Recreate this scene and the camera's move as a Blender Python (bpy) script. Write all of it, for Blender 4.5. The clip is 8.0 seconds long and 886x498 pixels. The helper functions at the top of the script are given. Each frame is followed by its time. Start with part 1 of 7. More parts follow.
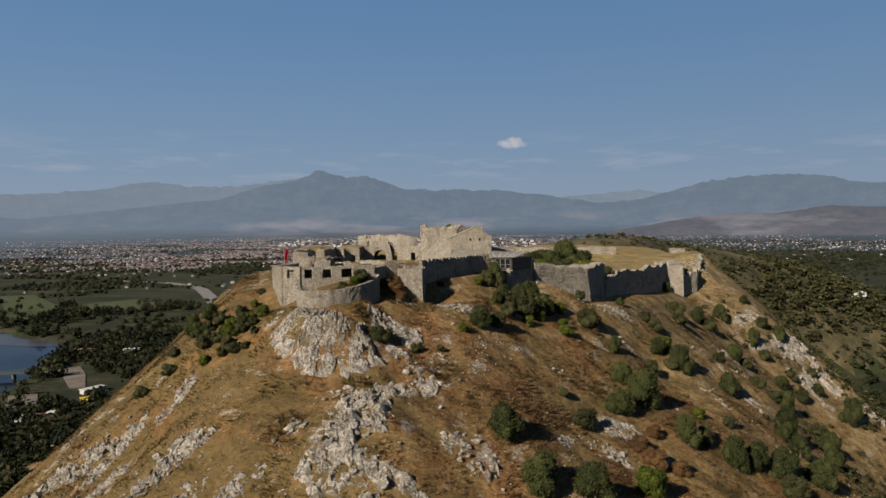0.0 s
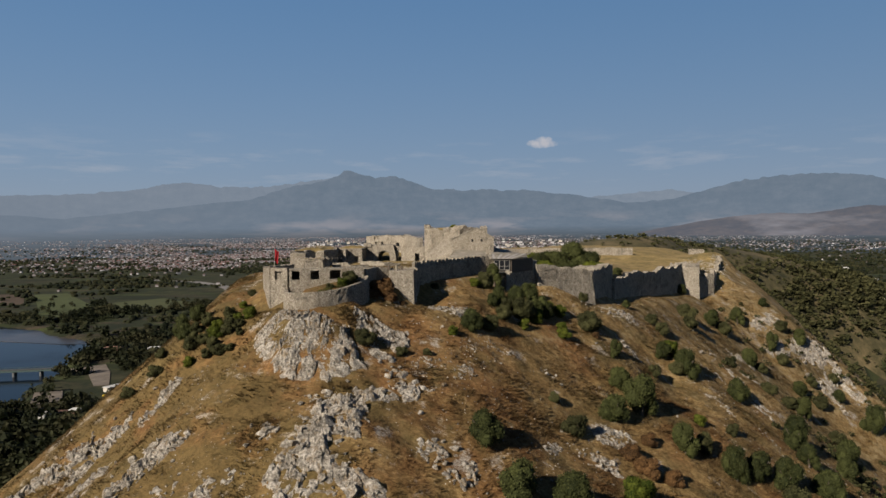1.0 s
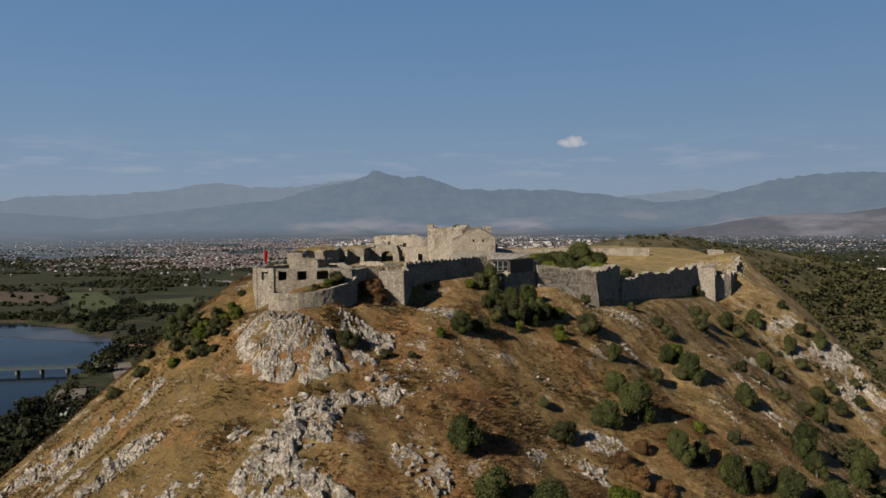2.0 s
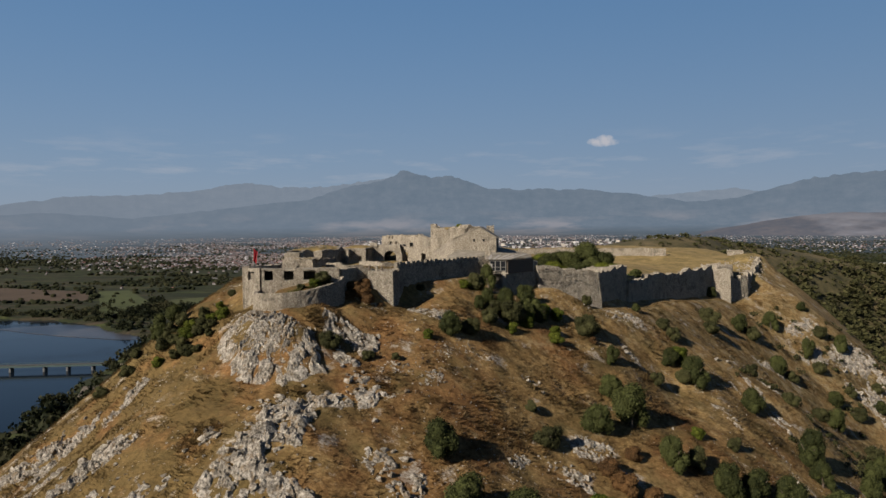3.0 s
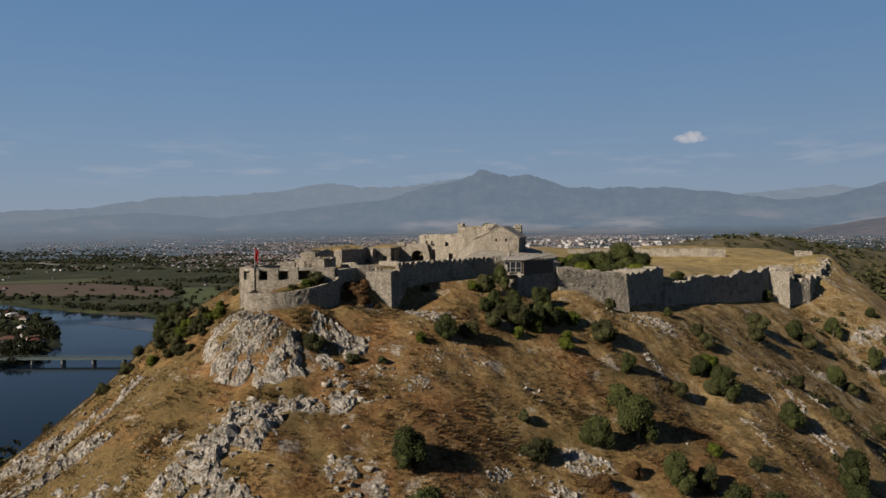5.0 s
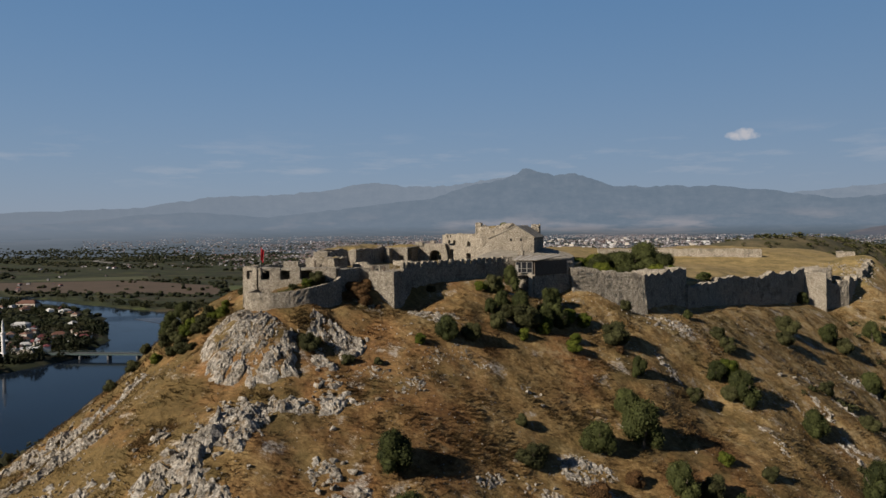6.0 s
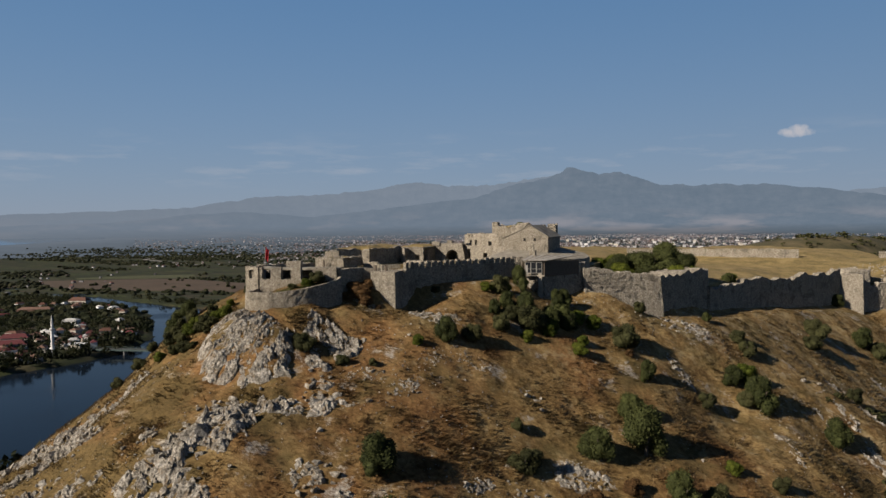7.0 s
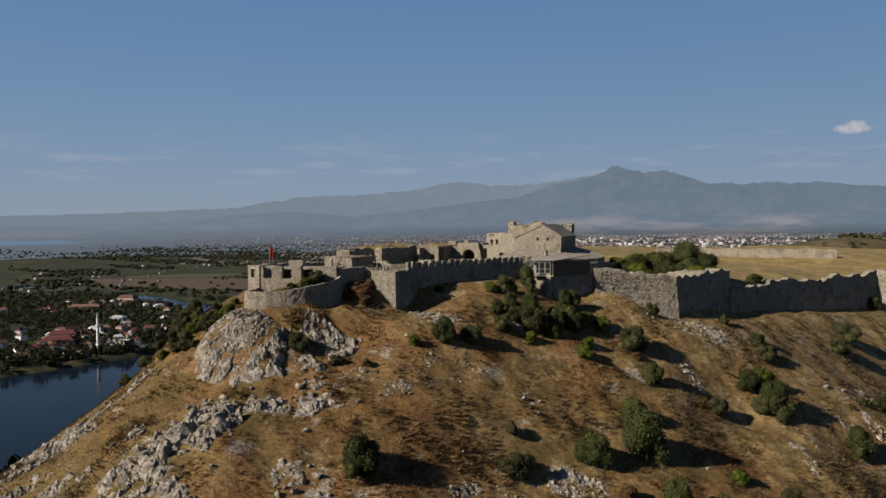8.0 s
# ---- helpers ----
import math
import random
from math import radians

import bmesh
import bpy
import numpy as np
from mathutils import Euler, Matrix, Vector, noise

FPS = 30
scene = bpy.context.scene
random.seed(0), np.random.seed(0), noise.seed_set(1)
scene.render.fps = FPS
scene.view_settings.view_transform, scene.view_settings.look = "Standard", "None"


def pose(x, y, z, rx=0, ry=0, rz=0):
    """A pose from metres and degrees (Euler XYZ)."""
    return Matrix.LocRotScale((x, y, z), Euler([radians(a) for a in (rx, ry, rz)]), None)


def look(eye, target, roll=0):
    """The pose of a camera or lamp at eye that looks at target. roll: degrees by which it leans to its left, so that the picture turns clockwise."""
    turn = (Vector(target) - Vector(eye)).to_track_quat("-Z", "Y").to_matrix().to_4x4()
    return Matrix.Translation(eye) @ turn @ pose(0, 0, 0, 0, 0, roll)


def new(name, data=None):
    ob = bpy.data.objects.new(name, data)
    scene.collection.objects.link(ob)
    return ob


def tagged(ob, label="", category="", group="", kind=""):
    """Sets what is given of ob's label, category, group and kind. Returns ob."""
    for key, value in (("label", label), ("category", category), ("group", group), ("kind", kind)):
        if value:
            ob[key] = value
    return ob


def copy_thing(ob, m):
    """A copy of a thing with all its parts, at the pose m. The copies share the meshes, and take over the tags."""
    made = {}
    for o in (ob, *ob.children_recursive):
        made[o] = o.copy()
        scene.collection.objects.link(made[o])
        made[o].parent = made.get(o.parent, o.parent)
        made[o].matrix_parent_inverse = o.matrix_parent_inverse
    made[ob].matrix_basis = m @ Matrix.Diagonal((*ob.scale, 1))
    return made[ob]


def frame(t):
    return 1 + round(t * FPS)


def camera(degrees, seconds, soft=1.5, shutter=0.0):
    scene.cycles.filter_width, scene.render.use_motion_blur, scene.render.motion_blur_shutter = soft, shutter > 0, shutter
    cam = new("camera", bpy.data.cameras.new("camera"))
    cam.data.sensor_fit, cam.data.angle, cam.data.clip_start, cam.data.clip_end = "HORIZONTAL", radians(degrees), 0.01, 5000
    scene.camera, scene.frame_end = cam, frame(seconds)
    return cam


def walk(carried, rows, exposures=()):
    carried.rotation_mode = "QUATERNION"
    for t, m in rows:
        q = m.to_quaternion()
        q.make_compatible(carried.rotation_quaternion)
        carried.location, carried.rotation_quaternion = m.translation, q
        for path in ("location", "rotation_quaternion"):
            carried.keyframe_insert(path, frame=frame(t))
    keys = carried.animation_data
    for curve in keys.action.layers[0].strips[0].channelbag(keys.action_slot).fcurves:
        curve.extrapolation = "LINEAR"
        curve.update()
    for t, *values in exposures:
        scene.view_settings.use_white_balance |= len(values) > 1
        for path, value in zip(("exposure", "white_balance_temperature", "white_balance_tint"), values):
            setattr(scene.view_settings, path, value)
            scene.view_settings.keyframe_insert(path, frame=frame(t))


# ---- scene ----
cam = camera(64.1, 8.0)
METRES, EYE, TILT, LEAN, TURN = 70.0, 125.0, -1.9, 0.5, 0.0
ROWS = [
    (0.0, 0.0, 0.0, 0.0, -0.0, -0.0, -0.0),
    (0.5, 0.0588, 0.0214, 0.0024, 1.2, -0.0, -0.04),
    (1.0, 0.1171, 0.0444, 0.0042, 2.39, -0.0, -0.11),
    (1.5, 0.1746, 0.069, 0.0055, 3.55, -0.01, -0.16),
    (3.0, 0.3456, 0.1459, 0.0068, 7.11, -0.05, -0.29),
    (3.5, 0.4016, 0.1737, 0.0076, 8.31, -0.07, -0.33),
    (4.0, 0.4571, 0.203, 0.0082, 9.95, -0.08, -0.39),
    (4.5, 0.5117, 0.2333, 0.0092, 11.79, -0.13, -0.44),
    (5.0, 0.5659, 0.2642, 0.0112, 13.62, -0.16, -0.49),
    (6.5, 0.727, 0.3604, 0.0157, 19.07, -0.31, -0.66),
    (7.0, 0.7792, 0.3945, 0.017, 20.85, -0.35, -0.7),
    (7.5, 0.8305, 0.4296, 0.0176, 22.63, -0.39, -0.74),
    (8.0, 0.881, 0.4659, 0.0181, 24.39, -0.43, -0.77),
]
walk(cam, [(t, pose(0, 0, EYE, TILT, LEAN, TURN) @ pose(METRES * x, METRES * y, METRES * z, 90 + pitch, roll, yaw)) for t, x, y, z, yaw, pitch, roll in ROWS], [(0.0, 0.98), (8.0, 0.98)])

# ---- daylight ----
SUN_EL, SUN_SIDE = 29.0, 50.0
TO_SUN = Vector((-math.cos(radians(SUN_SIDE)) * math.cos(radians(SUN_EL)),
                 -math.sin(radians(SUN_SIDE)) * math.cos(radians(SUN_EL)), math.sin(radians(SUN_EL))))
sun = new("sun", bpy.data.lights.new("sun", "SUN"))
sun.data.energy, sun.data.angle, sun.data.color = 5.0, radians(0.6), (1.0, 0.89, 0.76)
sun.matrix_world = look(TO_SUN * 900, (0, 0, 0))

world = bpy.data.worlds.new("sky")
scene.world = world
world.use_nodes = True
wt = world.node_tree
wt.nodes.clear()


def wnode(kind, **props):
    n = wt.nodes.new(kind)
    for k, v in props.items():
        n.inputs[k].default_value = v
    return n


sky = wt.nodes.new("ShaderNodeTexSky")
sky.sky_type, sky.sun_disc = "NISHITA", False
sky.sun_elevation, sky.sun_rotation = radians(SUN_EL), -math.atan2(TO_SUN.x, TO_SUN.y)
sky.altitude, sky.air_density, sky.dust_density, sky.ozone_density = 100, 1.0, 0.25, 6.0
coord = wt.nodes.new("ShaderNodeTexCoord")
sep = wt.nodes.new("ShaderNodeSeparateXYZ")
wt.links.new(coord.outputs["Generated"], sep.inputs[0])


def wmath(op, a, b=None, c=None, clamp=False):
    n = wt.nodes.new("ShaderNodeMath")
    n.operation, n.use_clamp = op, clamp
    for i, v in enumerate((a, b, c)):
        if v is None:
            continue
        if isinstance(v, (int, float)):
            n.inputs[i].default_value = v
        else:
            wt.links.new(v, n.inputs[i])
    return n.outputs[0]


# thin wisps of cloud low over the mountains, and one small white cloud
flat = wt.nodes.new("ShaderNodeMapping")
flat.inputs["Scale"].default_value = (9, 9, 60)
wt.links.new(coord.outputs["Generated"], flat.inputs[0])
wisp = wnode("ShaderNodeTexNoise", Scale=1.0, Detail=5.0, Roughness=0.6)
wt.links.new(flat.outputs[0], wisp.inputs["Vector"])
low = wmath("MULTIPLY", wmath("MULTIPLY", wmath("SUBTRACT", sep.outputs[2], 0.045), 40.0, clamp=True),
            wmath("MULTIPLY", wmath("SUBTRACT", 0.135, sep.outputs[2]), 22.0, clamp=True))
wisps = wmath("MULTIPLY", wmath("MULTIPLY", wmath("SUBTRACT", wisp.outputs["Fac"], 0.53), 4.0, clamp=True), low)


def puff(az, el, wide, tall):
    """A soft oval in the sky, by its compass angle and height in degrees."""
    a = wmath("DIVIDE", wmath("SUBTRACT", wmath("ARCTAN2", sep.outputs[0], sep.outputs[1]), radians(az)), radians(wide))
    e = wmath("DIVIDE", wmath("SUBTRACT", sep.outputs[2], math.sin(radians(el))), radians(tall))
    return wmath("SUBTRACT", 1.0, wmath("ADD", wmath("MULTIPLY", a, a), wmath("MULTIPLY", e, e)))


fluff = wnode("ShaderNodeTexNoise", Scale=90.0, Detail=4.0, Roughness=0.6)
wt.links.new(coord.outputs["Generated"], fluff.inputs["Vector"])
body = wmath("MAXIMUM", puff(5.55, 6.48, 1.5, 0.42), puff(5.75, 6.72, 0.85, 0.38))
cloud = wmath("MULTIPLY", wmath("ADD", body, wmath("MULTIPLY", wmath("SUBTRACT", fluff.outputs["Fac"], 0.62), 1.6)), 1.4, clamp=True)
hue = wt.nodes.new("ShaderNodeMix")
hue.data_type = "RGBA"
hue.inputs["B"].default_value = (5.3, 5.15, 5.4, 1)
haze = wt.nodes.new("ShaderNodeMix")
haze.data_type = "RGBA"
haze.inputs["B"].default_value = (2.85, 3.25, 3.9, 1)
even = wt.nodes.new("ShaderNodeMix")
even.data_type = "RGBA"
even.inputs["Factor"].default_value = 0.9

deep = wt.nodes.new("ShaderNodeValToRGB")
deep.color_ramp.elements[0].position, deep.color_ramp.elements[0].color = 0.0, (0.215, 0.44, 0.73, 1)
deep.color_ramp.elements[1].position, deep.color_ramp.elements[1].color = 1.0, (0.015, 0.045, 0.15, 1)
deep.color_ramp.elements.new(0.50).color = (0.055, 0.14, 0.33, 1)
deep.color_ramp.elements.new(0.30).color = (0.145, 0.345, 0.66, 1)
wt.links.new(sep.outputs[2], deep.inputs[0])
lift = wt.nodes.new("ShaderNodeVectorMath")
lift.operation = "SCALE"
lift.inputs["Scale"].default_value = 5.9
wt.links.new(deep.outputs[0], lift.inputs[0])
wt.links.new(lift.outputs[0], even.inputs["B"])
wt.links.new(sky.outputs[0], even.inputs["A"])
wt.links.new(even.outputs["Result"], haze.inputs["A"])
wt.links.new(wmath("MULTIPLY", wmath("POWER", 2.718, wmath("MULTIPLY", wmath("MAXIMUM", sep.outputs[2], 0.0), -7.0)), 0.9), haze.inputs["Factor"])
wt.links.new(haze.outputs["Result"], hue.inputs["A"])
wt.links.new(wmath("ADD", wmath("MULTIPLY", wisps, 0.3), wmath("MULTIPLY", cloud, 0.8), clamp=True), hue.inputs["Factor"])
back = wnode("ShaderNodeBackground", Strength=0.05)
wt.links.new(hue.outputs["Result"], back.inputs["Color"])
wout = wt.nodes.new("ShaderNodeOutputWorld")
wt.links.new(back.outputs[0], wout.inputs[0])

# ---- materials ----
COLOUR_SCALE = 0.80  # scale on all ramp and mix colours, so shade darkens against the sky


def material(name):
    m = bpy.data.materials.new(name)
    m.use_nodes = True
    nt = m.node_tree
    return m, nt, nt.nodes["Principled BSDF"]


def place(nt, source="Position"):
    """World position or the object's own coordinates."""
    if source == "Position":
        return nt.nodes.new("ShaderNodeNewGeometry").outputs["Position"]
    return nt.nodes.new("ShaderNodeTexCoord").outputs["Object"]


def grain(nt, vec, scale, detail=4.0, rough=0.6, stretch=None):
    n = nt.nodes.new("ShaderNodeTexNoise")
    n.inputs["Scale"].default_value, n.inputs["Detail"].default_value, n.inputs["Roughness"].default_value = scale, detail, rough
    if stretch:
        mp = nt.nodes.new("ShaderNodeMapping")
        mp.inputs["Scale"].default_value = stretch
        nt.links.new(vec, mp.inputs[0])
        vec = mp.outputs[0]
    nt.links.new(vec, n.inputs["Vector"])
    return n.outputs["Fac"]


def steps(nt, fac, stops):
    """A colour ramp of (place, colour) stops."""
    r = nt.nodes.new("ShaderNodeValToRGB")
    r.color_ramp.elements[0].position, r.color_ramp.elements[0].color = stops[0][0], (*(COLOUR_SCALE * v for v in stops[0][1]), 1)
    r.color_ramp.elements[1].position, r.color_ramp.elements[1].color = stops[-1][0], (*(COLOUR_SCALE * v for v in stops[-1][1]), 1)
    for p, c in stops[1:-1]:
        r.color_ramp.elements.new(p).color = (*(COLOUR_SCALE * v for v in c), 1)
    nt.links.new(fac, r.inputs[0])
    return r.outputs[0]


def blend(nt, fac, a, b, mode="MIX"):
    n = nt.nodes.new("ShaderNodeMix")
    n.data_type, n.blend_type = "RGBA", mode
    for key, v in (("Factor", fac), ("A", a), ("B", b)):
        if isinstance(v, (int, float)):
            n.inputs[key].default_value = v
        elif isinstance(v, tuple):
            n.inputs[key].default_value = (*(COLOUR_SCALE * q for q in v), 1)
        else:
            nt.links.new(v, n.inputs[key])
    return n.outputs["Result"]


def sums(nt, op, a, b, clamp=False):
    n = nt.nodes.new("ShaderNodeMath")
    n.operation, n.use_clamp = op, clamp
    for i, v in enumerate((a, b)):
        if isinstance(v, (int, float)):
            n.inputs[i].default_value = v
        else:
            nt.links.new(v, n.inputs[i])
    return n.outputs[0]


def ramp01(nt, fac, lo, hi):
    n = nt.nodes.new("ShaderNodeMapRange")
    n.inputs["From Min"].default_value, n.inputs["From Max"].default_value = lo, hi
    nt.links.new(fac, n.inputs["Value"])
    return n.outputs["Result"]


def relief(nt, bsdf, height, strength, distance):
    b = nt.nodes.new("ShaderNodeBump")
    b.inputs["Strength"].default_value, b.inputs["Distance"].default_value = strength, distance
    nt.links.new(height, b.inputs["Height"])
    nt.links.new(b.outputs[0], bsdf.inputs["Normal"])


def finish(nt, bsdf, colour, rough=0.9, spec=0.2):
    nt.links.new(colour, bsdf.inputs["Base Color"])
    bsdf.inputs["Roughness"].default_value = rough
    bsdf.inputs["Specular IOR Level"].default_value = spec


def thin(nt, bsdf, col, through_):
    """A thin leaf or blade: part of the light passes through it."""
    finish(nt, bsdf, col, 0.8, 0.12)
    tr = nt.nodes.new("ShaderNodeBsdfTranslucent")
    nt.links.new(col, tr.inputs["Color"])
    mx = nt.nodes.new("ShaderNodeMixShader")
    mx.inputs[0].default_value = through_
    nt.links.new(bsdf.outputs[0], mx.inputs[1])
    nt.links.new(tr.outputs[0], mx.inputs[2])
    nt.links.new(mx.outputs[0], nt.nodes["Material Output"].inputs["Surface"])


def straw_tones(nt, p, extra):
    """The slope's colours: rust, gold, olive and pale straw in drifts; extra: fine variation from 0 to 1."""
    big, mid = grain(nt, p, 0.055, 4, 0.6), grain(nt, p, 0.20, 5, 0.65)
    clump = ramp01(nt, grain(nt, p, 1.1, 3, 0.6), 0.32, 0.68)
    f = sums(nt, "ADD", sums(nt, "MULTIPLY", mid, 0.52), sums(nt, "ADD", sums(nt, "MULTIPLY", extra, 0.26), sums(nt, "MULTIPLY", clump, 0.20)))
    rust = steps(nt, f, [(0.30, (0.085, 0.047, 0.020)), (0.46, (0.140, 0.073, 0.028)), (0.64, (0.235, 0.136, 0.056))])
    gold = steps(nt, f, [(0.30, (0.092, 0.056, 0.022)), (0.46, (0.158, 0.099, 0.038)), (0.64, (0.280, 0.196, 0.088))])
    # more gold and bleached straw up the slope, less towards the west
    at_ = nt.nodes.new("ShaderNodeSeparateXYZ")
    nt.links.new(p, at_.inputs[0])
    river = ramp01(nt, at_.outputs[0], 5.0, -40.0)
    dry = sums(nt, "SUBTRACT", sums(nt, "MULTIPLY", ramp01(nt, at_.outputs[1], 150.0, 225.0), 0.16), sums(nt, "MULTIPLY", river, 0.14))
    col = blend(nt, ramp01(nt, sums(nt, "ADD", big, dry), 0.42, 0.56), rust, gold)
    olive = steps(nt, f, [(0.30, (0.056, 0.044, 0.017)), (0.66, (0.132, 0.096, 0.038))])
    # more of the darker olive towards the west, the river's side
    olive_west = sums(nt, "MULTIPLY", river, 0.17)
    col = blend(nt, sums(nt, "MULTIPLY", ramp01(nt, sums(nt, "ADD", grain(nt, p, 0.085, 5, 0.65), olive_west), 0.48, 0.64), 0.8), col, olive)
    # low dark herbs in small clumps, and bleached drifts
    col = blend(nt, sums(nt, "MULTIPLY", ramp01(nt, grain(nt, p, 0.42, 4, 0.6), 0.56, 0.66), 0.28), col, (0.060, 0.052, 0.020))
    return blend(nt, sums(nt, "MULTIPLY", ramp01(nt, sums(nt, "ADD", grain(nt, p, 0.31, 5, 0.7), sums(nt, "MULTIPLY", dry, 0.6)), 0.58, 0.68), 0.55), col, (0.30, 0.235, 0.130))


def make_dry_grass():
    m, nt, b = material("dry_grass")
    p = place(nt)
    fine = grain(nt, p, 2.6, 6, 0.75, (0.55, 1.5, 1.0))
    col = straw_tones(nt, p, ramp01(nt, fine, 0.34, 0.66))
    # bare stony soil
    bare = ramp01(nt, sums(nt, "ADD", grain(nt, p, 0.13, 6, 0.7), sums(nt, "MULTIPLY", fine, 0.25)), 0.71, 0.78)
    col = blend(nt, bare, col, steps(nt, fine, [(0.35, (0.15, 0.125, 0.10)), (0.65, (0.40, 0.36, 0.30))]))
    finish(nt, b, col, 0.95, 0.1)
    relief(nt, b, sums(nt, "ADD", sums(nt, "MULTIPLY", fine, 0.6), grain(nt, p, 7.0, 3)), 0.7, 0.25)
    return m


def make_straw():
    m, nt, b = material("straw_blades")
    geo = nt.nodes.new("ShaderNodeNewGeometry")
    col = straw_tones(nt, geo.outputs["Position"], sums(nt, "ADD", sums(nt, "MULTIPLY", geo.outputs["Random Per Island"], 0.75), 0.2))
    thin(nt, b, col, 0.5)
    return m


def make_limestone():
    m, nt, b = material("limestone")
    p = place(nt)
    mid, fine = grain(nt, p, 0.5, 5), ramp01(nt, grain(nt, p, 2.4, 6, 0.75), 0.3, 0.7)
    col = steps(nt, sums(nt, "ADD", sums(nt, "MULTIPLY", mid, 0.55), sums(nt, "MULTIPLY", fine, 0.45)),
                [(0.30, (0.055, 0.048, 0.039)), (0.45, (0.195, 0.172, 0.138)), (0.66, (0.52, 0.48, 0.415))])
    col = blend(nt, sums(nt, "MULTIPLY", ramp01(nt, grain(nt, p, 0.9, 4), 0.53, 0.64), 0.55), col, (0.215, 0.140, 0.062))
    finish(nt, b, col, 0.9, 0.2)
    relief(nt, b, fine, 0.9, 0.3)
    return m


def make_masonry():
    m, nt, b = material("rubble_masonry")
    p = place(nt)
    big, mid = grain(nt, p, 0.16, 4), grain(nt, p, 2.4, 5, 0.72)
    st = nt.nodes.new("ShaderNodeTexVoronoi")
    mp = nt.nodes.new("ShaderNodeMapping")
    mp.inputs["Scale"].default_value = (2.9, 2.9, 4.6)
    nt.links.new(p, mp.inputs[0])
    nt.links.new(mp.outputs[0], st.inputs["Vector"])
    each = nt.nodes.new("ShaderNodeSeparateColor")
    nt.links.new(st.outputs["Color"], each.inputs[0])
    f = sums(nt, "ADD", sums(nt, "MULTIPLY", each.outputs[0], 0.5), sums(nt, "MULTIPLY", ramp01(nt, mid, 0.33, 0.67), 0.5))
    col = steps(nt, f, [(0.10, (0.055, 0.046, 0.035)), (0.30, (0.185, 0.158, 0.120)), (0.52, (0.335, 0.292, 0.228)), (0.78, (0.55, 0.50, 0.415))])
    # dark spots painted for the shade in pits where stones have fallen out
    col = blend(nt, sums(nt, "MULTIPLY", ramp01(nt, grain(nt, p, 3.0, 3, 0.6), 0.61, 0.67), 0.6), col, (0.045, 0.037, 0.028))
    joint = ramp01(nt, st.outputs["Distance"], 0.45, 0.75)
    col = blend(nt, sums(nt, "MULTIPLY", joint, 0.5), col, (0.16, 0.135, 0.10))
    col = blend(nt, sums(nt, "MULTIPLY", ramp01(nt, big, 0.5, 0.68), 0.35), col, (0.17, 0.14, 0.10))
    col = blend(nt, sums(nt, "MULTIPLY", ramp01(nt, grain(nt, p, 0.33, 5, 0.7), 0.52, 0.64), 0.55), col, (0.075, 0.065, 0.050))
    runs = grain(nt, p, 0.5, 4, 0.6, (2.6, 2.6, 0.35))
    col = blend(nt, sums(nt, "MULTIPLY", ramp01(nt, runs, 0.54, 0.68), 0.4), col, (0.085, 0.074, 0.058))
    finish(nt, b, col, 0.92, 0.15)
    relief(nt, b, sums(nt, "SUBTRACT", mid, st.outputs["Distance"]), 0.9, 0.14)
    return m


def make_plain(name, stops, scale=1.0, rough=0.9, source="Position", bump=0.3, spec=0.2):
    m, nt, b = material(name)
    p = place(nt, source)
    f = sums(nt, "ADD", sums(nt, "MULTIPLY", grain(nt, p, scale, 5, 0.65), 0.6), sums(nt, "MULTIPLY", grain(nt, p, scale * 6, 4, 0.7), 0.4))
    finish(nt, b, steps(nt, f, stops), rough, spec)
    if bump:
        relief(nt, b, f, bump, 0.1 / scale)
    return m


def make_leaf(name, dark, lit, source="random"):
    m, nt, b = material(name)
    info = nt.nodes.new("ShaderNodeObjectInfo")
    geo = nt.nodes.new("ShaderNodeNewGeometry")
    f = sums(nt, "ADD", sums(nt, "MULTIPLY", geo.outputs["Random Per Island"], 0.6), sums(nt, "MULTIPLY", info.outputs["Random"], 0.4))
    col = steps(nt, f, [(0.1, dark), (0.85, lit)])
    if name == "woodland_leaves":
        col = blend(nt, sums(nt, "MULTIPLY", ramp01(nt, grain(nt, geo.outputs["Position"], 0.02, 5, 0.65), 0.46, 0.62), 0.7), col, (0.046, 0.043, 0.019))
    thin(nt, b, col, 0.3)
    return m


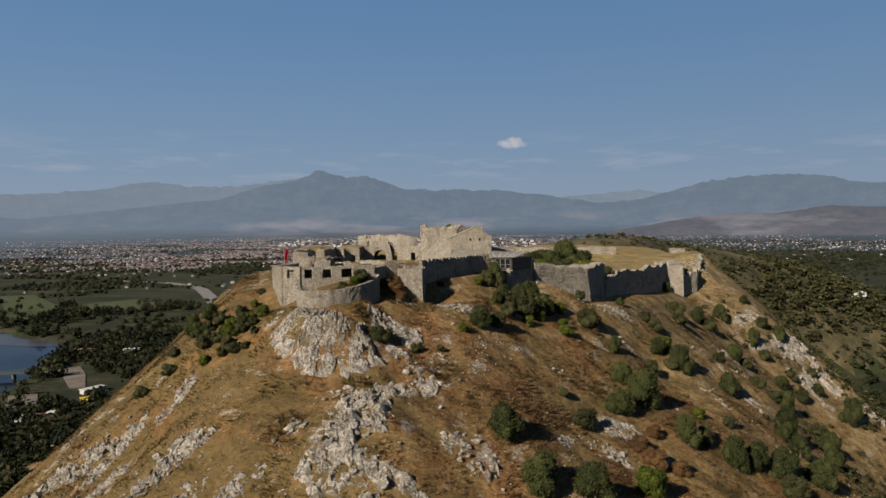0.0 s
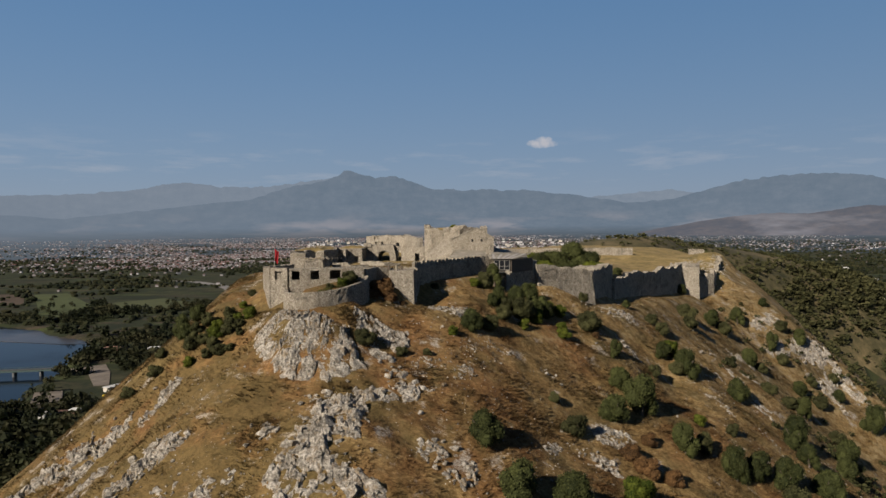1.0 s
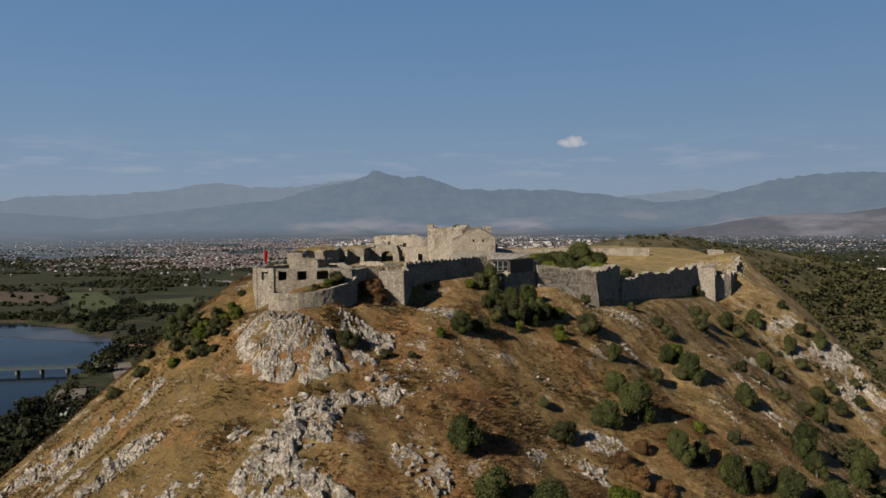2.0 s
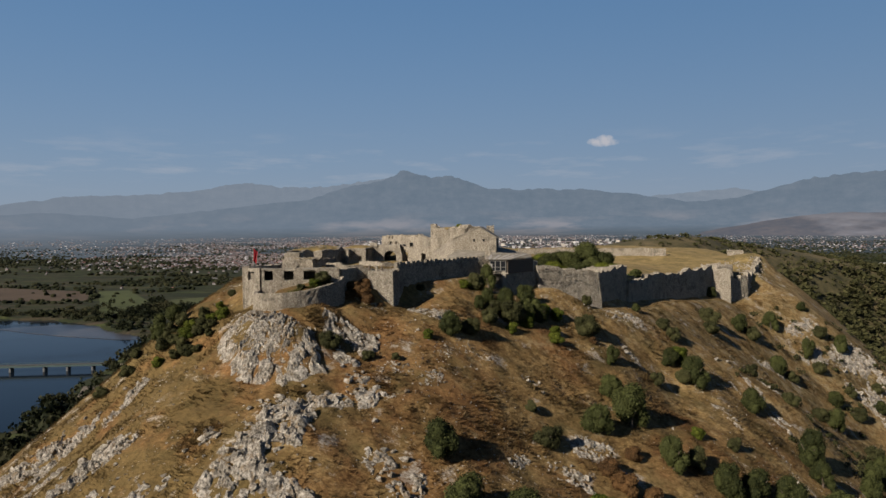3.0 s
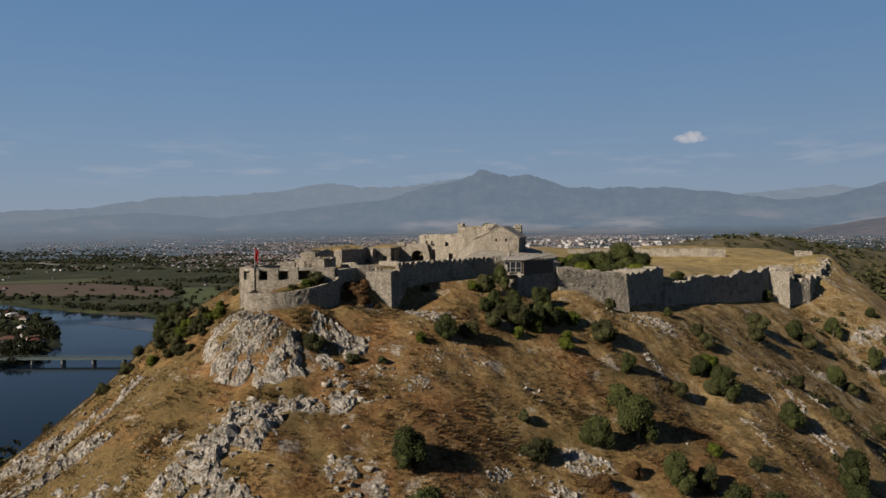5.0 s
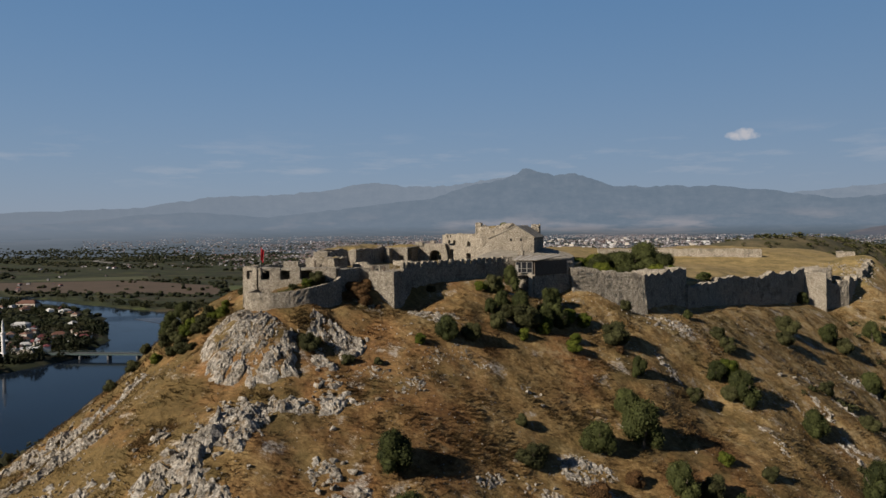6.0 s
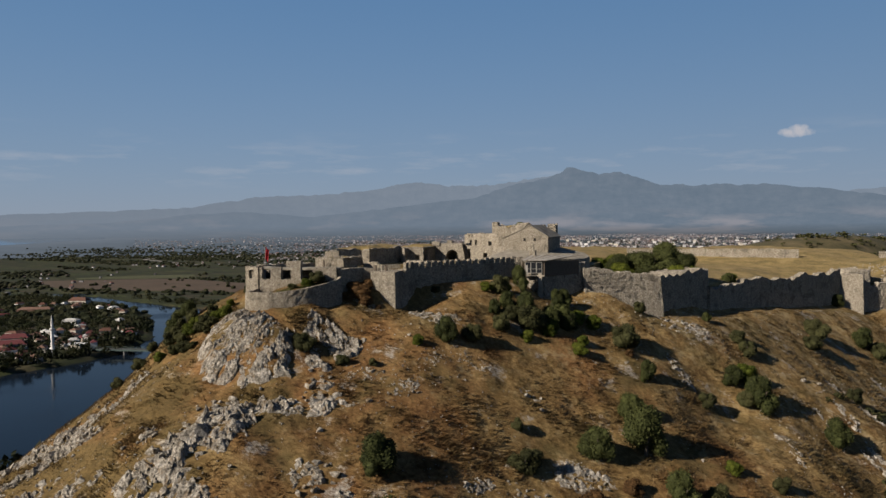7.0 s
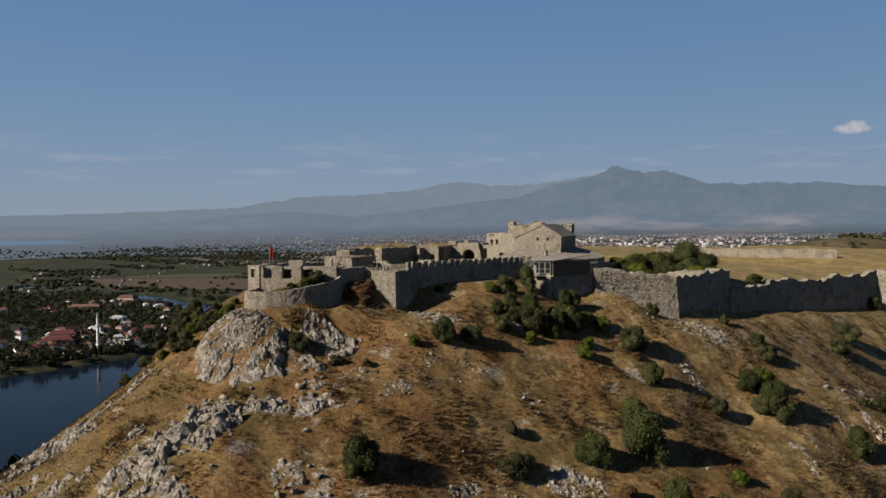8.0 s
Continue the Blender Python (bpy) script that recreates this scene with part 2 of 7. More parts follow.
def make_fields():
    m, nt, b = material("farmland")
    p = place(nt)
    st = nt.nodes.new("ShaderNodeTexVoronoi")
    st.feature = "F1"
    mp = nt.nodes.new("ShaderNodeMapping")
    mp.inputs["Scale"].default_value, mp.inputs["Rotation"].default_value = (0.0035, 0.012, 0.0001), (0, 0, radians(12))
    nt.links.new(p, mp.inputs[0])
    wob = nt.nodes.new("ShaderNodeMix")
    wob.data_type = "VECTOR"
    nz = nt.nodes.new("ShaderNodeTexNoise")
    nz.inputs["Scale"].default_value = 0.004
    nt.links.new(p, nz.inputs["Vector"])
    add = nt.nodes.new("ShaderNodeVectorMath")
    add.operation = "MULTIPLY_ADD"
    add.inputs[1].default_value = (0.5, 0.5, 0)
    nt.links.new(nz.outputs["Color"], add.inputs[0])
    nt.links.new(mp.outputs[0], add.inputs[2])
    nt.links.new(add.outputs[0], st.inputs["Vector"])
    each = nt.nodes.new("ShaderNodeSeparateColor")
    nt.links.new(st.outputs["Color"], each.inputs[0])
    col = steps(nt, each.outputs[0], [(0.0, (0.015, 0.018, 0.009)), (0.3, (0.030, 0.034, 0.014)), (0.5, (0.042, 0.050, 0.018)),
                                      (0.7, (0.050, 0.040, 0.025)), (0.85, (0.022, 0.028, 0.012)), (1.0, (0.054, 0.041, 0.029))])
    f = sums(nt, "ADD", sums(nt, "MULTIPLY", grain(nt, p, 0.012, 5, 0.7), 0.6), sums(nt, "MULTIPLY", grain(nt, p, 0.12, 4, 0.7), 0.4))
    col = blend(nt, ramp01(nt, f, 0.45, 0.58), col, (0.017, 0.021, 0.011))
    finish(nt, b, col, 0.95, 0.1)
    return m


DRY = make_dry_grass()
LIME = make_limestone()
STONE = make_masonry()
FARM = make_fields()
TURF = make_plain("castle_turf", [(0.34, (0.070, 0.060, 0.021)), (0.5, (0.180, 0.130, 0.050)), (0.66, (0.29, 0.212, 0.095))], 0.18)
HEATH = make_plain("scrubland", [(0.36, (0.022, 0.023, 0.009)), (0.5, (0.064, 0.054, 0.024)), (0.64, (0.135, 0.102, 0.051))], 0.03)
WEED = make_leaf("weed_blades", (0.050, 0.058, 0.016), (0.150, 0.135, 0.042))
SOIL = make_plain("trodden_earth", [(0.3, (0.20, 0.16, 0.11)), (0.7, (0.36, 0.30, 0.22))], 0.4)
SLAB = make_plain("weathered_render", [(0.34, (0.090, 0.080, 0.062)), (0.5, (0.20, 0.178, 0.14)), (0.66, (0.33, 0.30, 0.245))], 0.45)
BUSH_LEAF = make_leaf("bush_leaves", (0.018, 0.023, 0.007), (0.070, 0.078, 0.024))
FRESH_LEAF = make_leaf("fresh_leaves", (0.028, 0.042, 0.005), (0.115, 0.130, 0.018))
DUSTY_LEAF = make_leaf("dusty_leaves", (0.022, 0.024, 0.009), (0.078, 0.078, 0.030))
BROWN_LEAF = make_leaf("withered_leaves", (0.035, 0.021, 0.010), (0.155, 0.085, 0.034))
WOOD_LEAF = make_leaf("woodland_leaves", (0.006, 0.009, 0.004), (0.026, 0.031, 0.012))
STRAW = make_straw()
BARK = make_plain("bark", [(0.3, (0.05, 0.04, 0.03)), (0.7, (0.14, 0.11, 0.085))], 3.0, 0.95, "Object")

# ---- the land ----
def lattice(ix, iy, seed):
    h = (ix.astype(np.int64) * 374761393 + iy.astype(np.int64) * 668265263 + seed * 1442695041) & 0xFFFFFFFF
    h = ((h ^ (h >> 13)) * 1274126177) & 0xFFFFFFFF
    return ((h ^ (h >> 16)) & 0xFFFF) / 65535.0


def value_noise(x, y, seed=0):
    x, y = np.asarray(x, float), np.asarray(y, float)
    ix, iy = np.floor(x), np.floor(y)
    u, v = x - ix, y - iy
    u, v = u * u * (3 - 2 * u), v * v * (3 - 2 * v)
    a, b = lattice(ix, iy, seed), lattice(ix + 1, iy, seed)
    c, d = lattice(ix, iy + 1, seed), lattice(ix + 1, iy + 1, seed)
    return (a * (1 - u) + b * u) * (1 - v) + (c * (1 - u) + d * u) * v


def fbm(x, y, scale, octaves=4, seed=0):
    """Rolling noise about zero, roughly within one either way."""
    x, y = np.asarray(x, float), np.asarray(y, float)
    out, amp, f = 0.0, 1.0, 1.0 / scale
    for i in range(octaves):
        out = out + amp * (value_noise(x * f, y * f, seed + i) * 2 - 1)
        amp, f = amp * 0.5, f * 2.03
    return out / 1.5


def crags(x, y, scale, seed=0):
    """Chiselled rock: tilted flat facets cell by cell, with cracks between. Returns height and crack depth."""
    x, y = np.asarray(x, float) / scale, np.asarray(y, float) / scale
    ix, iy = np.floor(x), np.floor(y)
    f1, f2, h = np.full(x.shape, 9.0), np.full(x.shape, 9.0), np.zeros(x.shape)
    for dx in (-1, 0, 1):
        for dy in (-1, 0, 1):
            cx, cy = ix + dx, iy + dy
            px, py = cx + lattice(cx, cy, seed + 11), cy + lattice(cx, cy, seed + 12)
            d = np.hypot(x - px, y - py)
            plane = lattice(cx, cy, seed + 13) + (x - px) * (lattice(cx, cy, seed + 14) - 0.5) * 1.6 + (y - py) * (lattice(cx, cy, seed + 15) - 0.3) * 1.6
            near = d < f1
            f2 = np.where(near, f1, np.minimum(f2, d))
            h = np.where(near, plane, h)
            f1 = np.where(near, d, f1)
    return h, np.clip((f2 - f1) * 7, 0, 1)


HILLTOP = [(-40, 152), (-30, 142), (-5, 153), (8, 176), (20, 190), (42, 208), (54, 222), (78, 272), (98, 303), (128, 322), (142, 365),
           (125, 430), (60, 440), (0, 400), (-30, 330), (-48, 260), (-52, 200)]
# knolls and hollows of the slope: x, y, reach, height
KNOLLS = [(-57, 127, 14, -6.7), (-13, 107, 10, 6.4), (6, 178, 14, 4.8), (34, 132, 14, -4.3), (154, 292, 10, -6.6), (58, 187, 7, -4.6), (97, 211, 7, 3.6), (-20, 138, 7, 2.9),
          (-38, 148, 7, -2.1), (96, 302, 22, -2.1), (80, 197, 7, -1.3), (11, 116, 10, 1.4), (-23, 122, 7, -1.3), (-6, 143, 7, -1.3), (-10, 151, 5, 1.0), (31, 200, 5.5, 3.0), (29, 194.5, 4.5, 0.8), (45, 350, 17, -2.2), (80, 350, 14, -1.2), (131, 360, 9, 4.5), (83, 213, 7.5, 2.6), (56, 173, 6, -3.0), (-36, 134, 4.5, -2.6), (34.6, 141, 5, 1.2)]
# foot of the crag under the bastion
CRAG_RING = [(-33, 135), (-31, 129), (-26, 123.8), (-19.5, 122.3), (-14.3, 124), (-11.2, 127.6), (-13, 131.5), (-15.5, 136), (-24, 137.5), (-30, 138)]
# broken rock face beside it, above the gully
CLIFF_RING = [(-14.8, 141.2), (-13.2, 135.5), (-9.8, 131.6), (-6.2, 131.8), (-4.4, 138.5), (-4.8, 142.8), (-9, 141.6)]
# line of the walls above the slope, and how far the ground drops at their foot
WALL_FOOT = [(-4.6, 162), (1.2, 175), (10, 189.6), (17, 190), (26, 199), (42, 210), (53.4, 234), (62.4, 257), (78, 279), (94.5, 302.5), (102, 303), (117, 326), (131, 362)]
FOOT_DROP = [3.5, 1.2, 1.5, 0.5, 0.0, 1.6, 4.6, 6.0, 3.4, 1.2, 2.3, 1.0, 0.0]
# the river: x, y, half width
RIVER = [(-380, -900, 110), (-395, 100, 118), (-404, 340, 120), (-410, 410, 112), (-410, 470, 94), (-418, 580, 68), (-470, 700, 78), (-565, 790, 70), (-650, 850, 48),
         (-800, 905, 24), (-1100, 1010, 16), (-1700, 1100, 14)]
HUB, NEAR, REACH = (30, 15), 1800.0, 2900.0


def away(x, y, line, closed=False):
    """Distance to a polyline, and the place along it (segment + fraction)."""
    x, y = np.asarray(x, float), np.asarray(y, float)
    best, where = np.full(x.shape, 1e9), np.zeros(x.shape)
    ends = list(zip(line, line[1:])) + ([(line[-1], line[0])] if closed else [])
    for i, (a, b) in enumerate(ends):
        ex, ey = b[0] - a[0], b[1] - a[1]
        u = np.clip(((x - a[0]) * ex + (y - a[1]) * ey) / (ex * ex + ey * ey), 0, 1)
        d = np.hypot(x - a[0] - u * ex, y - a[1] - u * ey)
        where = np.where(d < best, i + u, where)
        best = np.minimum(best, d)
    return best, where


def inside(x, y, ring):
    x, y = np.asarray(x, float), np.asarray(y, float)
    odd = np.zeros(x.shape, bool)
    for a, b in zip(ring, ring[1:] + ring[:1]):
        if a[1] != b[1]:
            odd ^= ((a[1] > y) != (b[1] > y)) & (x < (b[0] - a[0]) * (y - a[1]) / (b[1] - a[1]) + a[0])
    return odd


def hump(x, y, cx, cy, rx, ry, h, turn=0.0):
    c, s = math.cos(radians(turn)), math.sin(radians(turn))
    u, v = (x - cx) * c + (y - cy) * s, -(x - cx) * s + (y - cy) * c
    return h * np.exp(-(u * u / (2 * rx * rx) + v * v / (2 * ry * ry)))


def hill(x, y):
    x, y = np.asarray(x, float), np.asarray(y, float)
    d, _ = away(x, y, HILLTOP, True)
    within = inside(x, y, HILLTOP)
    out = np.where(within, 0.0, np.sqrt(d * d + 36) - 6)
    t = np.arctan2(y - 230, x - 20)
    fall = 0.81 - 0.20 * np.cos(t) + 0.08 * np.sin(t) + 0.21 * np.cos(2 * t) + 0.03 * np.sin(2 * t)
    z = 107.05 - 9.27 * x / 100 - 0.19 * (y - 220) / 100 - out * fall
    for cx, cy, r, h in KNOLLS:
        z = z + hump(x, y, cx, cy, r, r, h)
    rise = np.where(within, np.clip(d / 9, 0, 1), 0) * 6.0
    out_, at_ = away(x, y, WALL_FOOT)
    k = np.minimum(at_.astype(int), len(WALL_FOOT) - 2)
    ax, ay = np.moveaxis(np.array(WALL_FOOT, float)[k], -1, 0)
    bx, by = np.moveaxis(np.array(WALL_FOOT, float)[k + 1], -1, 0)
    east = (bx - ax) * (y - ay) - (by - ay) * (x - ax) < 0
    drop = np.interp(at_, range(len(FOOT_DROP)), FOOT_DROP)
    z = z + rise - np.clip((np.where(east, out_, -out_) + 1.4) / 1.4, 0, 1) * np.exp(-(out_ / 6.5) ** 2) * drop
    # the crag stands out from the slope
    dc, _ = away(x, y, CRAG_RING, True)
    f = np.clip(np.where(inside(x, y, CRAG_RING), dc, 0) / 2.6, 0, 1)
    z = z + (1.7 - 0.06 * np.clip(x + 26, 0, 14)) * f * f * (3 - 2 * f) * np.clip((138.5 - y) / 5, 0, 1)
    z = np.where(within & (y < 243) & (x < 24), np.minimum(z, 112.4), z)
    z = z + hump(x, y, 110, 410, 50, 50, 9.0)
    return np.maximum(z, far_ridge(x, y))


def far_ridge(x, y):
    """The ridge that runs on behind the far wall, and its shoulder."""
    spine = 120 + np.clip((y - 500) * 0.6, -60, 150)
    far = np.maximum(np.hypot(np.where(x > spine, (x - spine) / (0.6 + np.clip((y - 540) / 150, 0, 0.6)), (x - spine) / 1.2), np.where(y > 500, (y - 500) / 2.2, (y - 500) / 1.4)) - 12, 0)
    return 116 - 0.19 * far - 0.0012 * far * far


def lie_of_plain(x, y):
    """The plain is level near by and lifts gently in the distance, to the foot of the mountains."""
    d = np.hypot(np.asarray(x, float) - HUB[0], np.asarray(y, float) - HUB[1])
    u = np.clip(d - NEAR, 0, REACH * 0.93)
    r = NEAR + u / (1 - u / REACH)
    return np.where(d > NEAR, 125 - 122 * np.minimum(d, NEAR + REACH * 0.93) / r, 3.0)


def river_gap(x, y):
    """Metres outside the river's bank (minus: in the water)."""
    d, at = away(x, y, RIVER)
    return d - np.interp(at, range(len(RIVER)), [p[2] for p in RIVER]) - fbm(x, y, 60, 3, 5) * 9


def ground_z(x, y, detail=True):
    x, y = np.asarray(x, float), np.asarray(y, float)
    h, p = hill(x, y), lie_of_plain(x, y)
    k = 5.0
    z = p + k * np.logaddexp(0, (h - p) / k)
    slope = np.clip((h - p) / 14, 0, 1)
    gap = river_gap(x, y)
    z = z - np.where(h < p + 6, np.clip(-gap / 6 + 0.5, 0, 1) * 7, 0)
    if detail:
        z = z + slope * (fbm(x, y, 16, 4, 21) * 0.9 + fbm(x, y, 2.8, 3, 31) * 0.5 * np.clip((310 - y) / 60, 0, 1) * np.where(inside(x, y, HILLTOP), 0.25, 1.0))
    return z


def gz(x, y):
    return float(ground_z(np.array([float(x)]), np.array([float(y)]))[0])


def mesh_grid(name, xs, ys, z, faces_on=None):
    nx, ny = len(xs), len(ys)
    X, Y = np.meshgrid(xs, ys)
    verts = np.stack([X, Y, z], -1).reshape(-1, 3)
    i = np.arange(nx * ny).reshape(ny, nx)
    quads = np.stack([i[:-1, :-1], i[:-1, 1:], i[1:, 1:], i[1:, :-1]], -1).reshape(-1, 4)
    if faces_on is not None:
        quads = quads[faces_on.reshape(-1)]
    return fast_mesh(name, verts, quads)


def fast_mesh(name, verts, faces):
    """A mesh from arrays of points and of faces that all have the same number of corners."""
    me = bpy.data.meshes.new(name)
    faces = np.asarray(faces, np.int32)
    me.vertices.add(len(verts))
    me.vertices.foreach_set("co", np.asarray(verts, np.float32).ravel())
    me.loops.add(faces.size)
    me.loops.foreach_set("vertex_index", faces.ravel())
    me.polygons.add(len(faces))
    me.polygons.foreach_set("loop_start", np.arange(0, faces.size, faces.shape[1], dtype=np.int32))
    me.update(calc_edges=True)
    me.validate()
    me.shade_flat()
    return me


def spread(*runs):
    """Grid lines: (from, to, step) runs put end to end."""
    out = []
    for a, b, s in runs:
        out.append(np.arange(a, b, s))
    return np.concatenate(out)


gx = np.append(spread((-4600, -1900, 300), (-1900, -900, 60), (-900, -120, 9), (-120, -80, 2.5), (-80, 125, 1.0), (125, 250, 3.5), (250, 700, 18), (700, 1900, 80), (1900, 4600, 300)), 4600)
gy = np.append(spread((-2500, -400, 300), (-400, 40, 22), (40, 84, 4), (84, 215, 1.0), (215, 330, 2.0), (330, 470, 5), (470, 1000, 10), (1000, 2000, 50), (2000, 4800, 200)), 4800)
GX, GY = np.meshgrid(gx, gy)
GZ = ground_z(GX, GY)
ground = new("ground", mesh_grid("ground", gx, gy, GZ))
ground.data.materials.append(DRY)
ground.data.materials.append(FARM)
mid_x, mid_y = (gx[:-1] + gx[1:]) / 2, (gy[:-1] + gy[1:]) / 2
MX, MY = np.meshgrid(mid_x, mid_y)
low_land = (hill(MX, MY) < lie_of_plain(MX, MY) + 2 + fbm(MX, MY, 40, 3, 8) * 4).astype(np.int32)
meadow = inside(MX, MY, HILLTOP) & (MY > 238) & (away(MX, MY, HILLTOP, True)[0] > 6.5)
ground.data.materials.append(TURF)
ground.data.materials.append(HEATH)
heath = (far_ridge(MX, MY) > hill(MX, MY) - 0.05) & (MY > 400) & (low_land == 0)
ground.data.polygons.foreach_set("material_index", np.where(meadow, 2, np.where(heath, 3, low_land)).astype(np.int32).ravel())
ground.data.shade_smooth()
tagged(ground, "hill of dry golden grass rising from a green river plain", "ground", kind="structure")

WATER, wn, wb = material("river_water")
wb.inputs["Base Color"].default_value = (0.004, 0.007, 0.012, 1)
wb.inputs["Roughness"].default_value = 0.10
wb.inputs["IOR"].default_value = 1.11
wp = place(wn)
relief(wn, wb, grain(wn, wp, 0.5, 3), 0.03, 0.2)
wn.links.new(sums(wn, "ADD", sums(wn, "MULTIPLY", ramp01(wn, grain(wn, wp, 0.008, 4, 0.6), 0.48, 0.62), 0.16), 0.08), wb.inputs["Roughness"])
wxs, wys = np.arange(-1900, -150, 50.0), np.arange(-900, 1300, 50.0)
river = new("river_water", mesh_grid("river_water", wxs, wys, np.zeros((len(wys), len(wxs)))))
river.data.materials.append(WATER)
tagged(river, "broad calm river of dark blue water", "river", kind="structure")

# ---- the mountains round the plain ----
def bearing(x, y):
    return np.degrees(np.arctan2(x - HUB[0], y - HUB[1]))


# distant rock with the haze painted into its colour and its glow
def hazed_rock(name, stops, glow):
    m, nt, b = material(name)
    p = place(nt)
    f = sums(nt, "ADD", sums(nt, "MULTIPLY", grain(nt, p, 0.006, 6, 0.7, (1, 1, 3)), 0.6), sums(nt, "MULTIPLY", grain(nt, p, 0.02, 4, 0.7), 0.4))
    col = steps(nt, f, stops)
    # pale clay slopes low on the flanks, mixed with painted foot haze
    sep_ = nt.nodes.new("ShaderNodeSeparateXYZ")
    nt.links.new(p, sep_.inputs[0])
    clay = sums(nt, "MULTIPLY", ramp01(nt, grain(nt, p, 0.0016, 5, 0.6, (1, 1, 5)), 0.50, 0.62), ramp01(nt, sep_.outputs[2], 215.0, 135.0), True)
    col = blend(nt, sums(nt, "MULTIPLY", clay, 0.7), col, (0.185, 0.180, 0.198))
    # low down: slate to haze blue, painted for the hazy far plain
    if name == "haze_blue_mountain":
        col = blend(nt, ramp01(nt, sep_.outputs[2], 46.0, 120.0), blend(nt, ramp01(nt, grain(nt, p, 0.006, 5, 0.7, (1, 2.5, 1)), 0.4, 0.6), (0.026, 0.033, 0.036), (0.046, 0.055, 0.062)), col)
    # haze painted over the colour, thicker towards the west
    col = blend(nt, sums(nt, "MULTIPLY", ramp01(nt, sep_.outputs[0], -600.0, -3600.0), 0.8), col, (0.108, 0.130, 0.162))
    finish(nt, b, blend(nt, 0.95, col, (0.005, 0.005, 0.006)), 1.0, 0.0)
    # the painted colour glows by itself, as hazy air would
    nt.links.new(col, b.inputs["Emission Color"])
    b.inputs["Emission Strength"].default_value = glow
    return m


def range_of(name, dist, deep, crest_line, mat_, label, seed, rough=0.16):
    """A mountain range on an arc round the plain; crest_line: bearing and height over the eye's level, in degrees."""
    az = np.arange(-75, 62, 0.10)
    rows = np.linspace(0, 1, 34)
    A, R = np.meshgrid(az, rows)
    line = np.interp(az, [c[0] for c in crest_line], [c[1] for c in crest_line])
    soft = np.exp(-np.linspace(-2, 2, 15) ** 2)
    line = np.convolve(np.pad(line, 7, mode="edge"), soft / soft.sum(), "valid")
    ridge = np.abs(fbm(az * 0.9, az * 0 + seed, 1.0, 5, seed))
    line = line * (1 + rough * (0.35 - ridge) * 0.35) + fbm(az, az * 0 + 3.0, 1.2, 4, seed + 9) * 0.05
    crest = np.broadcast_to(line, A.shape)
    D = dist + deep * R
    if deep > 300:
        D = D + (fbm(az, az * 0 + 1.0, 3.0, 5, seed + 2) * 130)[None, :] * (1 - R) ** 2
    X, Y = HUB[0] + D * np.sin(np.radians(A)), HUB[1] + D * np.cos(np.radians(A))
    spurs = 1 - np.abs(fbm(A * 0.22 + R * 2.4 + fbm(A, R * 3, 2.5, 3, seed) * 0.9, R * 4.0, 1.0, 3, seed + 3)) * 1.0
    rise = np.clip(R / 0.9, 0, 1) ** (0.9 if deep < 300 else 16.0)
    top = 125 + (dist + deep) * np.tan(np.radians(crest))
    # the deep range's foot lies over the far plain as painted haze
    base = lie_of_plain(X, Y) + (0.6 if deep > 300 else -6)
    shape = np.clip(rise * (0.62 + 0.38 * np.clip(spurs, 0, 1) * (1 - R) + 0.38 * R), 0, 1)
    Z = base + (top - base) * shape
    Z[-1] = Z[-2] - 30
    verts = np.stack([X, Y, Z], -1).reshape(-1, 3)
    i = np.arange(A.size).reshape(A.shape)
    quads = np.stack([i[:-1, :-1], i[:-1, 1:], i[1:, 1:], i[1:, :-1]], -1).reshape(-1, 4)
    ob = new(name, fast_mesh(name, verts, quads))
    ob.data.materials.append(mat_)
    ob.data.shade_smooth()
    return tagged(ob, label, "mountain range", kind="structure")


# rock tones already shifted towards blue-grey haze
BLUE = hazed_rock("haze_blue_mountain", [(0.34, (0.074, 0.102, 0.136)), (0.5, (0.086, 0.113, 0.147)), (0.66, (0.102, 0.127, 0.160))], 0.96)
PALE = hazed_rock("haze_pale_mountain", [(0.35, (0.106, 0.134, 0.172)), (0.65, (0.132, 0.158, 0.194))], 0.98)
RUST = hazed_rock("haze_rust_foothill", [(0.38, (0.062, 0.070, 0.088)), (0.5, (0.078, 0.080, 0.094)), (0.62, (0.100, 0.094, 0.102))], 0.88)
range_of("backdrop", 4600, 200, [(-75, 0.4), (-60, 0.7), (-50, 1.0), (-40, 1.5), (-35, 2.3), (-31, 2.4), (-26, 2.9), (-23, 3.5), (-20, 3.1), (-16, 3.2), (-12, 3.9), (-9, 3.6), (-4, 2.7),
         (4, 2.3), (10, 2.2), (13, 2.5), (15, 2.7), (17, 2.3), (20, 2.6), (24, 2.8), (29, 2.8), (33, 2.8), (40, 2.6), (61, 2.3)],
         PALE, "mountains far beyond the plain, painted in glowing pale blue haze", 3, 0.2)
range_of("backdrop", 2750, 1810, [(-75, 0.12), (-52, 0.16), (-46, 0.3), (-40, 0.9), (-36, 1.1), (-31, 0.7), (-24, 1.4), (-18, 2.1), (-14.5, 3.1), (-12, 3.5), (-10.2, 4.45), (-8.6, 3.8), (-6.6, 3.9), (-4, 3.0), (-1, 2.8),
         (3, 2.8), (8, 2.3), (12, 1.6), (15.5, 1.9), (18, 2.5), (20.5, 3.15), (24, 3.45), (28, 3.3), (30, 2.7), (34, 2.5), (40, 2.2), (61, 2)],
         BLUE, "rocky mountains with a pointed summit, painted in glowing blue-grey haze", 40, 0.18)
range_of("backdrop", 3720, 280, [(-75, -1.2), (10, -1.2), (14, -0.4), (18, 0.3), (22, 0.8), (25, 0.7), (28, 1.2), (33, 1.0), (38, 1.4), (50, 1.2), (61, 1)], RUST, "low rust-brown foothills below the mountains, greyed with painted haze", 70, 0.3)

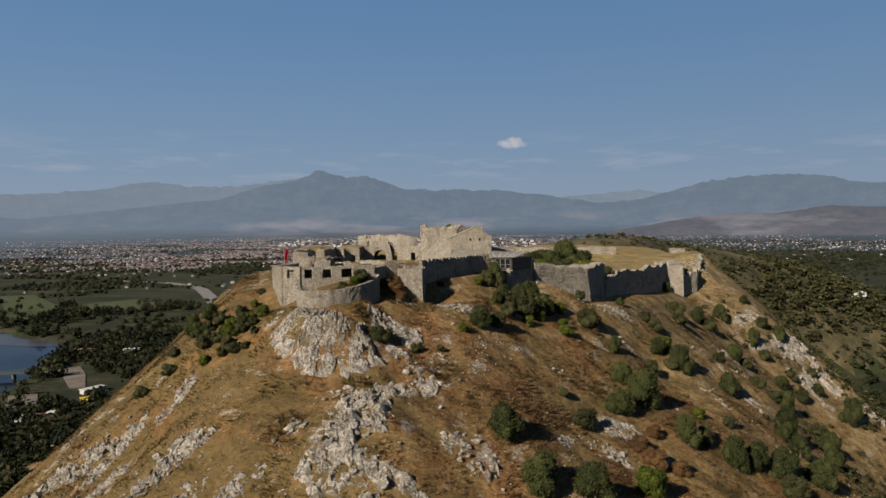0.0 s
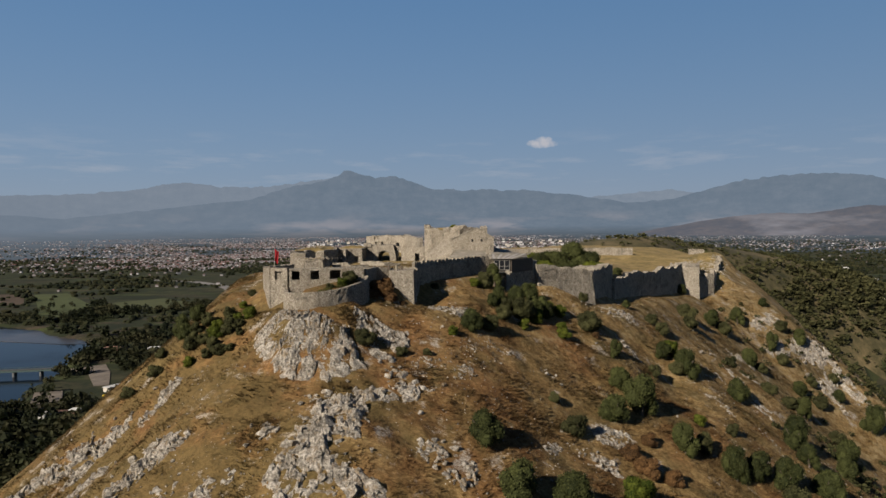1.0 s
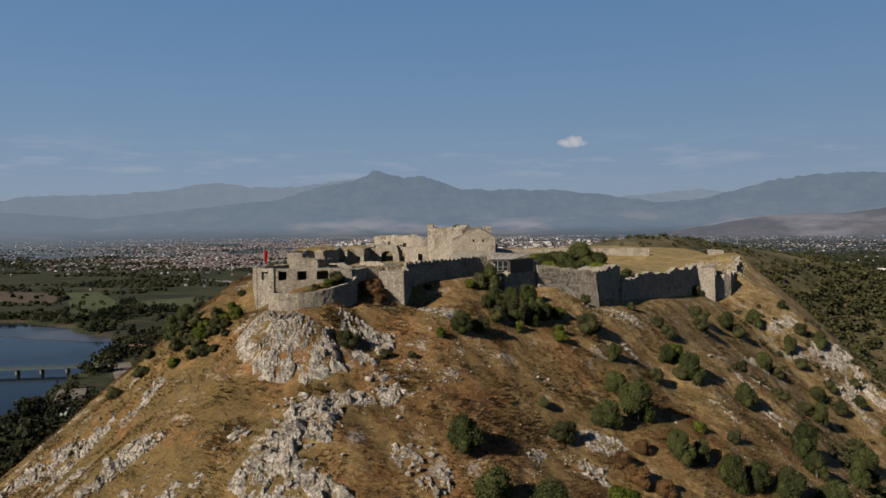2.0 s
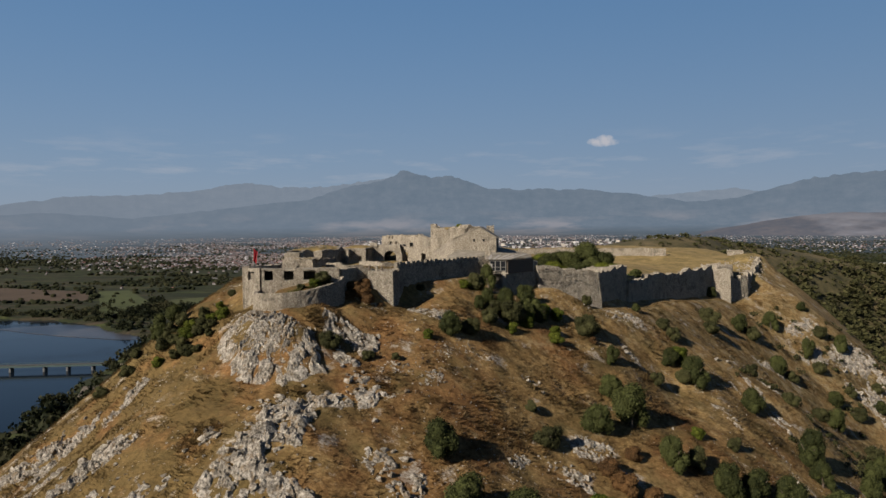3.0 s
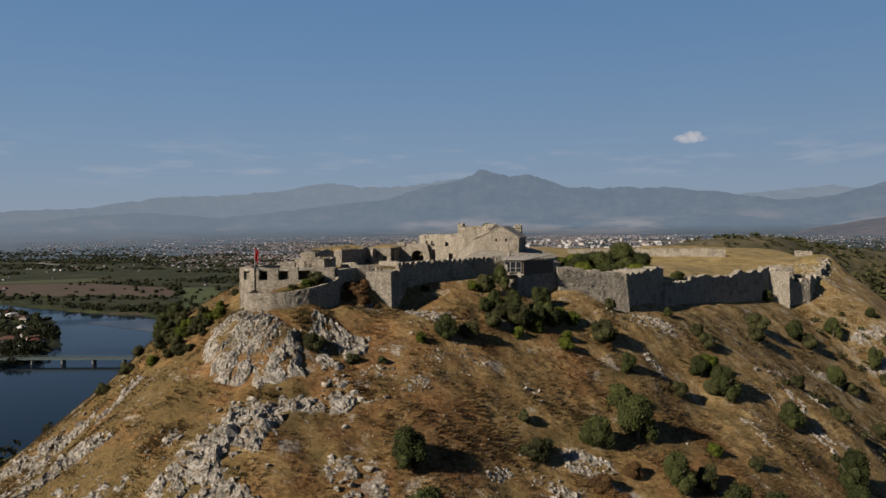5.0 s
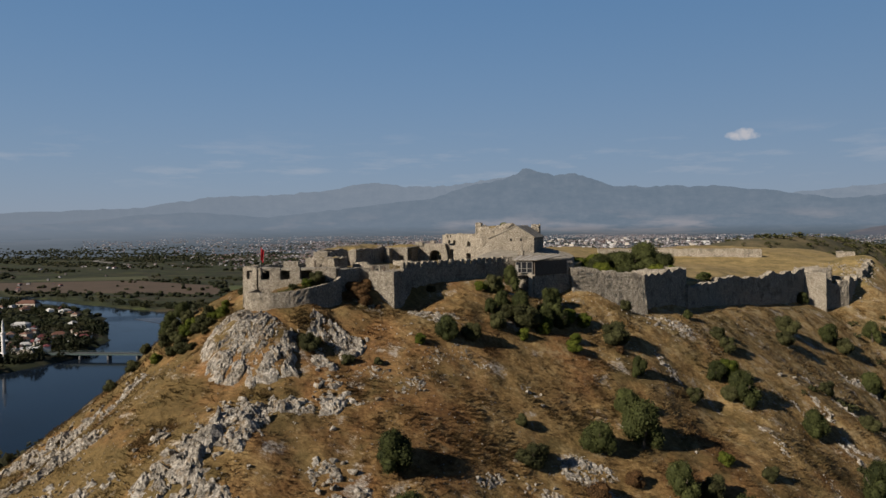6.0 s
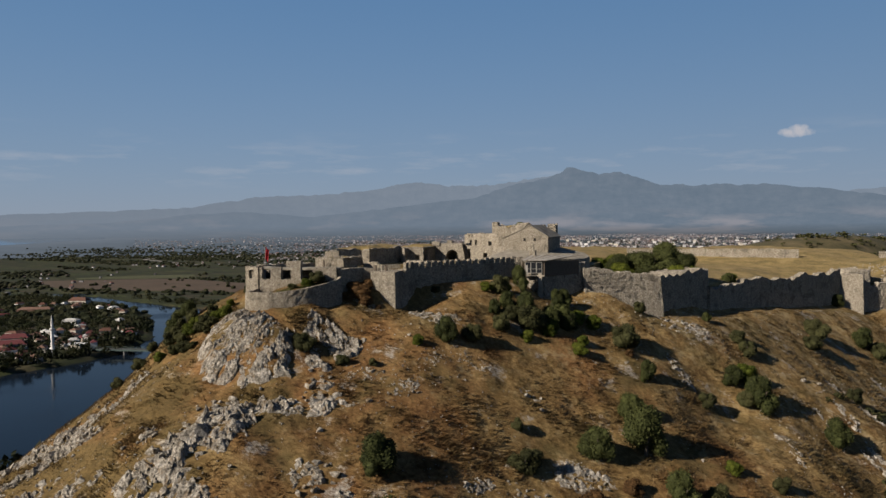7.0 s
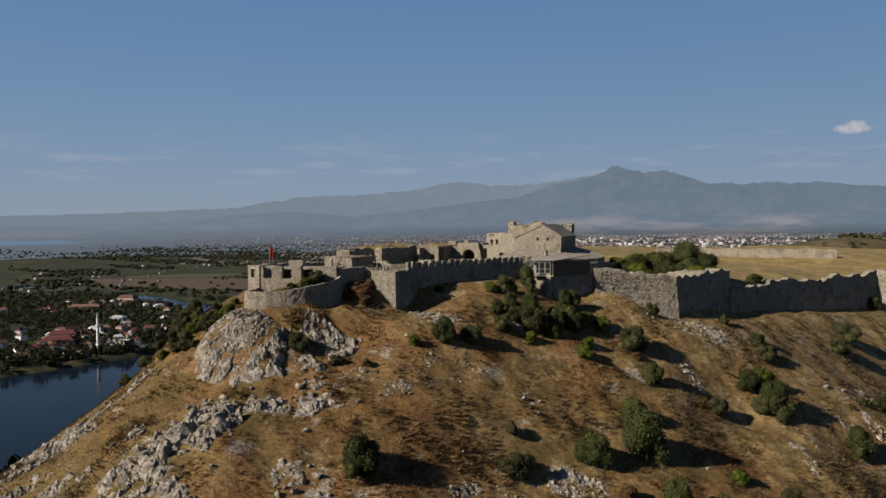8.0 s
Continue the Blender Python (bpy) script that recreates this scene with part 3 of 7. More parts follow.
# ---- building helpers ----
def part(name, me, mat_, parent=None, label=""):
    """One mesh object, under a thing or under a part of it."""
    if isinstance(me, bmesh.types.BMesh):
        bm, me = me, bpy.data.meshes.new(name)
        bm.to_mesh(me)
        bm.free()
    ob = new(name, me)
    if mat_ is not None and not me.materials:
        me.materials.append(mat_)
    if parent is not None:
        ob.parent = parent
        ob.matrix_parent_inverse = parent.matrix_world.inverted()
    if label:
        tagged(ob, label)
    return ob


def thing(name, label, category, at=(0, 0, 0), group="", kind=""):
    ob = new(name)
    ob.location = at
    bpy.context.view_layer.update()
    return tagged(ob, label, category, group, kind)


def jitter(p, amount, seed):
    n = noise.noise_vector(Vector(p) * 0.9 + Vector((seed * 7.1, 0, 0))) * 0.7 + noise.noise_vector(Vector(p) * 2.9) * 0.9
    return Vector(p) + n * amount * 0.6


def wall_mesh(name, line, thick, base=None, ragged=0.25, rough=0.12, seed=1, batter=0.0, step=0.48):
    """A rough masonry wall along points (x, y, top); base: its foot's height, else below the ground."""
    pts = [Vector(p[:2]) for p in line]
    lens = [0.0]
    for a, b in zip(pts, pts[1:]):
        lens.append(lens[-1] + (b - a).length)
    n = max(2, int(lens[-1] / step) + 1)
    stations = sorted(set([round(v, 3) for v in np.linspace(0, lens[-1], n)] + [round(v, 3) for v in lens]))
    foot_low = base if base is not None else min(gz(p.x, p.y) for p in pts) - 2.5
    rows = max(4, int((max(p[2] for p in line) - foot_low) / 0.6) + 1)
    verts, faces = [], []
    for s in stations:
        k = min(max(i for i, v in enumerate(lens) if v <= s + 1e-6), len(pts) - 2)
        u = (s - lens[k]) / max(lens[k + 1] - lens[k], 1e-6)
        at = pts[k].lerp(pts[k + 1], u)
        way = (pts[k + 1] - pts[k]).normalized()
        if u < 1e-4 and k > 0:
            way = (way + (pts[k] - pts[k - 1]).normalized()).normalized()
        out = Vector((way.y, -way.x))
        top = line[k][2] * (1 - u) + line[k + 1][2] * u
        top += ragged * (noise.noise(Vector((s * 0.13, seed * 3.7, 0))) * 1.5 + noise.noise(Vector((s * 0.5, seed * 1.3, 8.1))) * 0.5 + noise.noise(Vector((math.floor(s * 0.42 + noise.noise(Vector((s * 0.3, seed, 0)))) * 1.7, seed, 5.3))) * 0.9)
        for side in (1, -1):
            order = range(rows) if side == 1 else range(rows - 1, -1, -1)
            for r in order:
                f = r / (rows - 1)
                z = foot_low + (top - foot_low) * f
                o = side * thick / 2 + (batter * (top - z) if side == 1 else 0)
                p = Vector((at.x + out.x * o, at.y + out.y * o, z))
                verts.append(jitter(p, rough, seed) if f < 1 else p + (jitter(p, rough, seed) - p) * 0.7)
    m = 2 * rows
    for i in range(len(stations) - 1):
        for r in range(m - 1):
            faces.append((i * m + r, (i + 1) * m + r, (i + 1) * m + r + 1, i * m + r + 1))
    for i in (0, len(stations) - 1):
        for r in range(rows - 1):
            q = (i * m + r, i * m + r + 1, i * m + m - 2 - r, i * m + m - 1 - r)
            faces.append(q if i == 0 else q[::-1])
    return fast_mesh(name, np.array(verts), np.array(faces))


def mass_mesh(name, ring, top, base, rough=0.12, seed=1, step=0.7, tops=None, ragged=0.0, batter=0.0):
    """A solid of masonry on a ring of points; tops: a height of its own at each corner."""
    ring = [Vector(p) for p in ring]
    mid = sum(ring, Vector((0, 0))) / len(ring)
    loop = []
    for i, a in enumerate(ring):
        b = ring[(i + 1) % len(ring)]
        n = max(1, int((b - a).length / step))
        for j in range(n):
            u = j / n
            h = top if tops is None else tops[i] * (1 - u) + tops[(i + 1) % len(ring)] * u
            loop.append((a.lerp(b, u), h))
    high = max(h for _, h in loop)
    rows = max(3, int((high - base) / 0.7) + 1)
    bm = bmesh.new()
    grid = []
    for p, h in loop:
        h += ragged * (0.7 * noise.noise(Vector((p.x * 0.4, p.y * 0.4, seed))) + 0.7 * noise.noise(Vector((math.floor(p.x * 0.8), math.floor(p.y * 0.8), seed)) * 1.7))
        col = []
        for r in range(rows):
            f = r / (rows - 1)
            z = base + (h - base) * f
            q = p + (p - mid).normalized() * batter * (h - z)
            col.append(bm.verts.new(jitter((q.x, q.y, z), rough, seed)))
        grid.append(col)
    n = len(grid)
    for i in range(n):
        for r in range(rows - 1):
            bm.faces.new((grid[i][r], grid[(i + 1) % n][r], grid[(i + 1) % n][r + 1], grid[i][r + 1]))
    cap = bm.faces.new([c[-1] for c in grid])
    bmesh.ops.triangulate(bm, faces=[cap], quad_method="BEAUTY", ngon_method="BEAUTY")
    bmesh.ops.recalc_face_normals(bm, faces=bm.faces)
    return bm


def rough_box(sx, sy, sz, rough=0.06, seed=1, cuts=2, bevel=0.05):
    """A worn block standing on its origin."""
    bm = bmesh.new()
    bmesh.ops.create_cube(bm, size=1)
    bmesh.ops.scale(bm, vec=(sx, sy, sz), verts=bm.verts)
    bmesh.ops.translate(bm, vec=(0, 0, sz / 2), verts=bm.verts)
    if bevel:
        bmesh.ops.bevel(bm, geom=bm.edges[:], offset=bevel, segments=1, affect="EDGES")
    if cuts:
        bmesh.ops.subdivide_edges(bm, edges=bm.edges[:], cuts=cuts, use_grid_fill=True)
    for v in bm.verts:
        v.co = jitter(v.co, rough, seed)
    return bm


def oblong(x0, y0, x1, y1):
    return [(x0, y0), (x1, y0), (x1, y1), (x0, y1)]


def along(line, s):
    """The place and heading at s metres along a line of points."""
    for a, b in zip(line, line[1:]):
        a2, b2 = Vector(a[:2]), Vector(b[:2])
        d = (b2 - a2).length
        if s <= d:
            z = a[2] + (b[2] - a[2]) * s / d
            return a2.lerp(b2, s / d), math.degrees(math.atan2(b2.y - a2.y, b2.x - a2.x)), z
        s -= d
    return Vector(line[-1][:2]), 0, line[-1][2]


def run_length(line):
    return sum((Vector(b[:2]) - Vector(a[:2])).length for a, b in zip(line, line[1:]))


def battlements(wall, line, wide, tall, deep, gap, start=0.5, worn=0.3, seed=3):
    """Merlons along the top of a wall, each a worn block."""
    rng = random.Random(seed)
    shapes = []
    for i in range(4):
        bm = rough_box(wide, deep, tall + 0.35, 0.07, seed + i, 2, 0.08)
        me = bpy.data.meshes.new("merlon")
        bm.to_mesh(me)
        bm.free()
        me.materials.append(STONE)
        shapes.append(me)
    s, total = start + wide / 2, run_length(line)
    while s < total - wide / 2:
        at, turn, z = along(line, s)
        ob = new("merlon", rng.choice(shapes))
        ob.matrix_world = pose(at.x, at.y, z - 0.35 - rng.random() * worn, rng.uniform(-2, 2), 0, turn + rng.uniform(-3, 3))
        ob.parent = wall
        s += (wide + gap) * rng.uniform(0.93, 1.07)


def castle_wall(name, line, thick, label, **more):
    return tagged(part(name, wall_mesh(name, line, thick, **more), STONE), label, "castle wall", kind="structure")


def castle_mass(name, ring, top, base, label, mat_=None, cat="ruin", **more):
    return tagged(part(name, mass_mesh(name, ring, top, base, **more), mat_ or STONE), label, cat, kind="structure")


def pierced_wall(a, b, foot, top, thick, holes, rough=0.1, seed=1, ragged=0.15):
    """A straight wall from a to b with square openings (from, to, sill, head) cut through it."""
    a, b = Vector(a), Vector(b)
    way = (b - a).normalized()
    out = Vector((way.y, -way.x))
    total = (b - a).length
    cuts = sorted({0.0, total, *[h[0] for h in holes], *[h[1] for h in holes]})
    bm = bmesh.new()

    def block(s0, s1, z0, z1, worn):
        n, m = max(1, int((s1 - s0) / 0.8)), max(1, int((z1 - z0) / 0.9))
        grid = {}
        for i in range(n + 1):
            for j in range(m + 1):
                for k in (0, 1):
                    s_ = s0 + (s1 - s0) * i / n
                    z_ = z0 + (z1 - z0) * j / m
                    if j == m and worn:
                        z_ += ragged * noise.noise(Vector((s_ * 0.9, seed * 2.3, 0))) * 1.5
                    p = a + way * s_ + out * (thick / 2 if k == 0 else -thick / 2)
                    grid[i, j, k] = bm.verts.new(jitter((p.x, p.y, z_), rough, seed))
        for i in range(n):
            for j in range(m):
                bm.faces.new((grid[i, j, 0], grid[i + 1, j, 0], grid[i + 1, j + 1, 0], grid[i, j + 1, 0]))
                bm.faces.new((grid[i, j, 1], grid[i, j + 1, 1], grid[i + 1, j + 1, 1], grid[i + 1, j, 1]))
            bm.faces.new((grid[i, m, 0], grid[i + 1, m, 0], grid[i + 1, m, 1], grid[i, m, 1]))
            bm.faces.new((grid[i, 0, 0], grid[i, 0, 1], grid[i + 1, 0, 1], grid[i + 1, 0, 0]))
        for j in range(m):
            bm.faces.new((grid[0, j, 0], grid[0, j + 1, 0], grid[0, j + 1, 1], grid[0, j, 1]))
            bm.faces.new((grid[n, j, 0], grid[n, j, 1], grid[n, j + 1, 1], grid[n, j + 1, 0]))

    for s0, s1 in zip(cuts, cuts[1:]):
        hole = next((h for h in holes if h[0] <= s0 + 1e-6 and h[1] >= s1 - 1e-6), None)
        if hole is None:
            block(s0, s1, foot, top, True)
        else:
            block(s0, s1, foot, hole[2], False)
            if top - hole[3] > 0.05:
                block(s0, s1, hole[3], top, True)
    bmesh.ops.recalc_face_normals(bm, faces=bm.faces)
    return bm


def castle_pierced(name, a, b, foot, top, thick, holes, label, **more):
    return tagged(part(name, pierced_wall(a, b, foot, top, thick, holes, **more), STONE), label, "castle wall", kind="structure")


def mound_mesh(name, ring, base, high, soft=2.5, step=0.6, seed=1):
    """A hummock of turf over a ring of ground, with ragged tufts."""
    ring = [tuple(p) for p in ring]
    xs = np.arange(min(p[0] for p in ring), max(p[0] for p in ring) + step, step)
    ys = np.arange(min(p[1] for p in ring), max(p[1] for p in ring) + step, step)
    X, Y = np.meshgrid(xs, ys)
    d, _ = away(X, Y, ring, True)
    d = np.where(inside(X, Y, ring), d, -d)
    Z = base - 0.3 + (high + 0.3) * (1 - np.exp(-np.maximum(d + 0.5, 0) / soft)) + fbm(X, Y, 2.2, 4, seed) * 0.3 + np.minimum(d, 0) * 0.6
    keep_ = d > -step * 0.8
    on = keep_[:-1, :-1] & keep_[1:, :-1] & keep_[:-1, 1:] & keep_[1:, 1:]
    me = mesh_grid(name, xs, ys, Z, on)
    return me


def turf_mound(name, ring, base, high, label, **more):
    return tagged(part(name, mound_mesh(name, ring, base, high, **more), TURF), label, "ground", kind="structure")


# ---- the castle: south-west bastion ----
castle_wall("wall_bastion_west", [(-37, 178, 115.9), (-37.8, 166, 116.0), (-37.3, 157, 116.3), (-35.0, 151.5, 116.5), (-33.0, 147.0, 116.7)], 1.4, "tall rounded bastion wall of weathered limestone", base=102, seed=4)
castle_pierced("wall_bastion_corner", (-33.0, 147.0), (-29.3, 145.75), 102, 116.7, 1.3, [(0.9, 2.6, 114.4, 116.1)], "bastion corner with a bricked niche", seed=5)
niche = part("niche", pierced_wall((-32.6, 147.0), (-30.4, 146.5), 114.2, 116.3, 0.5, []), STONE)
tagged(niche, "rough stone filling of a bastion niche", "wall", kind="structure")
castle_pierced("wall_bastion", (-29.3, 145.75), (-14.8, 150.6), 103, 116.6, 1.3, [(0.5, 2.2, 114.35, 116.6), (4.3, 6.2, 114.3, 116.6), (8.2, 10.6, 114.3, 116.6)],
               "weathered limestone bastion wall with square gun openings", seed=6, ragged=0.3)
# roof added to block light, so the gun openings stay dark
castle_mass("roof_casemate", [(-33.8, 150.6), (-32.6, 148.6), (-29.6, 147.2), (-15.6, 152.0), (-16.6, 156.2), (-29.4, 151.8), (-33.6, 154.6)], 116.35, 116.0, "worn roof slab added over the gun chambers to keep them dark", SLAB, "roof", rough=0.06)
castle_wall("wall_casemate_back", [(-34, 154.6, 116.0), (-29, 152.1, 116.2), (-16.2, 156.4, 116.2)], 0.6, "rear wall of the gun chambers", base=112, seed=7, ragged=0.1)
castle_mass("bastion_stub", [(-27.2, 151.6), (-24.4, 152.6), (-24.8, 154), (-27.6, 153)], 117.6, 115.5, "low square stub of masonry on the bastion", seed=31)
castle_wall("wall_bastion_return", [(-14.8, 150.6, 116.3), (-13.4, 158, 116.2), (-9.8, 160.5, 116.0)], 1.2, "shaded return wall of the bastion beside a recess", base=105, seed=5)
RAMPART = [(-29.8, 145.6, 112.5), (-29.1, 142.2, 112.4), (-28.4, 140.2, 112.35), (-27.6, 139.1, 112.35), (-26.2, 138.4, 112.4), (-24.4, 138.2, 112.4), (-22.4, 138.6, 112.5), (-20.4, 139.9, 112.6), (-18.6, 141.4, 112.8), (-17, 143.1, 113.2), (-15.6, 145, 113.5), (-14.6, 147.4, 113.9),
           (-14.2, 149.2, 114.3), (-14.1, 150.4, 114.8)]
castle_wall("wall_round_rampart", RAMPART, 0.8, "low rounded outer rampart of coursed grey stone", base=104, seed=6, ragged=0.1, batter=0.04)
castle_mass("ground_rampart_fill", [(-29.2, 145.4), (-28.4, 142), (-27.4, 140), (-26, 138.9), (-22.8, 139), (-19.2, 141.8), (-16.4, 145.6), (-15, 150), (-21, 147.8), (-26, 146.2)], 111.3, 105, "earth behind the rounded rampart", DRY, "ground", rough=0.25, step=2,
            tops=[109.6, 109.4, 109.8, 110.9, 112.2, 112.6, 113.2, 113.9, 113.6, 112.4])
castle_mass("ground_bastion_floor", [(-37, 178), (-37, 157), (-35.5, 151), (-32.7, 147.4), (-29, 146.6), (-15, 151.4), (-13.6, 158), (-12, 172), (-24, 178)], 113.5, 106, "worn earth floor of the bastion", SOIL, "ground", rough=0.1, step=3)
castle_mass("wall_buttress", [(-9.9, 155.6), (-4.7, 155.9), (-4.6, 163.6), (-11, 164.5)], 115.5, 104, "square buttress of pale coursed stone beside a dark recess", batter=0.03, seed=8, ragged=0.25)
WALLWALK = [(-5.2, 161.5, 115.8), (-4.6, 165, 115.8), (1.2, 175.2, 115.9), (10, 189.6, 116.0), (13.4, 192.6, 116.0)]
battle = castle_wall("wall_battlement", WALLWALK, 1.3, "long shaded curtain wall crowned with small merlons", base=101, seed=9, ragged=0.12, rough=0.2)
battlements(battle, WALLWALK, 1.15, 1.3, 0.75, 0.55, 0.2, 0.25, 20)
castle_mass("ground_courtyard", [(-12, 164.5), (-5.5, 165), (1, 176), (10, 190), (24, 203), (24, 236), (0, 246), (-32, 246), (-44, 232), (-42, 200), (-37, 178), (-24, 178)], 113.7, 104, "pale trodden courtyard with dry turf", TURF, "ground", rough=0.25, step=3)

# ruined casemates with grass on their roofs
castle_mass("terrace_block", [(-37.4, 180), (-29.6, 180), (-29.2, 186.5), (-38, 188)], 116.9, 112, "low ruined stone terrace grown with grass", seed=11, ragged=0.4)
turf_mound("ground_terrace_turf", [(-37.2, 180.4), (-29.8, 180.4), (-29.4, 186.2), (-37.6, 187.6)], 116.85, 0.5, "tufted grass on the low terrace", seed=2)
castle_mass("terrace_stub", [(-40.5, 190), (-36.4, 190), (-36.0, 194), (-40.8, 195)], 118.0, 112, "square stub of a ruined casemate", seed=32, ragged=0.5)
castle_mass("terrace_vault", [(-42, 196), (-36.9, 203.5), (-34.2, 203.0), (-33.6, 226), (-45, 229)], 118.3, 111, "broad vaulted ruin with grass on its roof", seed=12, ragged=0.5)
turf_mound("ground_vault_turf", [(-42, 196.8), (-36.9, 203.9), (-34.4, 203.4), (-33.9, 225.7), (-44.8, 228.6)], 118.1, 1.3, "dry yellow grass on a ruined roof", seed=3)
castle_pierced("wall_casemate_front", (-34.2, 222.5), (-26.6, 224), 112, 118.2, 1.0, [(5.3, 6.5, 113.4, 115.9), (3.4, 4.0, 115.8, 116.5)], "casemate front with a dark doorway", seed=33, ragged=0.3)
castle_mass("roof_casemate_north", [(-34.2, 223), (-26.6, 224.6), (-26.4, 236), (-34.6, 236)], 118.2, 117.6, "flat roof of the casemates", SLAB, "roof", rough=0.2)
turf_mound("ground_casemate_turf", [(-34.2, 223.2), (-26.6, 224.8), (-26.4, 235.8), (-34.6, 235.8)], 118.1, 1.1, "dry grass on the casemate roof", seed=4)
castle_mass("casemate_body", [(-34.0, 227), (-26.8, 228), (-26.6, 236), (-34.4, 236)], 117.7, 111, "dark inner wall of the casemates", seed=34)
castle_mass("wall_pilaster", [(-31.8, 219.8), (-31.0, 219.9), (-31.0, 222.6), (-31.8, 222.5)], 118.0, 112.5, "leaning pilaster of old masonry", seed=35, ragged=0.3)
castle_wall("wall_low_yard", [(-29, 190, 115.4), (-24, 189, 114.9), (-20, 192, 115.2)], 1.0, "knee-high ruined wall in the courtyard", base=112, seed=36, ragged=0.5)
castle_wall("wall_low_yard", [(-24, 206, 115.3), (-17, 203, 115.0), (-13, 206, 114.8)], 1.0, "broken footing of an inner building", base=112, seed=37, ragged=0.6)

# gate building with its arch
gate = thing("gatehouse", "ruined gatehouse with a round stone archway", "gatehouse", (-22, 238, 113))


def arched_front(x0, x1, y0, y1, z0, z1, ax, aw, spring, n=12):
    """A wall with a round-headed way through it."""
    bm = bmesh.new()
    r = aw / 2
    arc = [(ax - r, z0), (ax - r, spring)] + [(ax - r * math.cos(math.pi * i / n), spring + r * math.sin(math.pi * i / n)) for i in range(1, n)] + [(ax + r, spring), (ax + r, z0)]
    outer = [(x0, z0), (x0, spring)] + [(x0 + (x1 - x0) * i / n, z1 + 0.25 * noise.noise(Vector((i * 0.7, x0, 0)))) for i in range(1, n)] + [(x1, spring), (x1, z0)]
    rings = []
    for y in (y0, y1):
        rings.append(([bm.verts.new((x, y, z)) for x, z in arc], [bm.verts.new((x, y, z)) for x, z in outer]))
    m = len(arc)
    (ai, ao), (bi, bo) = rings
    for i in range(m - 1):
        bm.faces.new((ao[i], ao[i + 1], ai[i + 1], ai[i]))
        bm.faces.new((bi[i], bi[i + 1], bo[i + 1], bo[i]))
        bm.faces.new((ai[i], ai[i + 1], bi[i + 1], bi[i]))
        bm.faces.new((bo[i], bo[i + 1], ao[i + 1], ao[i]))
    bmesh.ops.recalc_face_normals(bm, faces=bm.faces)
    return bm


part("arch_wall", arched_front(-27.2, -16.9, 233.4, 235.4, 112.8, 119.0, -20.9, 4.0, 115.1), STONE, gate)
part("rear_wall", arched_front(-27.2, -16.9, 240.5, 242, 112.8, 118.4, -20.9, 3.2, 114.8), STONE, gate)
part("side_wall", mass_mesh("side_wall", oblong(-27.2, 235.5, -25.8, 240.4), 118.8, 112.5), STONE, gate)
part("side_wall", mass_mesh("side_wall", oblong(-18.0, 235.5, -16.9, 240.4), 118.8, 112.5), STONE, gate)
part("roof", mass_mesh("roof", oblong(-27.0, 235.6, -17.1, 240.6), 119.0, 118.3, 0.1), SLAB, gate)
castle_mass("gate_stub", [(-27.4, 233), (-25.0, 233), (-25.2, 235), (-27.4, 235)], 119.6, 118.4, "broken parapet stub on the gatehouse", seed=38, ragged=0.4)
castle_mass("gate_stub", [(-23.4, 236), (-22.0, 236), (-22.0, 237), (-23.4, 237)], 119.8, 118.6, "small broken parapet stub on the gatehouse", seed=39, ragged=0.4)

barracks = castle_pierced("wall_barracks", (-30.6, 277), (-17.2, 271), 110, 121.6, 1.2, [(1.4, 2.5, 117.4, 119.2), (4.0, 5.2, 117.4, 119.2), (1.0, 2.9, 120.2, 121.3), (10.6, 12.2, 116.5, 118.8)], "tall ruined inner wall with small windows", seed=14, ragged=0.35)
castle_wall("wall_barracks_rear", [(-34, 284, 121.0), (-18, 278, 121.8)], 1.0, "rear wall of the ruined barracks", base=110, seed=15)
castle_wall("wall_barracks_side", [(-17.2, 271, 121.8), (-9.5, 246, 120.8)], 1.2, "side wall of the ruined barracks", base=110, seed=40, ragged=0.5)
castle_pierced("wall_inner_court", (-16.8, 235.5), (-7.2, 232.4), 111, 118.3, 1.2, [(0.4, 1.8, 112, 117.4), (6.6, 8.2, 112, 116.2)], "inner court wall with a dark doorway", seed=16, ragged=0.3)
castle_mass("inner_court_mass", [(-15, 238), (-7.5, 236.5), (-7.5, 243), (-14, 246)], 117.6, 111, "shadowed mass behind the inner court", seed=41)
keep = castle_mass("keep", [(-7.4, 232), (-5.2, 230.4), (-1, 230.2), (1.6, 225), (4.2, 222), (9, 226), (8, 236), (-3, 241)], 124.3, 112, "broken square keep with grass on its top", cat="keep", ragged=1.3, seed=17, rough=0.3)
turf_mound("ground_keep_turf", [(-6.6, 232.4), (-1, 231), (2.2, 226), (4.4, 223.4), (8, 226.6), (7, 235), (-3, 240)], 124.0, 0.6, "grass and weeds on the broken keep", seed=7)
castle_mass("keep_turret", [(-7.4, 231.6), (-5.6, 231.2), (-5.4, 233), (-7.2, 233.4)], 125.4, 122, "thin broken corner turret of the keep", cat="keep", ragged=0.5, seed=42, rough=0.2)
castle_mass("keep_stub", [(10.6, 226.5), (12.8, 227), (12.6, 231), (10.4, 231)], 124.6, 112, "tall broken pier behind the church", cat="keep", ragged=1.0, seed=43, rough=0.2)
castle_mass("ramp_ruin", [(-6.5, 228), (-1.2, 229.5), (3.0, 218), (2.4, 208), (-0.5, 210)], 118.0, 112, "sloping heap of rubble against the keep", tops=[116.6, 120.8, 120.0, 117.4, 116.4], ragged=0.6, rough=0.4, seed=44)

# church with a gable towards the slope
church = thing("church", "roofed stone church with a plain gable", "church", (9.5, 217, 113))
GX0, GX1, GPK = 2.0, 14.3, 9.5


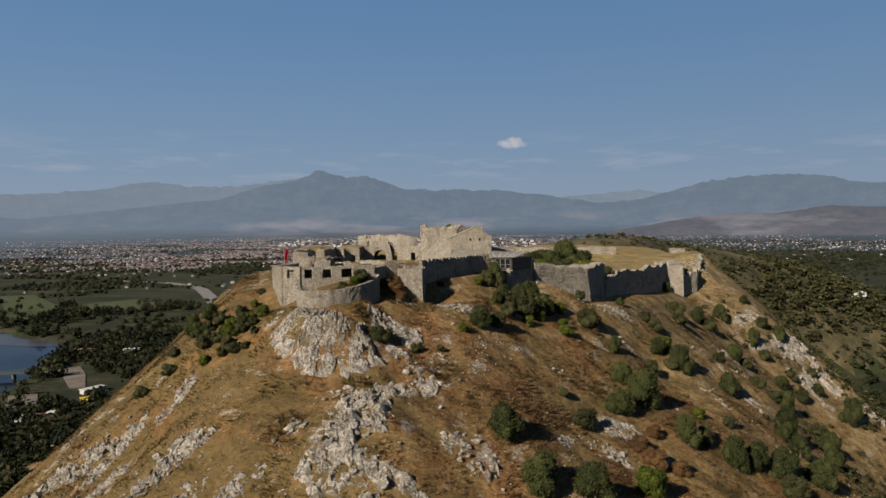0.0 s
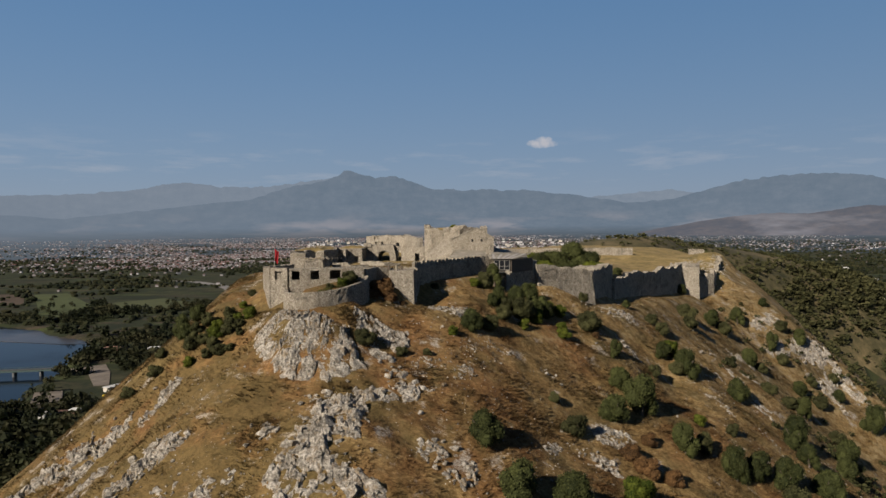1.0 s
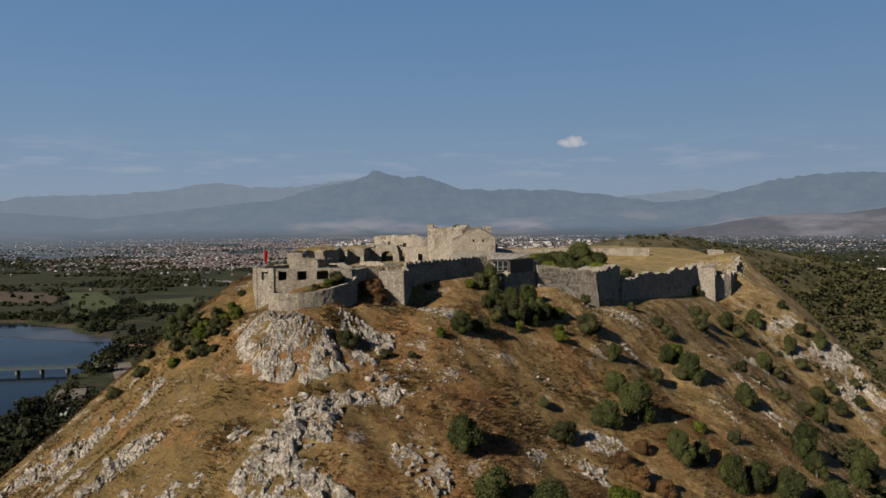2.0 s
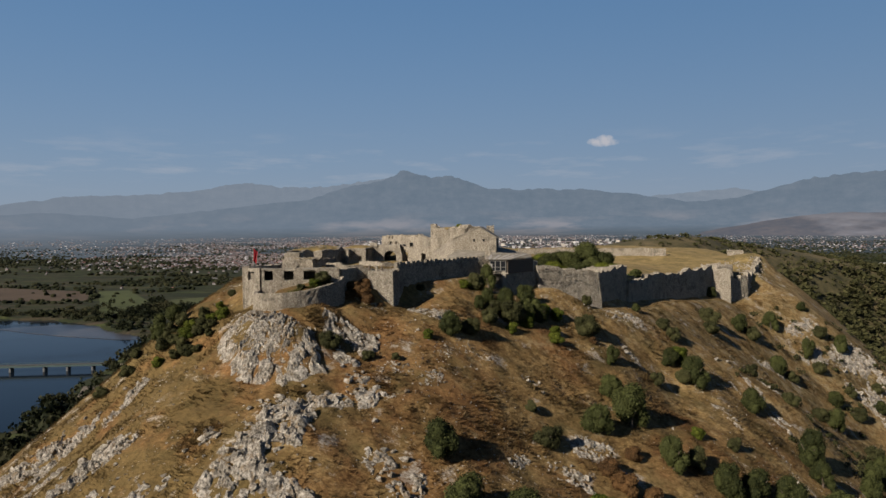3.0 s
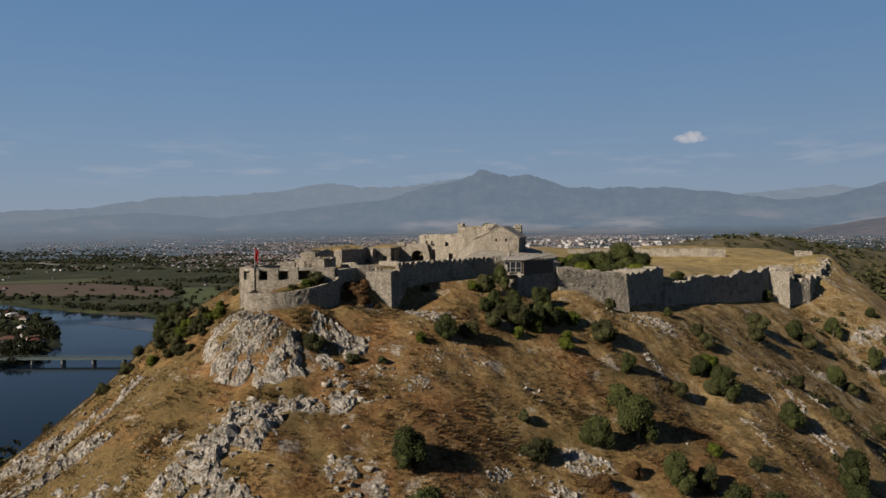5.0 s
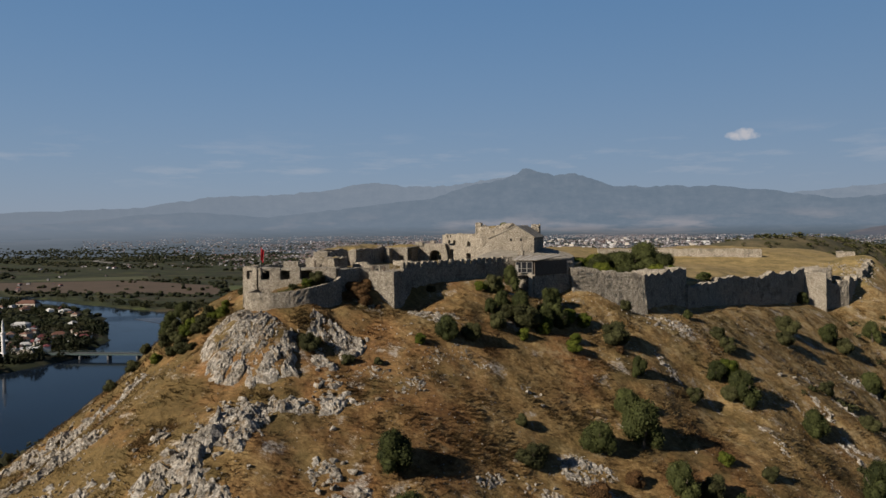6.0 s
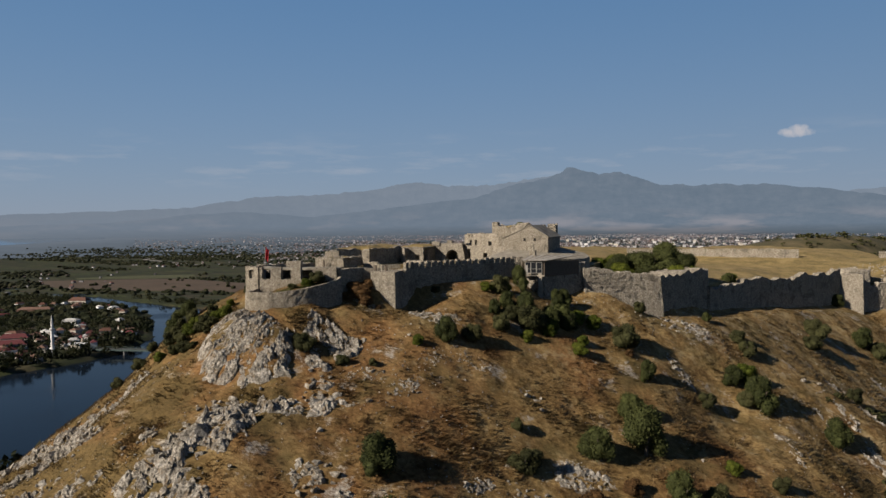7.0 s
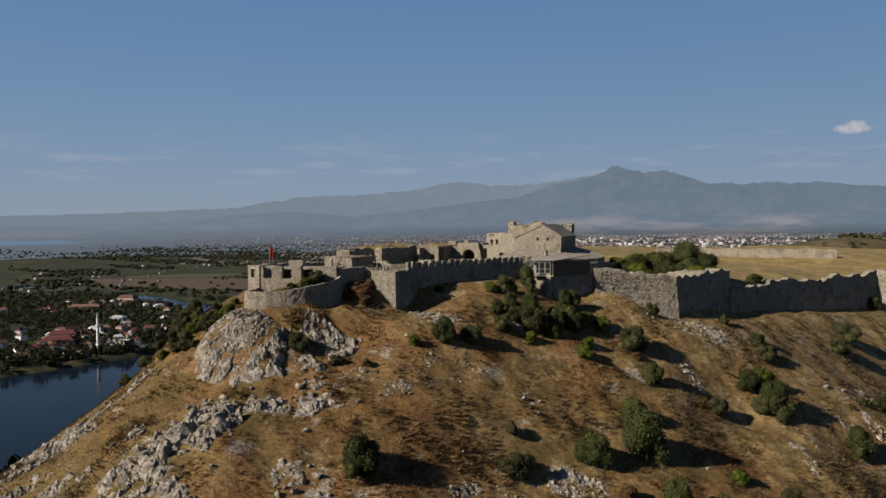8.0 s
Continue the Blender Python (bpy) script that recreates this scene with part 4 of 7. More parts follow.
def gable_front(y, thick):
    bm = bmesh.new()
    f = [[bm.verts.new((x, yy, z)) for x, z in ((GX0, 112), (GX1, 112), (GX1, 121.4), (GPK, 124.4), (GX0, 121.0))] for yy in (y, y + thick)]
    bm.faces.new(f[0])
    bm.faces.new(f[1][::-1])
    for i in range(5):
        bm.faces.new((f[0][i], f[1][i], f[1][(i + 1) % 5], f[0][(i + 1) % 5]))
    bmesh.ops.recalc_face_normals(bm, faces=bm.faces)
    bmesh.ops.subdivide_edges(bm, edges=bm.edges[:], cuts=4, use_grid_fill=True)
    for v in bm.verts:
        v.co = jitter(v.co, 0.08, 3)
    return bm


def roof_slope(x0, z0, x1, z1, y0, y1, thick, seed):
    """A slab of roof between two eaves lines."""
    bm = bmesh.new()
    n, m = 5, 8
    top = [[bm.verts.new(jitter((x0 + (x1 - x0) * i / n, y0 + (y1 - y0) * j / m, z0 + (z1 - z0) * i / n + thick), 0.08, seed)) for j in range(m + 1)] for i in range(n + 1)]
    low_ = [[bm.verts.new((x0 + (x1 - x0) * i / n, y0 + (y1 - y0) * j / m, z0 + (z1 - z0) * i / n)) for j in range(m + 1)] for i in range(n + 1)]
    for g in (top, low_):
        for i in range(n):
            for j in range(m):
                bm.faces.new((g[i][j], g[i + 1][j], g[i + 1][j + 1], g[i][j + 1]))
    for i in range(n):
        bm.faces.new((top[i][0], top[i + 1][0], low_[i + 1][0], low_[i][0]))
        bm.faces.new((top[i][m], top[i + 1][m], low_[i + 1][m], low_[i][m]))
    for j in range(m):
        bm.faces.new((top[0][j], top[0][j + 1], low_[0][j + 1], low_[0][j]))
        bm.faces.new((top[n][j], top[n][j + 1], low_[n][j + 1], low_[n][j]))
    bmesh.ops.recalc_face_normals(bm, faces=bm.faces)
    return bm


part("gable_wall", gable_front(210, 1.0), STONE, church)
part("gable_wall", gable_front(224.6, 1.0), STONE, church)
part("side_wall", mass_mesh("side_wall", oblong(GX0, 211.1, GX0 + 1, 224.5), 120.9, 112), STONE, church)
part("side_wall", mass_mesh("side_wall", oblong(GX1 - 1, 211.1, GX1, 224.5), 121.3, 112), STONE, church)
part("roof_slope", roof_slope(GX0 - 0.3, 120.95, GPK, 124.4, 209.8, 225.8, 0.22, 5), SLAB, church)
part("roof_slope", roof_slope(GX1 + 0.4, 121.2, GPK, 124.4, 209.8, 225.8, 0.22, 6), SLAB, church)
# near-black paint for the shade inside openings
DARKHOLE = make_plain("deep_shadow_opening", [(0.3, (0.012, 0.011, 0.010)), (0.7, (0.028, 0.025, 0.022))], 1.0, 0.9, bump=0)
for wx in (8.1, 10.8):
    wbm = rough_box(0.6, 0.12, 0.75, 0.02, 3, 0, 0.02)
    bmesh.ops.translate(wbm, vec=(wx, 209.95, 120.4), verts=wbm.verts)
    part("window", wbm, DARKHOLE, church, "small square window, its inner shade painted near-black")

castle_mass("vault_terrace", [(1.5, 196), (13, 193.2), (22.6, 202.4), (24.0, 208), (24.2, 216), (22, 222), (14.5, 224), (4, 212)], 117.6, 108, "low vaulted roof of pale weathered render", SLAB, "roof", tops=[116.5, 116.6, 116.2, 116.0, 116.2, 116.8, 118.4, 118.4], seed=17)
chimney = thing("chimney", "small square stone chimney on the vaulted roof", "chimney", (12.6, 200.5, 117))
for nm, sx, sz, z in (("shaft", 1.5, 1.5, 116.8), ("cap", 0.6, 1.6, 118.2)):
    cbm = rough_box(sx, sx, sz, 0.05, 4, 1, 0.06)
    bmesh.ops.translate(cbm, vec=(12.6, 200.5, z), verts=cbm.verts)
    part(nm, cbm, STONE, chimney)
castle_mass("tower_base", [(13.8, 189.4), (18.2, 189.2), (25.8, 199), (25.0, 205), (12, 196)], 115.4, 103, "massive shaded corner tower below the roof", seed=18, batter=0.03, rough=0.2)

# glazed lookout on the wall
kiosk = thing("lookout", "glazed lookout with a striped sheet roof on a pale pier", "lookout", (16, 190, 113))
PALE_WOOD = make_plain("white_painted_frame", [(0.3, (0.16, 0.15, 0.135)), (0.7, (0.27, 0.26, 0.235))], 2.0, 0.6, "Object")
SHEET = make_plain("grey_roof_sheet", [(0.3, (0.19, 0.175, 0.155)), (0.7, (0.36, 0.335, 0.30))], 0.8, 0.6, "Object")


def put(bm, x, y, z):
    bmesh.ops.translate(bm, vec=(x, y, z), verts=bm.verts)
    return bm


part("pier", put(rough_box(1.0, 0.9, 7.4, 0.05, 2, 2, 0.05), 17.3, 188.4, 106), SLAB, kiosk, "pale narrow masonry pier")
part("floor", put(rough_box(5.0, 2.0, 0.35, 0.02, 2, 0, 0.03), 15.9, 188.9, 112.7), SLAB, kiosk)
# rear and side walls take the dark brown of the bark
part("rear_wall", put(rough_box(4.6, 0.25, 3.2, 0.02, 2, 0, 0.03), 15.9, 190.6, 112.9), BARK, kiosk, "dark brown rear wall")


def ring_frame(x, y, z, w, h, bar_):
    """Four bars round a window bay and one across it."""
    bm = bmesh.new()
    for bx_, bz_, sx, sz in ((0, h / 2, w, bar_), (0, -h / 2, w, bar_), (0, -h * 0.12, w, bar_), (-w / 2, 0, bar_, h), (w / 2, 0, bar_, h)):
        bmesh.ops.create_cube(bm, size=1, matrix=Matrix.Translation((x + bx_, y, z + bz_)) @ Matrix.Diagonal((sx + bar_, 0.09, sz + bar_ * 0.5, 1)))
    return bm


part("door_frame", put(rough_box(0.5, 0.1, 2.2, 0.0, 2, 0, 0.01), 14.2, 187.9, 113.1), PALE_WOOD, kiosk, "white painted door leaf")
GLASS, gn, gb = material("window_glass")
gb.inputs["Base Color"].default_value = (0.008, 0.009, 0.011, 1)
gb.inputs["Roughness"].default_value = 0.6
gb.inputs["Specular IOR Level"].default_value = 0.05
for i in range(3):
    bay = part("window", ring_frame(14.47 + i * 1.33, 188.0, 114.75, 1.26, 2.5, 0.055), PALE_WOOD, kiosk, "pale painted window frame")
    part("pane", put(rough_box(1.15, 0.03, 2.4, 0.0, 2, 0, 0.0), 14.47 + i * 1.33, 188.06, 113.55), GLASS, bay, "dark glass pane")
SIDE = mass_mesh("side_wall", [(18.1, 188.3), (18.3, 188.3), (24.6, 197.4), (24.4, 197.6)], 116.2, 112.8, 0.03, step=1.5)
part("side_wall", SIDE, BARK, kiosk, "dark brown side wall")
for i in range(11):
    u = i / 10
    x0, x1 = 13.2 + 5.4 * u, 12.6 + 11.2 * u
    y0, y1 = 187.4 + 0.2 * u, 195.0 + 5.5 * u
    L_ = math.hypot(x1 - x0, y1 - y0)
    ang = math.degrees(math.atan2(y1 - y0, x1 - x0))
    sb = rough_box(L_, 0.62 + 0.35 * u, 0.12, 0.02, i, 0, 0.02)
    sheet = part("roof_sheet", sb, SHEET if i % 2 else SLAB)
    sheet.matrix_world = pose((x0 + x1) / 2, (y0 + y1) / 2, 116.35 + 0.03 * (i % 2), 0, -math.degrees(math.atan2(0.75, L_)), ang) @ pose(0, 0, 0.4)
    sheet.parent = kiosk
    sheet.matrix_parent_inverse = kiosk.matrix_world.inverted()

# flag, and uprights standing in for unidentified specks on the wall
flag = thing("flag", "red flag hanging from a thin pole on the bastion", "flag", (-35.0, 155.5, 113.5))
part("pole", put(rough_box(0.09, 0.09, 7.2, 0, 1, 0, 0.02), -35.0, 155.5, 113.4), PALE_WOOD, flag)
REDCLOTH = make_plain("red_cloth", [(0.3, (0.26, 0.010, 0.016)), (0.7, (0.42, 0.02, 0.03))], 1.5, 0.8, "Object", 0)
fbm_ = bmesh.new()
cloth = [[fbm_.verts.new((-35.0 + 0.06 + 0.95 * i / 6 * (1 - 0.25 * j / 9), 155.5 + 0.16 * math.sin(i * 1.5 + j * 0.4), 120.5 - 0.30 * j - 0.14 * i)) for j in range(10)] for i in range(7)]
for i in range(6):
    for j in range(9):
        fbm_.faces.new((cloth[i][j], cloth[i + 1][j], cloth[i + 1][j + 1], cloth[i][j + 1]))
bmesh.ops.solidify(fbm_, geom=fbm_.faces[:], thickness=0.03)
part("cloth", fbm_, REDCLOTH, flag)
for x, y, z, h, mt in ((-8.6, 158.2, 115.3, 1.2, SLAB), (-7.4, 157.6, 115.3, 1.1, BARK), (-10.4, 158.8, 115.3, 1.3, BARK), (-33.0, 176.5, 113.4, 3.2, BARK)):
    post = part("bollard_stone", put(rough_box(0.45, 0.4, h, 0.05, 6, 1, 0.08), 0, 0, 0), mt)
    post.location = (x, y, z)
    tagged(post, "short pale upright standing in for an unidentified speck on the wall walk" if mt is SLAB else "dark upright standing in for an unidentified speck on the wall", "post")

# ---- the castle: curtain wall to the east ----
castle_wall("wall_middle", [(25, 198.6, 114.6), (33, 204, 113.2), (42, 210.2, 111.2)], 2.2, "sunlit crumbling stretch of curtain wall", base=96, seed=21, ragged=1.0, rough=0.16, batter=0.16)
castle_mass("corner_tower", [(42, 209.8), (53.4, 234), (46, 239), (35.5, 214.5)], 111.6, 98, "blunt corner tower of dark shaded masonry", cat="tower", tops=[111.4, 112.2, 112.2, 111.6], ragged=1.2, seed=22, batter=0.03, rough=0.2)
castle_wall("wall_curtain", [(53, 233.5, 107.4), (58, 246, 106.6), (62.2, 256.6, 107.0), (62.5, 257.4, 107.9), (75.7, 275, 107.4), (86, 290, 107.6), (94.5, 302.5, 107.6)], 2.0, "long shaded curtain wall with a ragged top", base=90, seed=23, ragged=1.0, rough=0.2)
castle_mass("pier_tower", [(95.2, 302), (102.0, 300.8), (103.5, 307), (96.8, 309)], 106.8, 89, "square sunlit tower stub on the curtain wall", cat="tower", ragged=0.9, seed=24, batter=0.04, rough=0.2)
castle_wall("wall_curtain_end", [(102.5, 305, 103.4), (110.7, 311, 103.8), (117, 326, 104.8)], 1.8, "ruined end of the curtain wall", base=88, seed=25, ragged=1.5, rough=0.5)
castle_mass("tower_ruin", [(99, 309), (106, 312), (108, 322), (100, 324), (94, 315)], 107.6, 98, "heap of broken masonry behind the tower stub", ragged=1.6, rough=0.5, seed=45)
BROKEN = [(117, 327, 104.2), (121, 335, 105.4), (124, 342, 106.6), (127, 350, 108.2), (128, 353, 109.0), (131, 362, 110.0)]
rb = random.Random(26)
for i in range(11):
    at, turn_, top_ = along(BROKEN, 0.8 + i * 3.5 + rb.uniform(-0.6, 0.6))
    l_, w_ = rb.uniform(1.2, 2.3), rb.uniform(0.6, 1.2)
    c_, s_ = math.cos(radians(turn_)), math.sin(radians(turn_))
    ring_ = [(at.x + u * c_ - v * s_, at.y + u * s_ + v * c_) for u, v in ((-l_, -w_), (l_, -w_), (l_, w_), (-l_, w_))]
    castle_mass("broken_stub", ring_, top_ + rb.uniform(-1.4, 0.9), gz(at.x, at.y) - 2, "pale broken stub of wall stepping up the hill", ragged=1.3, rough=0.5, seed=150 + i, step=0.5)
castle_mass("arched_ruin", [(121, 376), (128, 375), (129, 381), (122, 382)], 111.6, 104, "low pale ruin with a dark arched mouth", ragged=0.8, rough=0.3, seed=46)
mouth = part("mouth", arched_front(123.0, 126.4, 374.2, 375.6, 107.2, 110.4, 124.7, 1.9, 108.4), STONE)
tagged(mouth, "dark arched opening of a cistern", "arch", kind="structure")
# solid block painted near-black as the shade within the arch
hole_ = put(rough_box(1.9, 0.3, 2.2, 0.02, 2, 0, 0.02), 124.7, 374.95, 107.2)
tagged(part("cistern_mouth", hole_, DARKHOLE), "mouth of the old cistern, its inner shade painted near-black", "opening", kind="structure")
castle_wall("wall_north", [(36, 366, 113.2), (60, 365.5, 113.4), (89, 365, 113.3)], 1.5, "long low grey wall across the dry meadow", base=104, seed=27, ragged=0.35)
castle_wall("wall_north", [(18, 360, 113.4), (36, 366, 113.2)], 1.5, "end of the low grey wall in the meadow", base=104, seed=28, ragged=0.35)

# fallen stones about the ruin
rr = np.random.default_rng(8)
RUBBLE_AT = [(-33, 184, 6, 117), (-24, 190, 7, 113.8), (-20, 205, 8, 113.8), (-10, 195, 7, 113.8), (-30, 170, 6, 113.6), (-38, 210, 5, 119.2), (-8, 220, 6, 113.8), (-7, 160, 2.5, 115.5), (2, 229, 4, 124.2), (-20, 158, 5, 113.6)]
SLOPE_RUBBLE = [(104, 310, 4), (112, 318, 5), (119, 332, 4), (123, 342, 4), (127, 352, 3), (116, 345, 5), (108, 322, 5)]
rp = []
for cx, cy, spread_, z in RUBBLE_AT:
    for _ in range(55):
        rp.append((cx + rr.normal(0, spread_ * 0.5), cy + rr.normal(0, spread_ * 0.5), z - 0.05))
for _ in range(560):
    u, v = rr.random(), rr.random() ** 1.3
    fx_, fy_ = 25 + 17 * u, 198.6 + 11.6 * u
    z_ = 114.0 - 3.0 * u - v * (7.0 + 3.0 * u)
    out_ = 1.25 + 0.16 * (114.6 - 3.4 * u - z_)
    rp.append((fx_ + 0.56 * out_, fy_ - 0.82 * out_, z_))
for cx, cy, spread_ in SLOPE_RUBBLE:
    for _ in range(60):
        x_, y_ = cx + rr.normal(0, spread_ * 0.6), cy + rr.normal(0, spread_ * 0.6)
        rp.append((x_, y_, gz(x_, y_) + 0.1))
RUBBLE_POINTS = np.array(rp)

# ---- rock of the hillside ----
def chunk(seed, flat_):
    """An angular block of limestone, about one unit in half width: its points and triangles."""
    rng_ = random.Random(seed)
    bm = bmesh.new()
    for _ in range(9):
        v = Vector((rng_.gauss(0, 1), rng_.gauss(0, 1), rng_.gauss(0, 1))).normalized() * rng_.uniform(0.75, 1.25)
        bm.verts.new((v.x * 1.15, v.y * 0.62, v.z * flat_ * 1.15))
    hull = bmesh.ops.convex_hull(bm, input=bm.verts)
    bmesh.ops.delete(bm, geom=[g for g in hull["geom_interior"] if isinstance(g, bmesh.types.BMVert)], context="VERTS")
    bmesh.ops.recalc_face_normals(bm, faces=bm.faces)
    me = bpy.data.meshes.new("chunk")
    bm.to_mesh(me)
    bm.free()
    me.calc_loop_triangles()
    v = np.array([tuple(p.co) for p in me.vertices])
    f = np.array([tuple(t.vertices) for t in me.loop_triangles])
    bpy.data.meshes.remove(me)
    return v, f


CHUNKS = [chunk(600 + i, 0.55 + 0.1 * (i % 4)) for i in range(12)]
BLOCKS = [fast_mesh("block", v, f) for v, f in CHUNKS]
for me in BLOCKS:
    me.materials.append(LIME)


def outcrop(x, y, a, b, turn, high, cell, seed, label, step=0.33, loose=2.6):
    """A patch of cracked bedrock with angular blocks breaking through the turf; a, b: half its length and width."""
    c, s = math.cos(radians(turn)), math.sin(radians(turn))
    us, vs = np.arange(-a * 1.25, a * 1.25, step), np.arange(-b * 1.35, b * 1.35, step)
    U, V = np.meshgrid(us, vs)
    X, Y = x + U * c - V * s, y + U * s + V * c

    def edge_at(u, v, px_, py_):
        return 1.0 - np.sqrt((u / a) ** 2 + (v / b) ** 2) + fbm(px_, py_, max(a, b) * 0.55, 4, seed) * 0.6

    edge = edge_at(U, V, X, Y)
    warp = fbm(X, Y, 3, 3, seed) * 1.1
    h1, crack1 = crags(X + warp, Y * 1.3 + X * 0.6, cell * 0.9, seed)
    h2, crack2 = crags(X * 1.2 + warp * 0.5, Y * 0.8 - X * 0.3, cell * 0.42, seed + 5)
    h3, crack3 = crags(X, Y * 1.2, cell * 0.2, seed + 9)
    rise = np.clip(edge * 2.4, 0, 1)
    rock = 0.26 * h1 + 0.22 * h2 + 0.08 * h3 - 0.16 * (1 - crack1) - 0.10 * (1 - crack2) - 0.03 * (1 - crack3)
    hollow = np.clip((fbm(X, Y, 2.6, 4, seed + 20) - 0.16) * 7, 0, 1)
    Z = ground_z(X, Y) - 0.20 + rise * (high * (rock + 0.02) - hollow * (0.35 + 0.3 * high)) + np.minimum(edge, 0) * 3
    keep = edge > -0.1
    on = keep[:-1, :-1] & keep[1:, :-1] & keep[:-1, 1:] & keep[1:, 1:]
    verts = np.stack([X, Y, Z], -1).reshape(-1, 3)
    i = np.arange(X.size).reshape(X.shape)
    quads = np.stack([i[:-1, :-1], i[:-1, 1:], i[1:, 1:], i[1:, :-1]], -1)[on].reshape(-1, 4)
    used, back_ = np.unique(quads, return_inverse=True)
    verts, quads = verts[used], back_.reshape(-1, 4)
    ob = new("rock_outcrop", fast_mesh("rock_outcrop", verts, quads))
    ob.data.materials.append(LIME)
    r_ = np.random.default_rng(seed)
    many = int(a * b * loose / cell ** 0.7) + 6
    lean = r_.uniform(-0.5, 0.5)
    for _ in range(many):
        u, v = r_.uniform(-a, a), r_.uniform(-b, b)
        px_, py_ = x + u * c - v * s, y + u * s + v * c
        e = float(edge_at(np.array([u]), np.array([v]), np.array([px_]), np.array([py_]))[0])
        if e < 0.02:
            continue
        r = cell * r_.uniform(0.16, 0.50) * (1.8 if r_.random() < 0.15 else 1.0)
        shape = BLOCKS[r_.integers(0, 12)]
        tilt = Euler((r_.normal(lean, 0.35), r_.normal(0.35, 0.35), r_.normal(0, 0.45) + radians(turn) + (math.pi if r_.random() < 0.5 else 0)))
        z0 = gz(px_, py_) + min(high, 2.4) * 0.10 * min(e * 2, 1) + r * r_.uniform(-0.55, 0.05)
        block = new("block", shape)
        block.matrix_world = Matrix.Translation((px_, py_, z0)) @ tilt.to_matrix().to_4x4() @ Matrix.Diagonal((r, r, r * (0.8 + 0.2 * min(high, 2)), 1))
        block.parent = ob
    return tagged(ob, label, "rock outcrop")


def crag_face(ring, hub, tall, grassy, seed, label, step=0.15):
    """A steep rounded rock face: upright slabs split by fissures that run down the fall line, with turf in the hollows."""
    xs = np.arange(min(p[0] for p in ring) - 0.6, max(p[0] for p in ring) + 0.6, step)
    ys = np.arange(min(p[1] for p in ring) - 0.6, max(p[1] for p in ring) + 0.6, step)
    X, Y = np.meshgrid(xs, ys)
    d, _ = away(X, Y, ring, True)
    d = np.where(inside(X, Y, ring), d, -d) + 0.5 + fbm(X, Y, 3.2, 4, seed + 1) * 0.9
    arc, out = np.arctan2(X - hub[0], hub[1] - Y) * 14, np.hypot(X - hub[0], Y - hub[1])
    warp = fbm(X, Y, 4.0, 4, seed) * 1.6
    s1, c1 = crags(arc + warp, out * 0.36 + arc * 0.25, 1.5, seed + 2)
    s2, c2 = crags(arc * 1.05 + warp * 1.2, out * 0.45 - arc * 0.1, 0.7, seed + 3)
    s3, c3 = crags(arc + warp, out * 0.65, 0.34, seed + 4)
    rock = 0.62 * s1 + 0.46 * s2 + 0.26 * s3 - 0.34 * (1 - c1) - 0.28 * (1 - c2) - 0.14 * (1 - c3)
    lip = np.exp(-((d - 1.3) / 0.9) ** 2) * (0.5 + 0.7 * fbm(X, Y, 2.4, 3, seed + 6))
    hollow = np.clip((fbm(X + warp, Y, 2.8, 4, seed + 7) - grassy + 0.03 * np.clip(Y - 126.5, 0, 8) + 0.06 * np.clip(Y - 129.5, 0, 5) * np.clip((X + 23) / 6, 0, 1)) * 5, 0, 1)
    rise = np.clip(d / 0.5, 0, 1)
    Z = ground_z(X, Y) - 0.25 + rise * (tall * (rock - 0.02 + 0.7 * lip) - 0.9 * hollow) + np.minimum(d, 0) * 2.5
    keep = d > -0.3
    on = keep[:-1, :-1] & keep[1:, :-1] & keep[:-1, 1:] & keep[1:, 1:]
    ob = new("rock_outcrop", mesh_grid("rock_outcrop", xs, ys, Z, on))
    ob.data.materials.append(LIME)
    return tagged(ob, label, "rock outcrop")


# x, y, half length, half width, turn, height, size of its blocks
RIDGE = [(-8.2, 121, 10.8, 2.8, 38, 1.9, 2.16), (-12.4, 113.2, 5.8, 4, 15, 3.2, 2.97), (-15.3, 106, 5.8, 3.8, 32, 2.6, 2.7), (-16.5, 101.2, 6.2, 3.6, 9, 2.2, 2.56), (-8.8, 100.6, 5.2, 3.1, 6, 1.6, 2.16),
         (4.3, 111.2, 6.8, 3.4, -15, 1.3, 1.76), (-23.3, 109, 1.9, 1.2, -42, 1.8, 1.89), (-5.6, 128.6, 2.6, 1.7, 22, 1.7, 2.03), (-17.5, 118.2, 4.5, 1.4, 15, 0.4, 1)]
WEST = [(-49.7, 131.9, 4.6, 1.9, 54, 2.4, 1.6), (-43.7, 109.4, 6.0, 2.4, 63, 2.4, 1.6), (-65.0, 127.5, 8.5, 2.2, 24, 2.2, 1.6), (-62.5, 129.5, 3.5, 1.6, 40, 2.0, 1.4), (-42.8, 110, 6.8, 2.4, 40, 2.1, 1.6), (-59.3, 127.3, 7, 2, 52, 1.7, 1.5), (-68.6, 128.5, 8.8, 2.1, 50, 2, 1.6), (-30.6, 101, 5.1, 1.9, 26, 1.7, 1.4),
         (-57.6, 117, 7.4, 2.5, 40, 1.8, 1.7), (-49.5, 104, 6.8, 2.8, 40, 1.9, 1.6), (-66, 112, 7.4, 3, 45, 2, 1.7), (-39, 100, 5.4, 2.5, 30, 1.8, 1.5)]
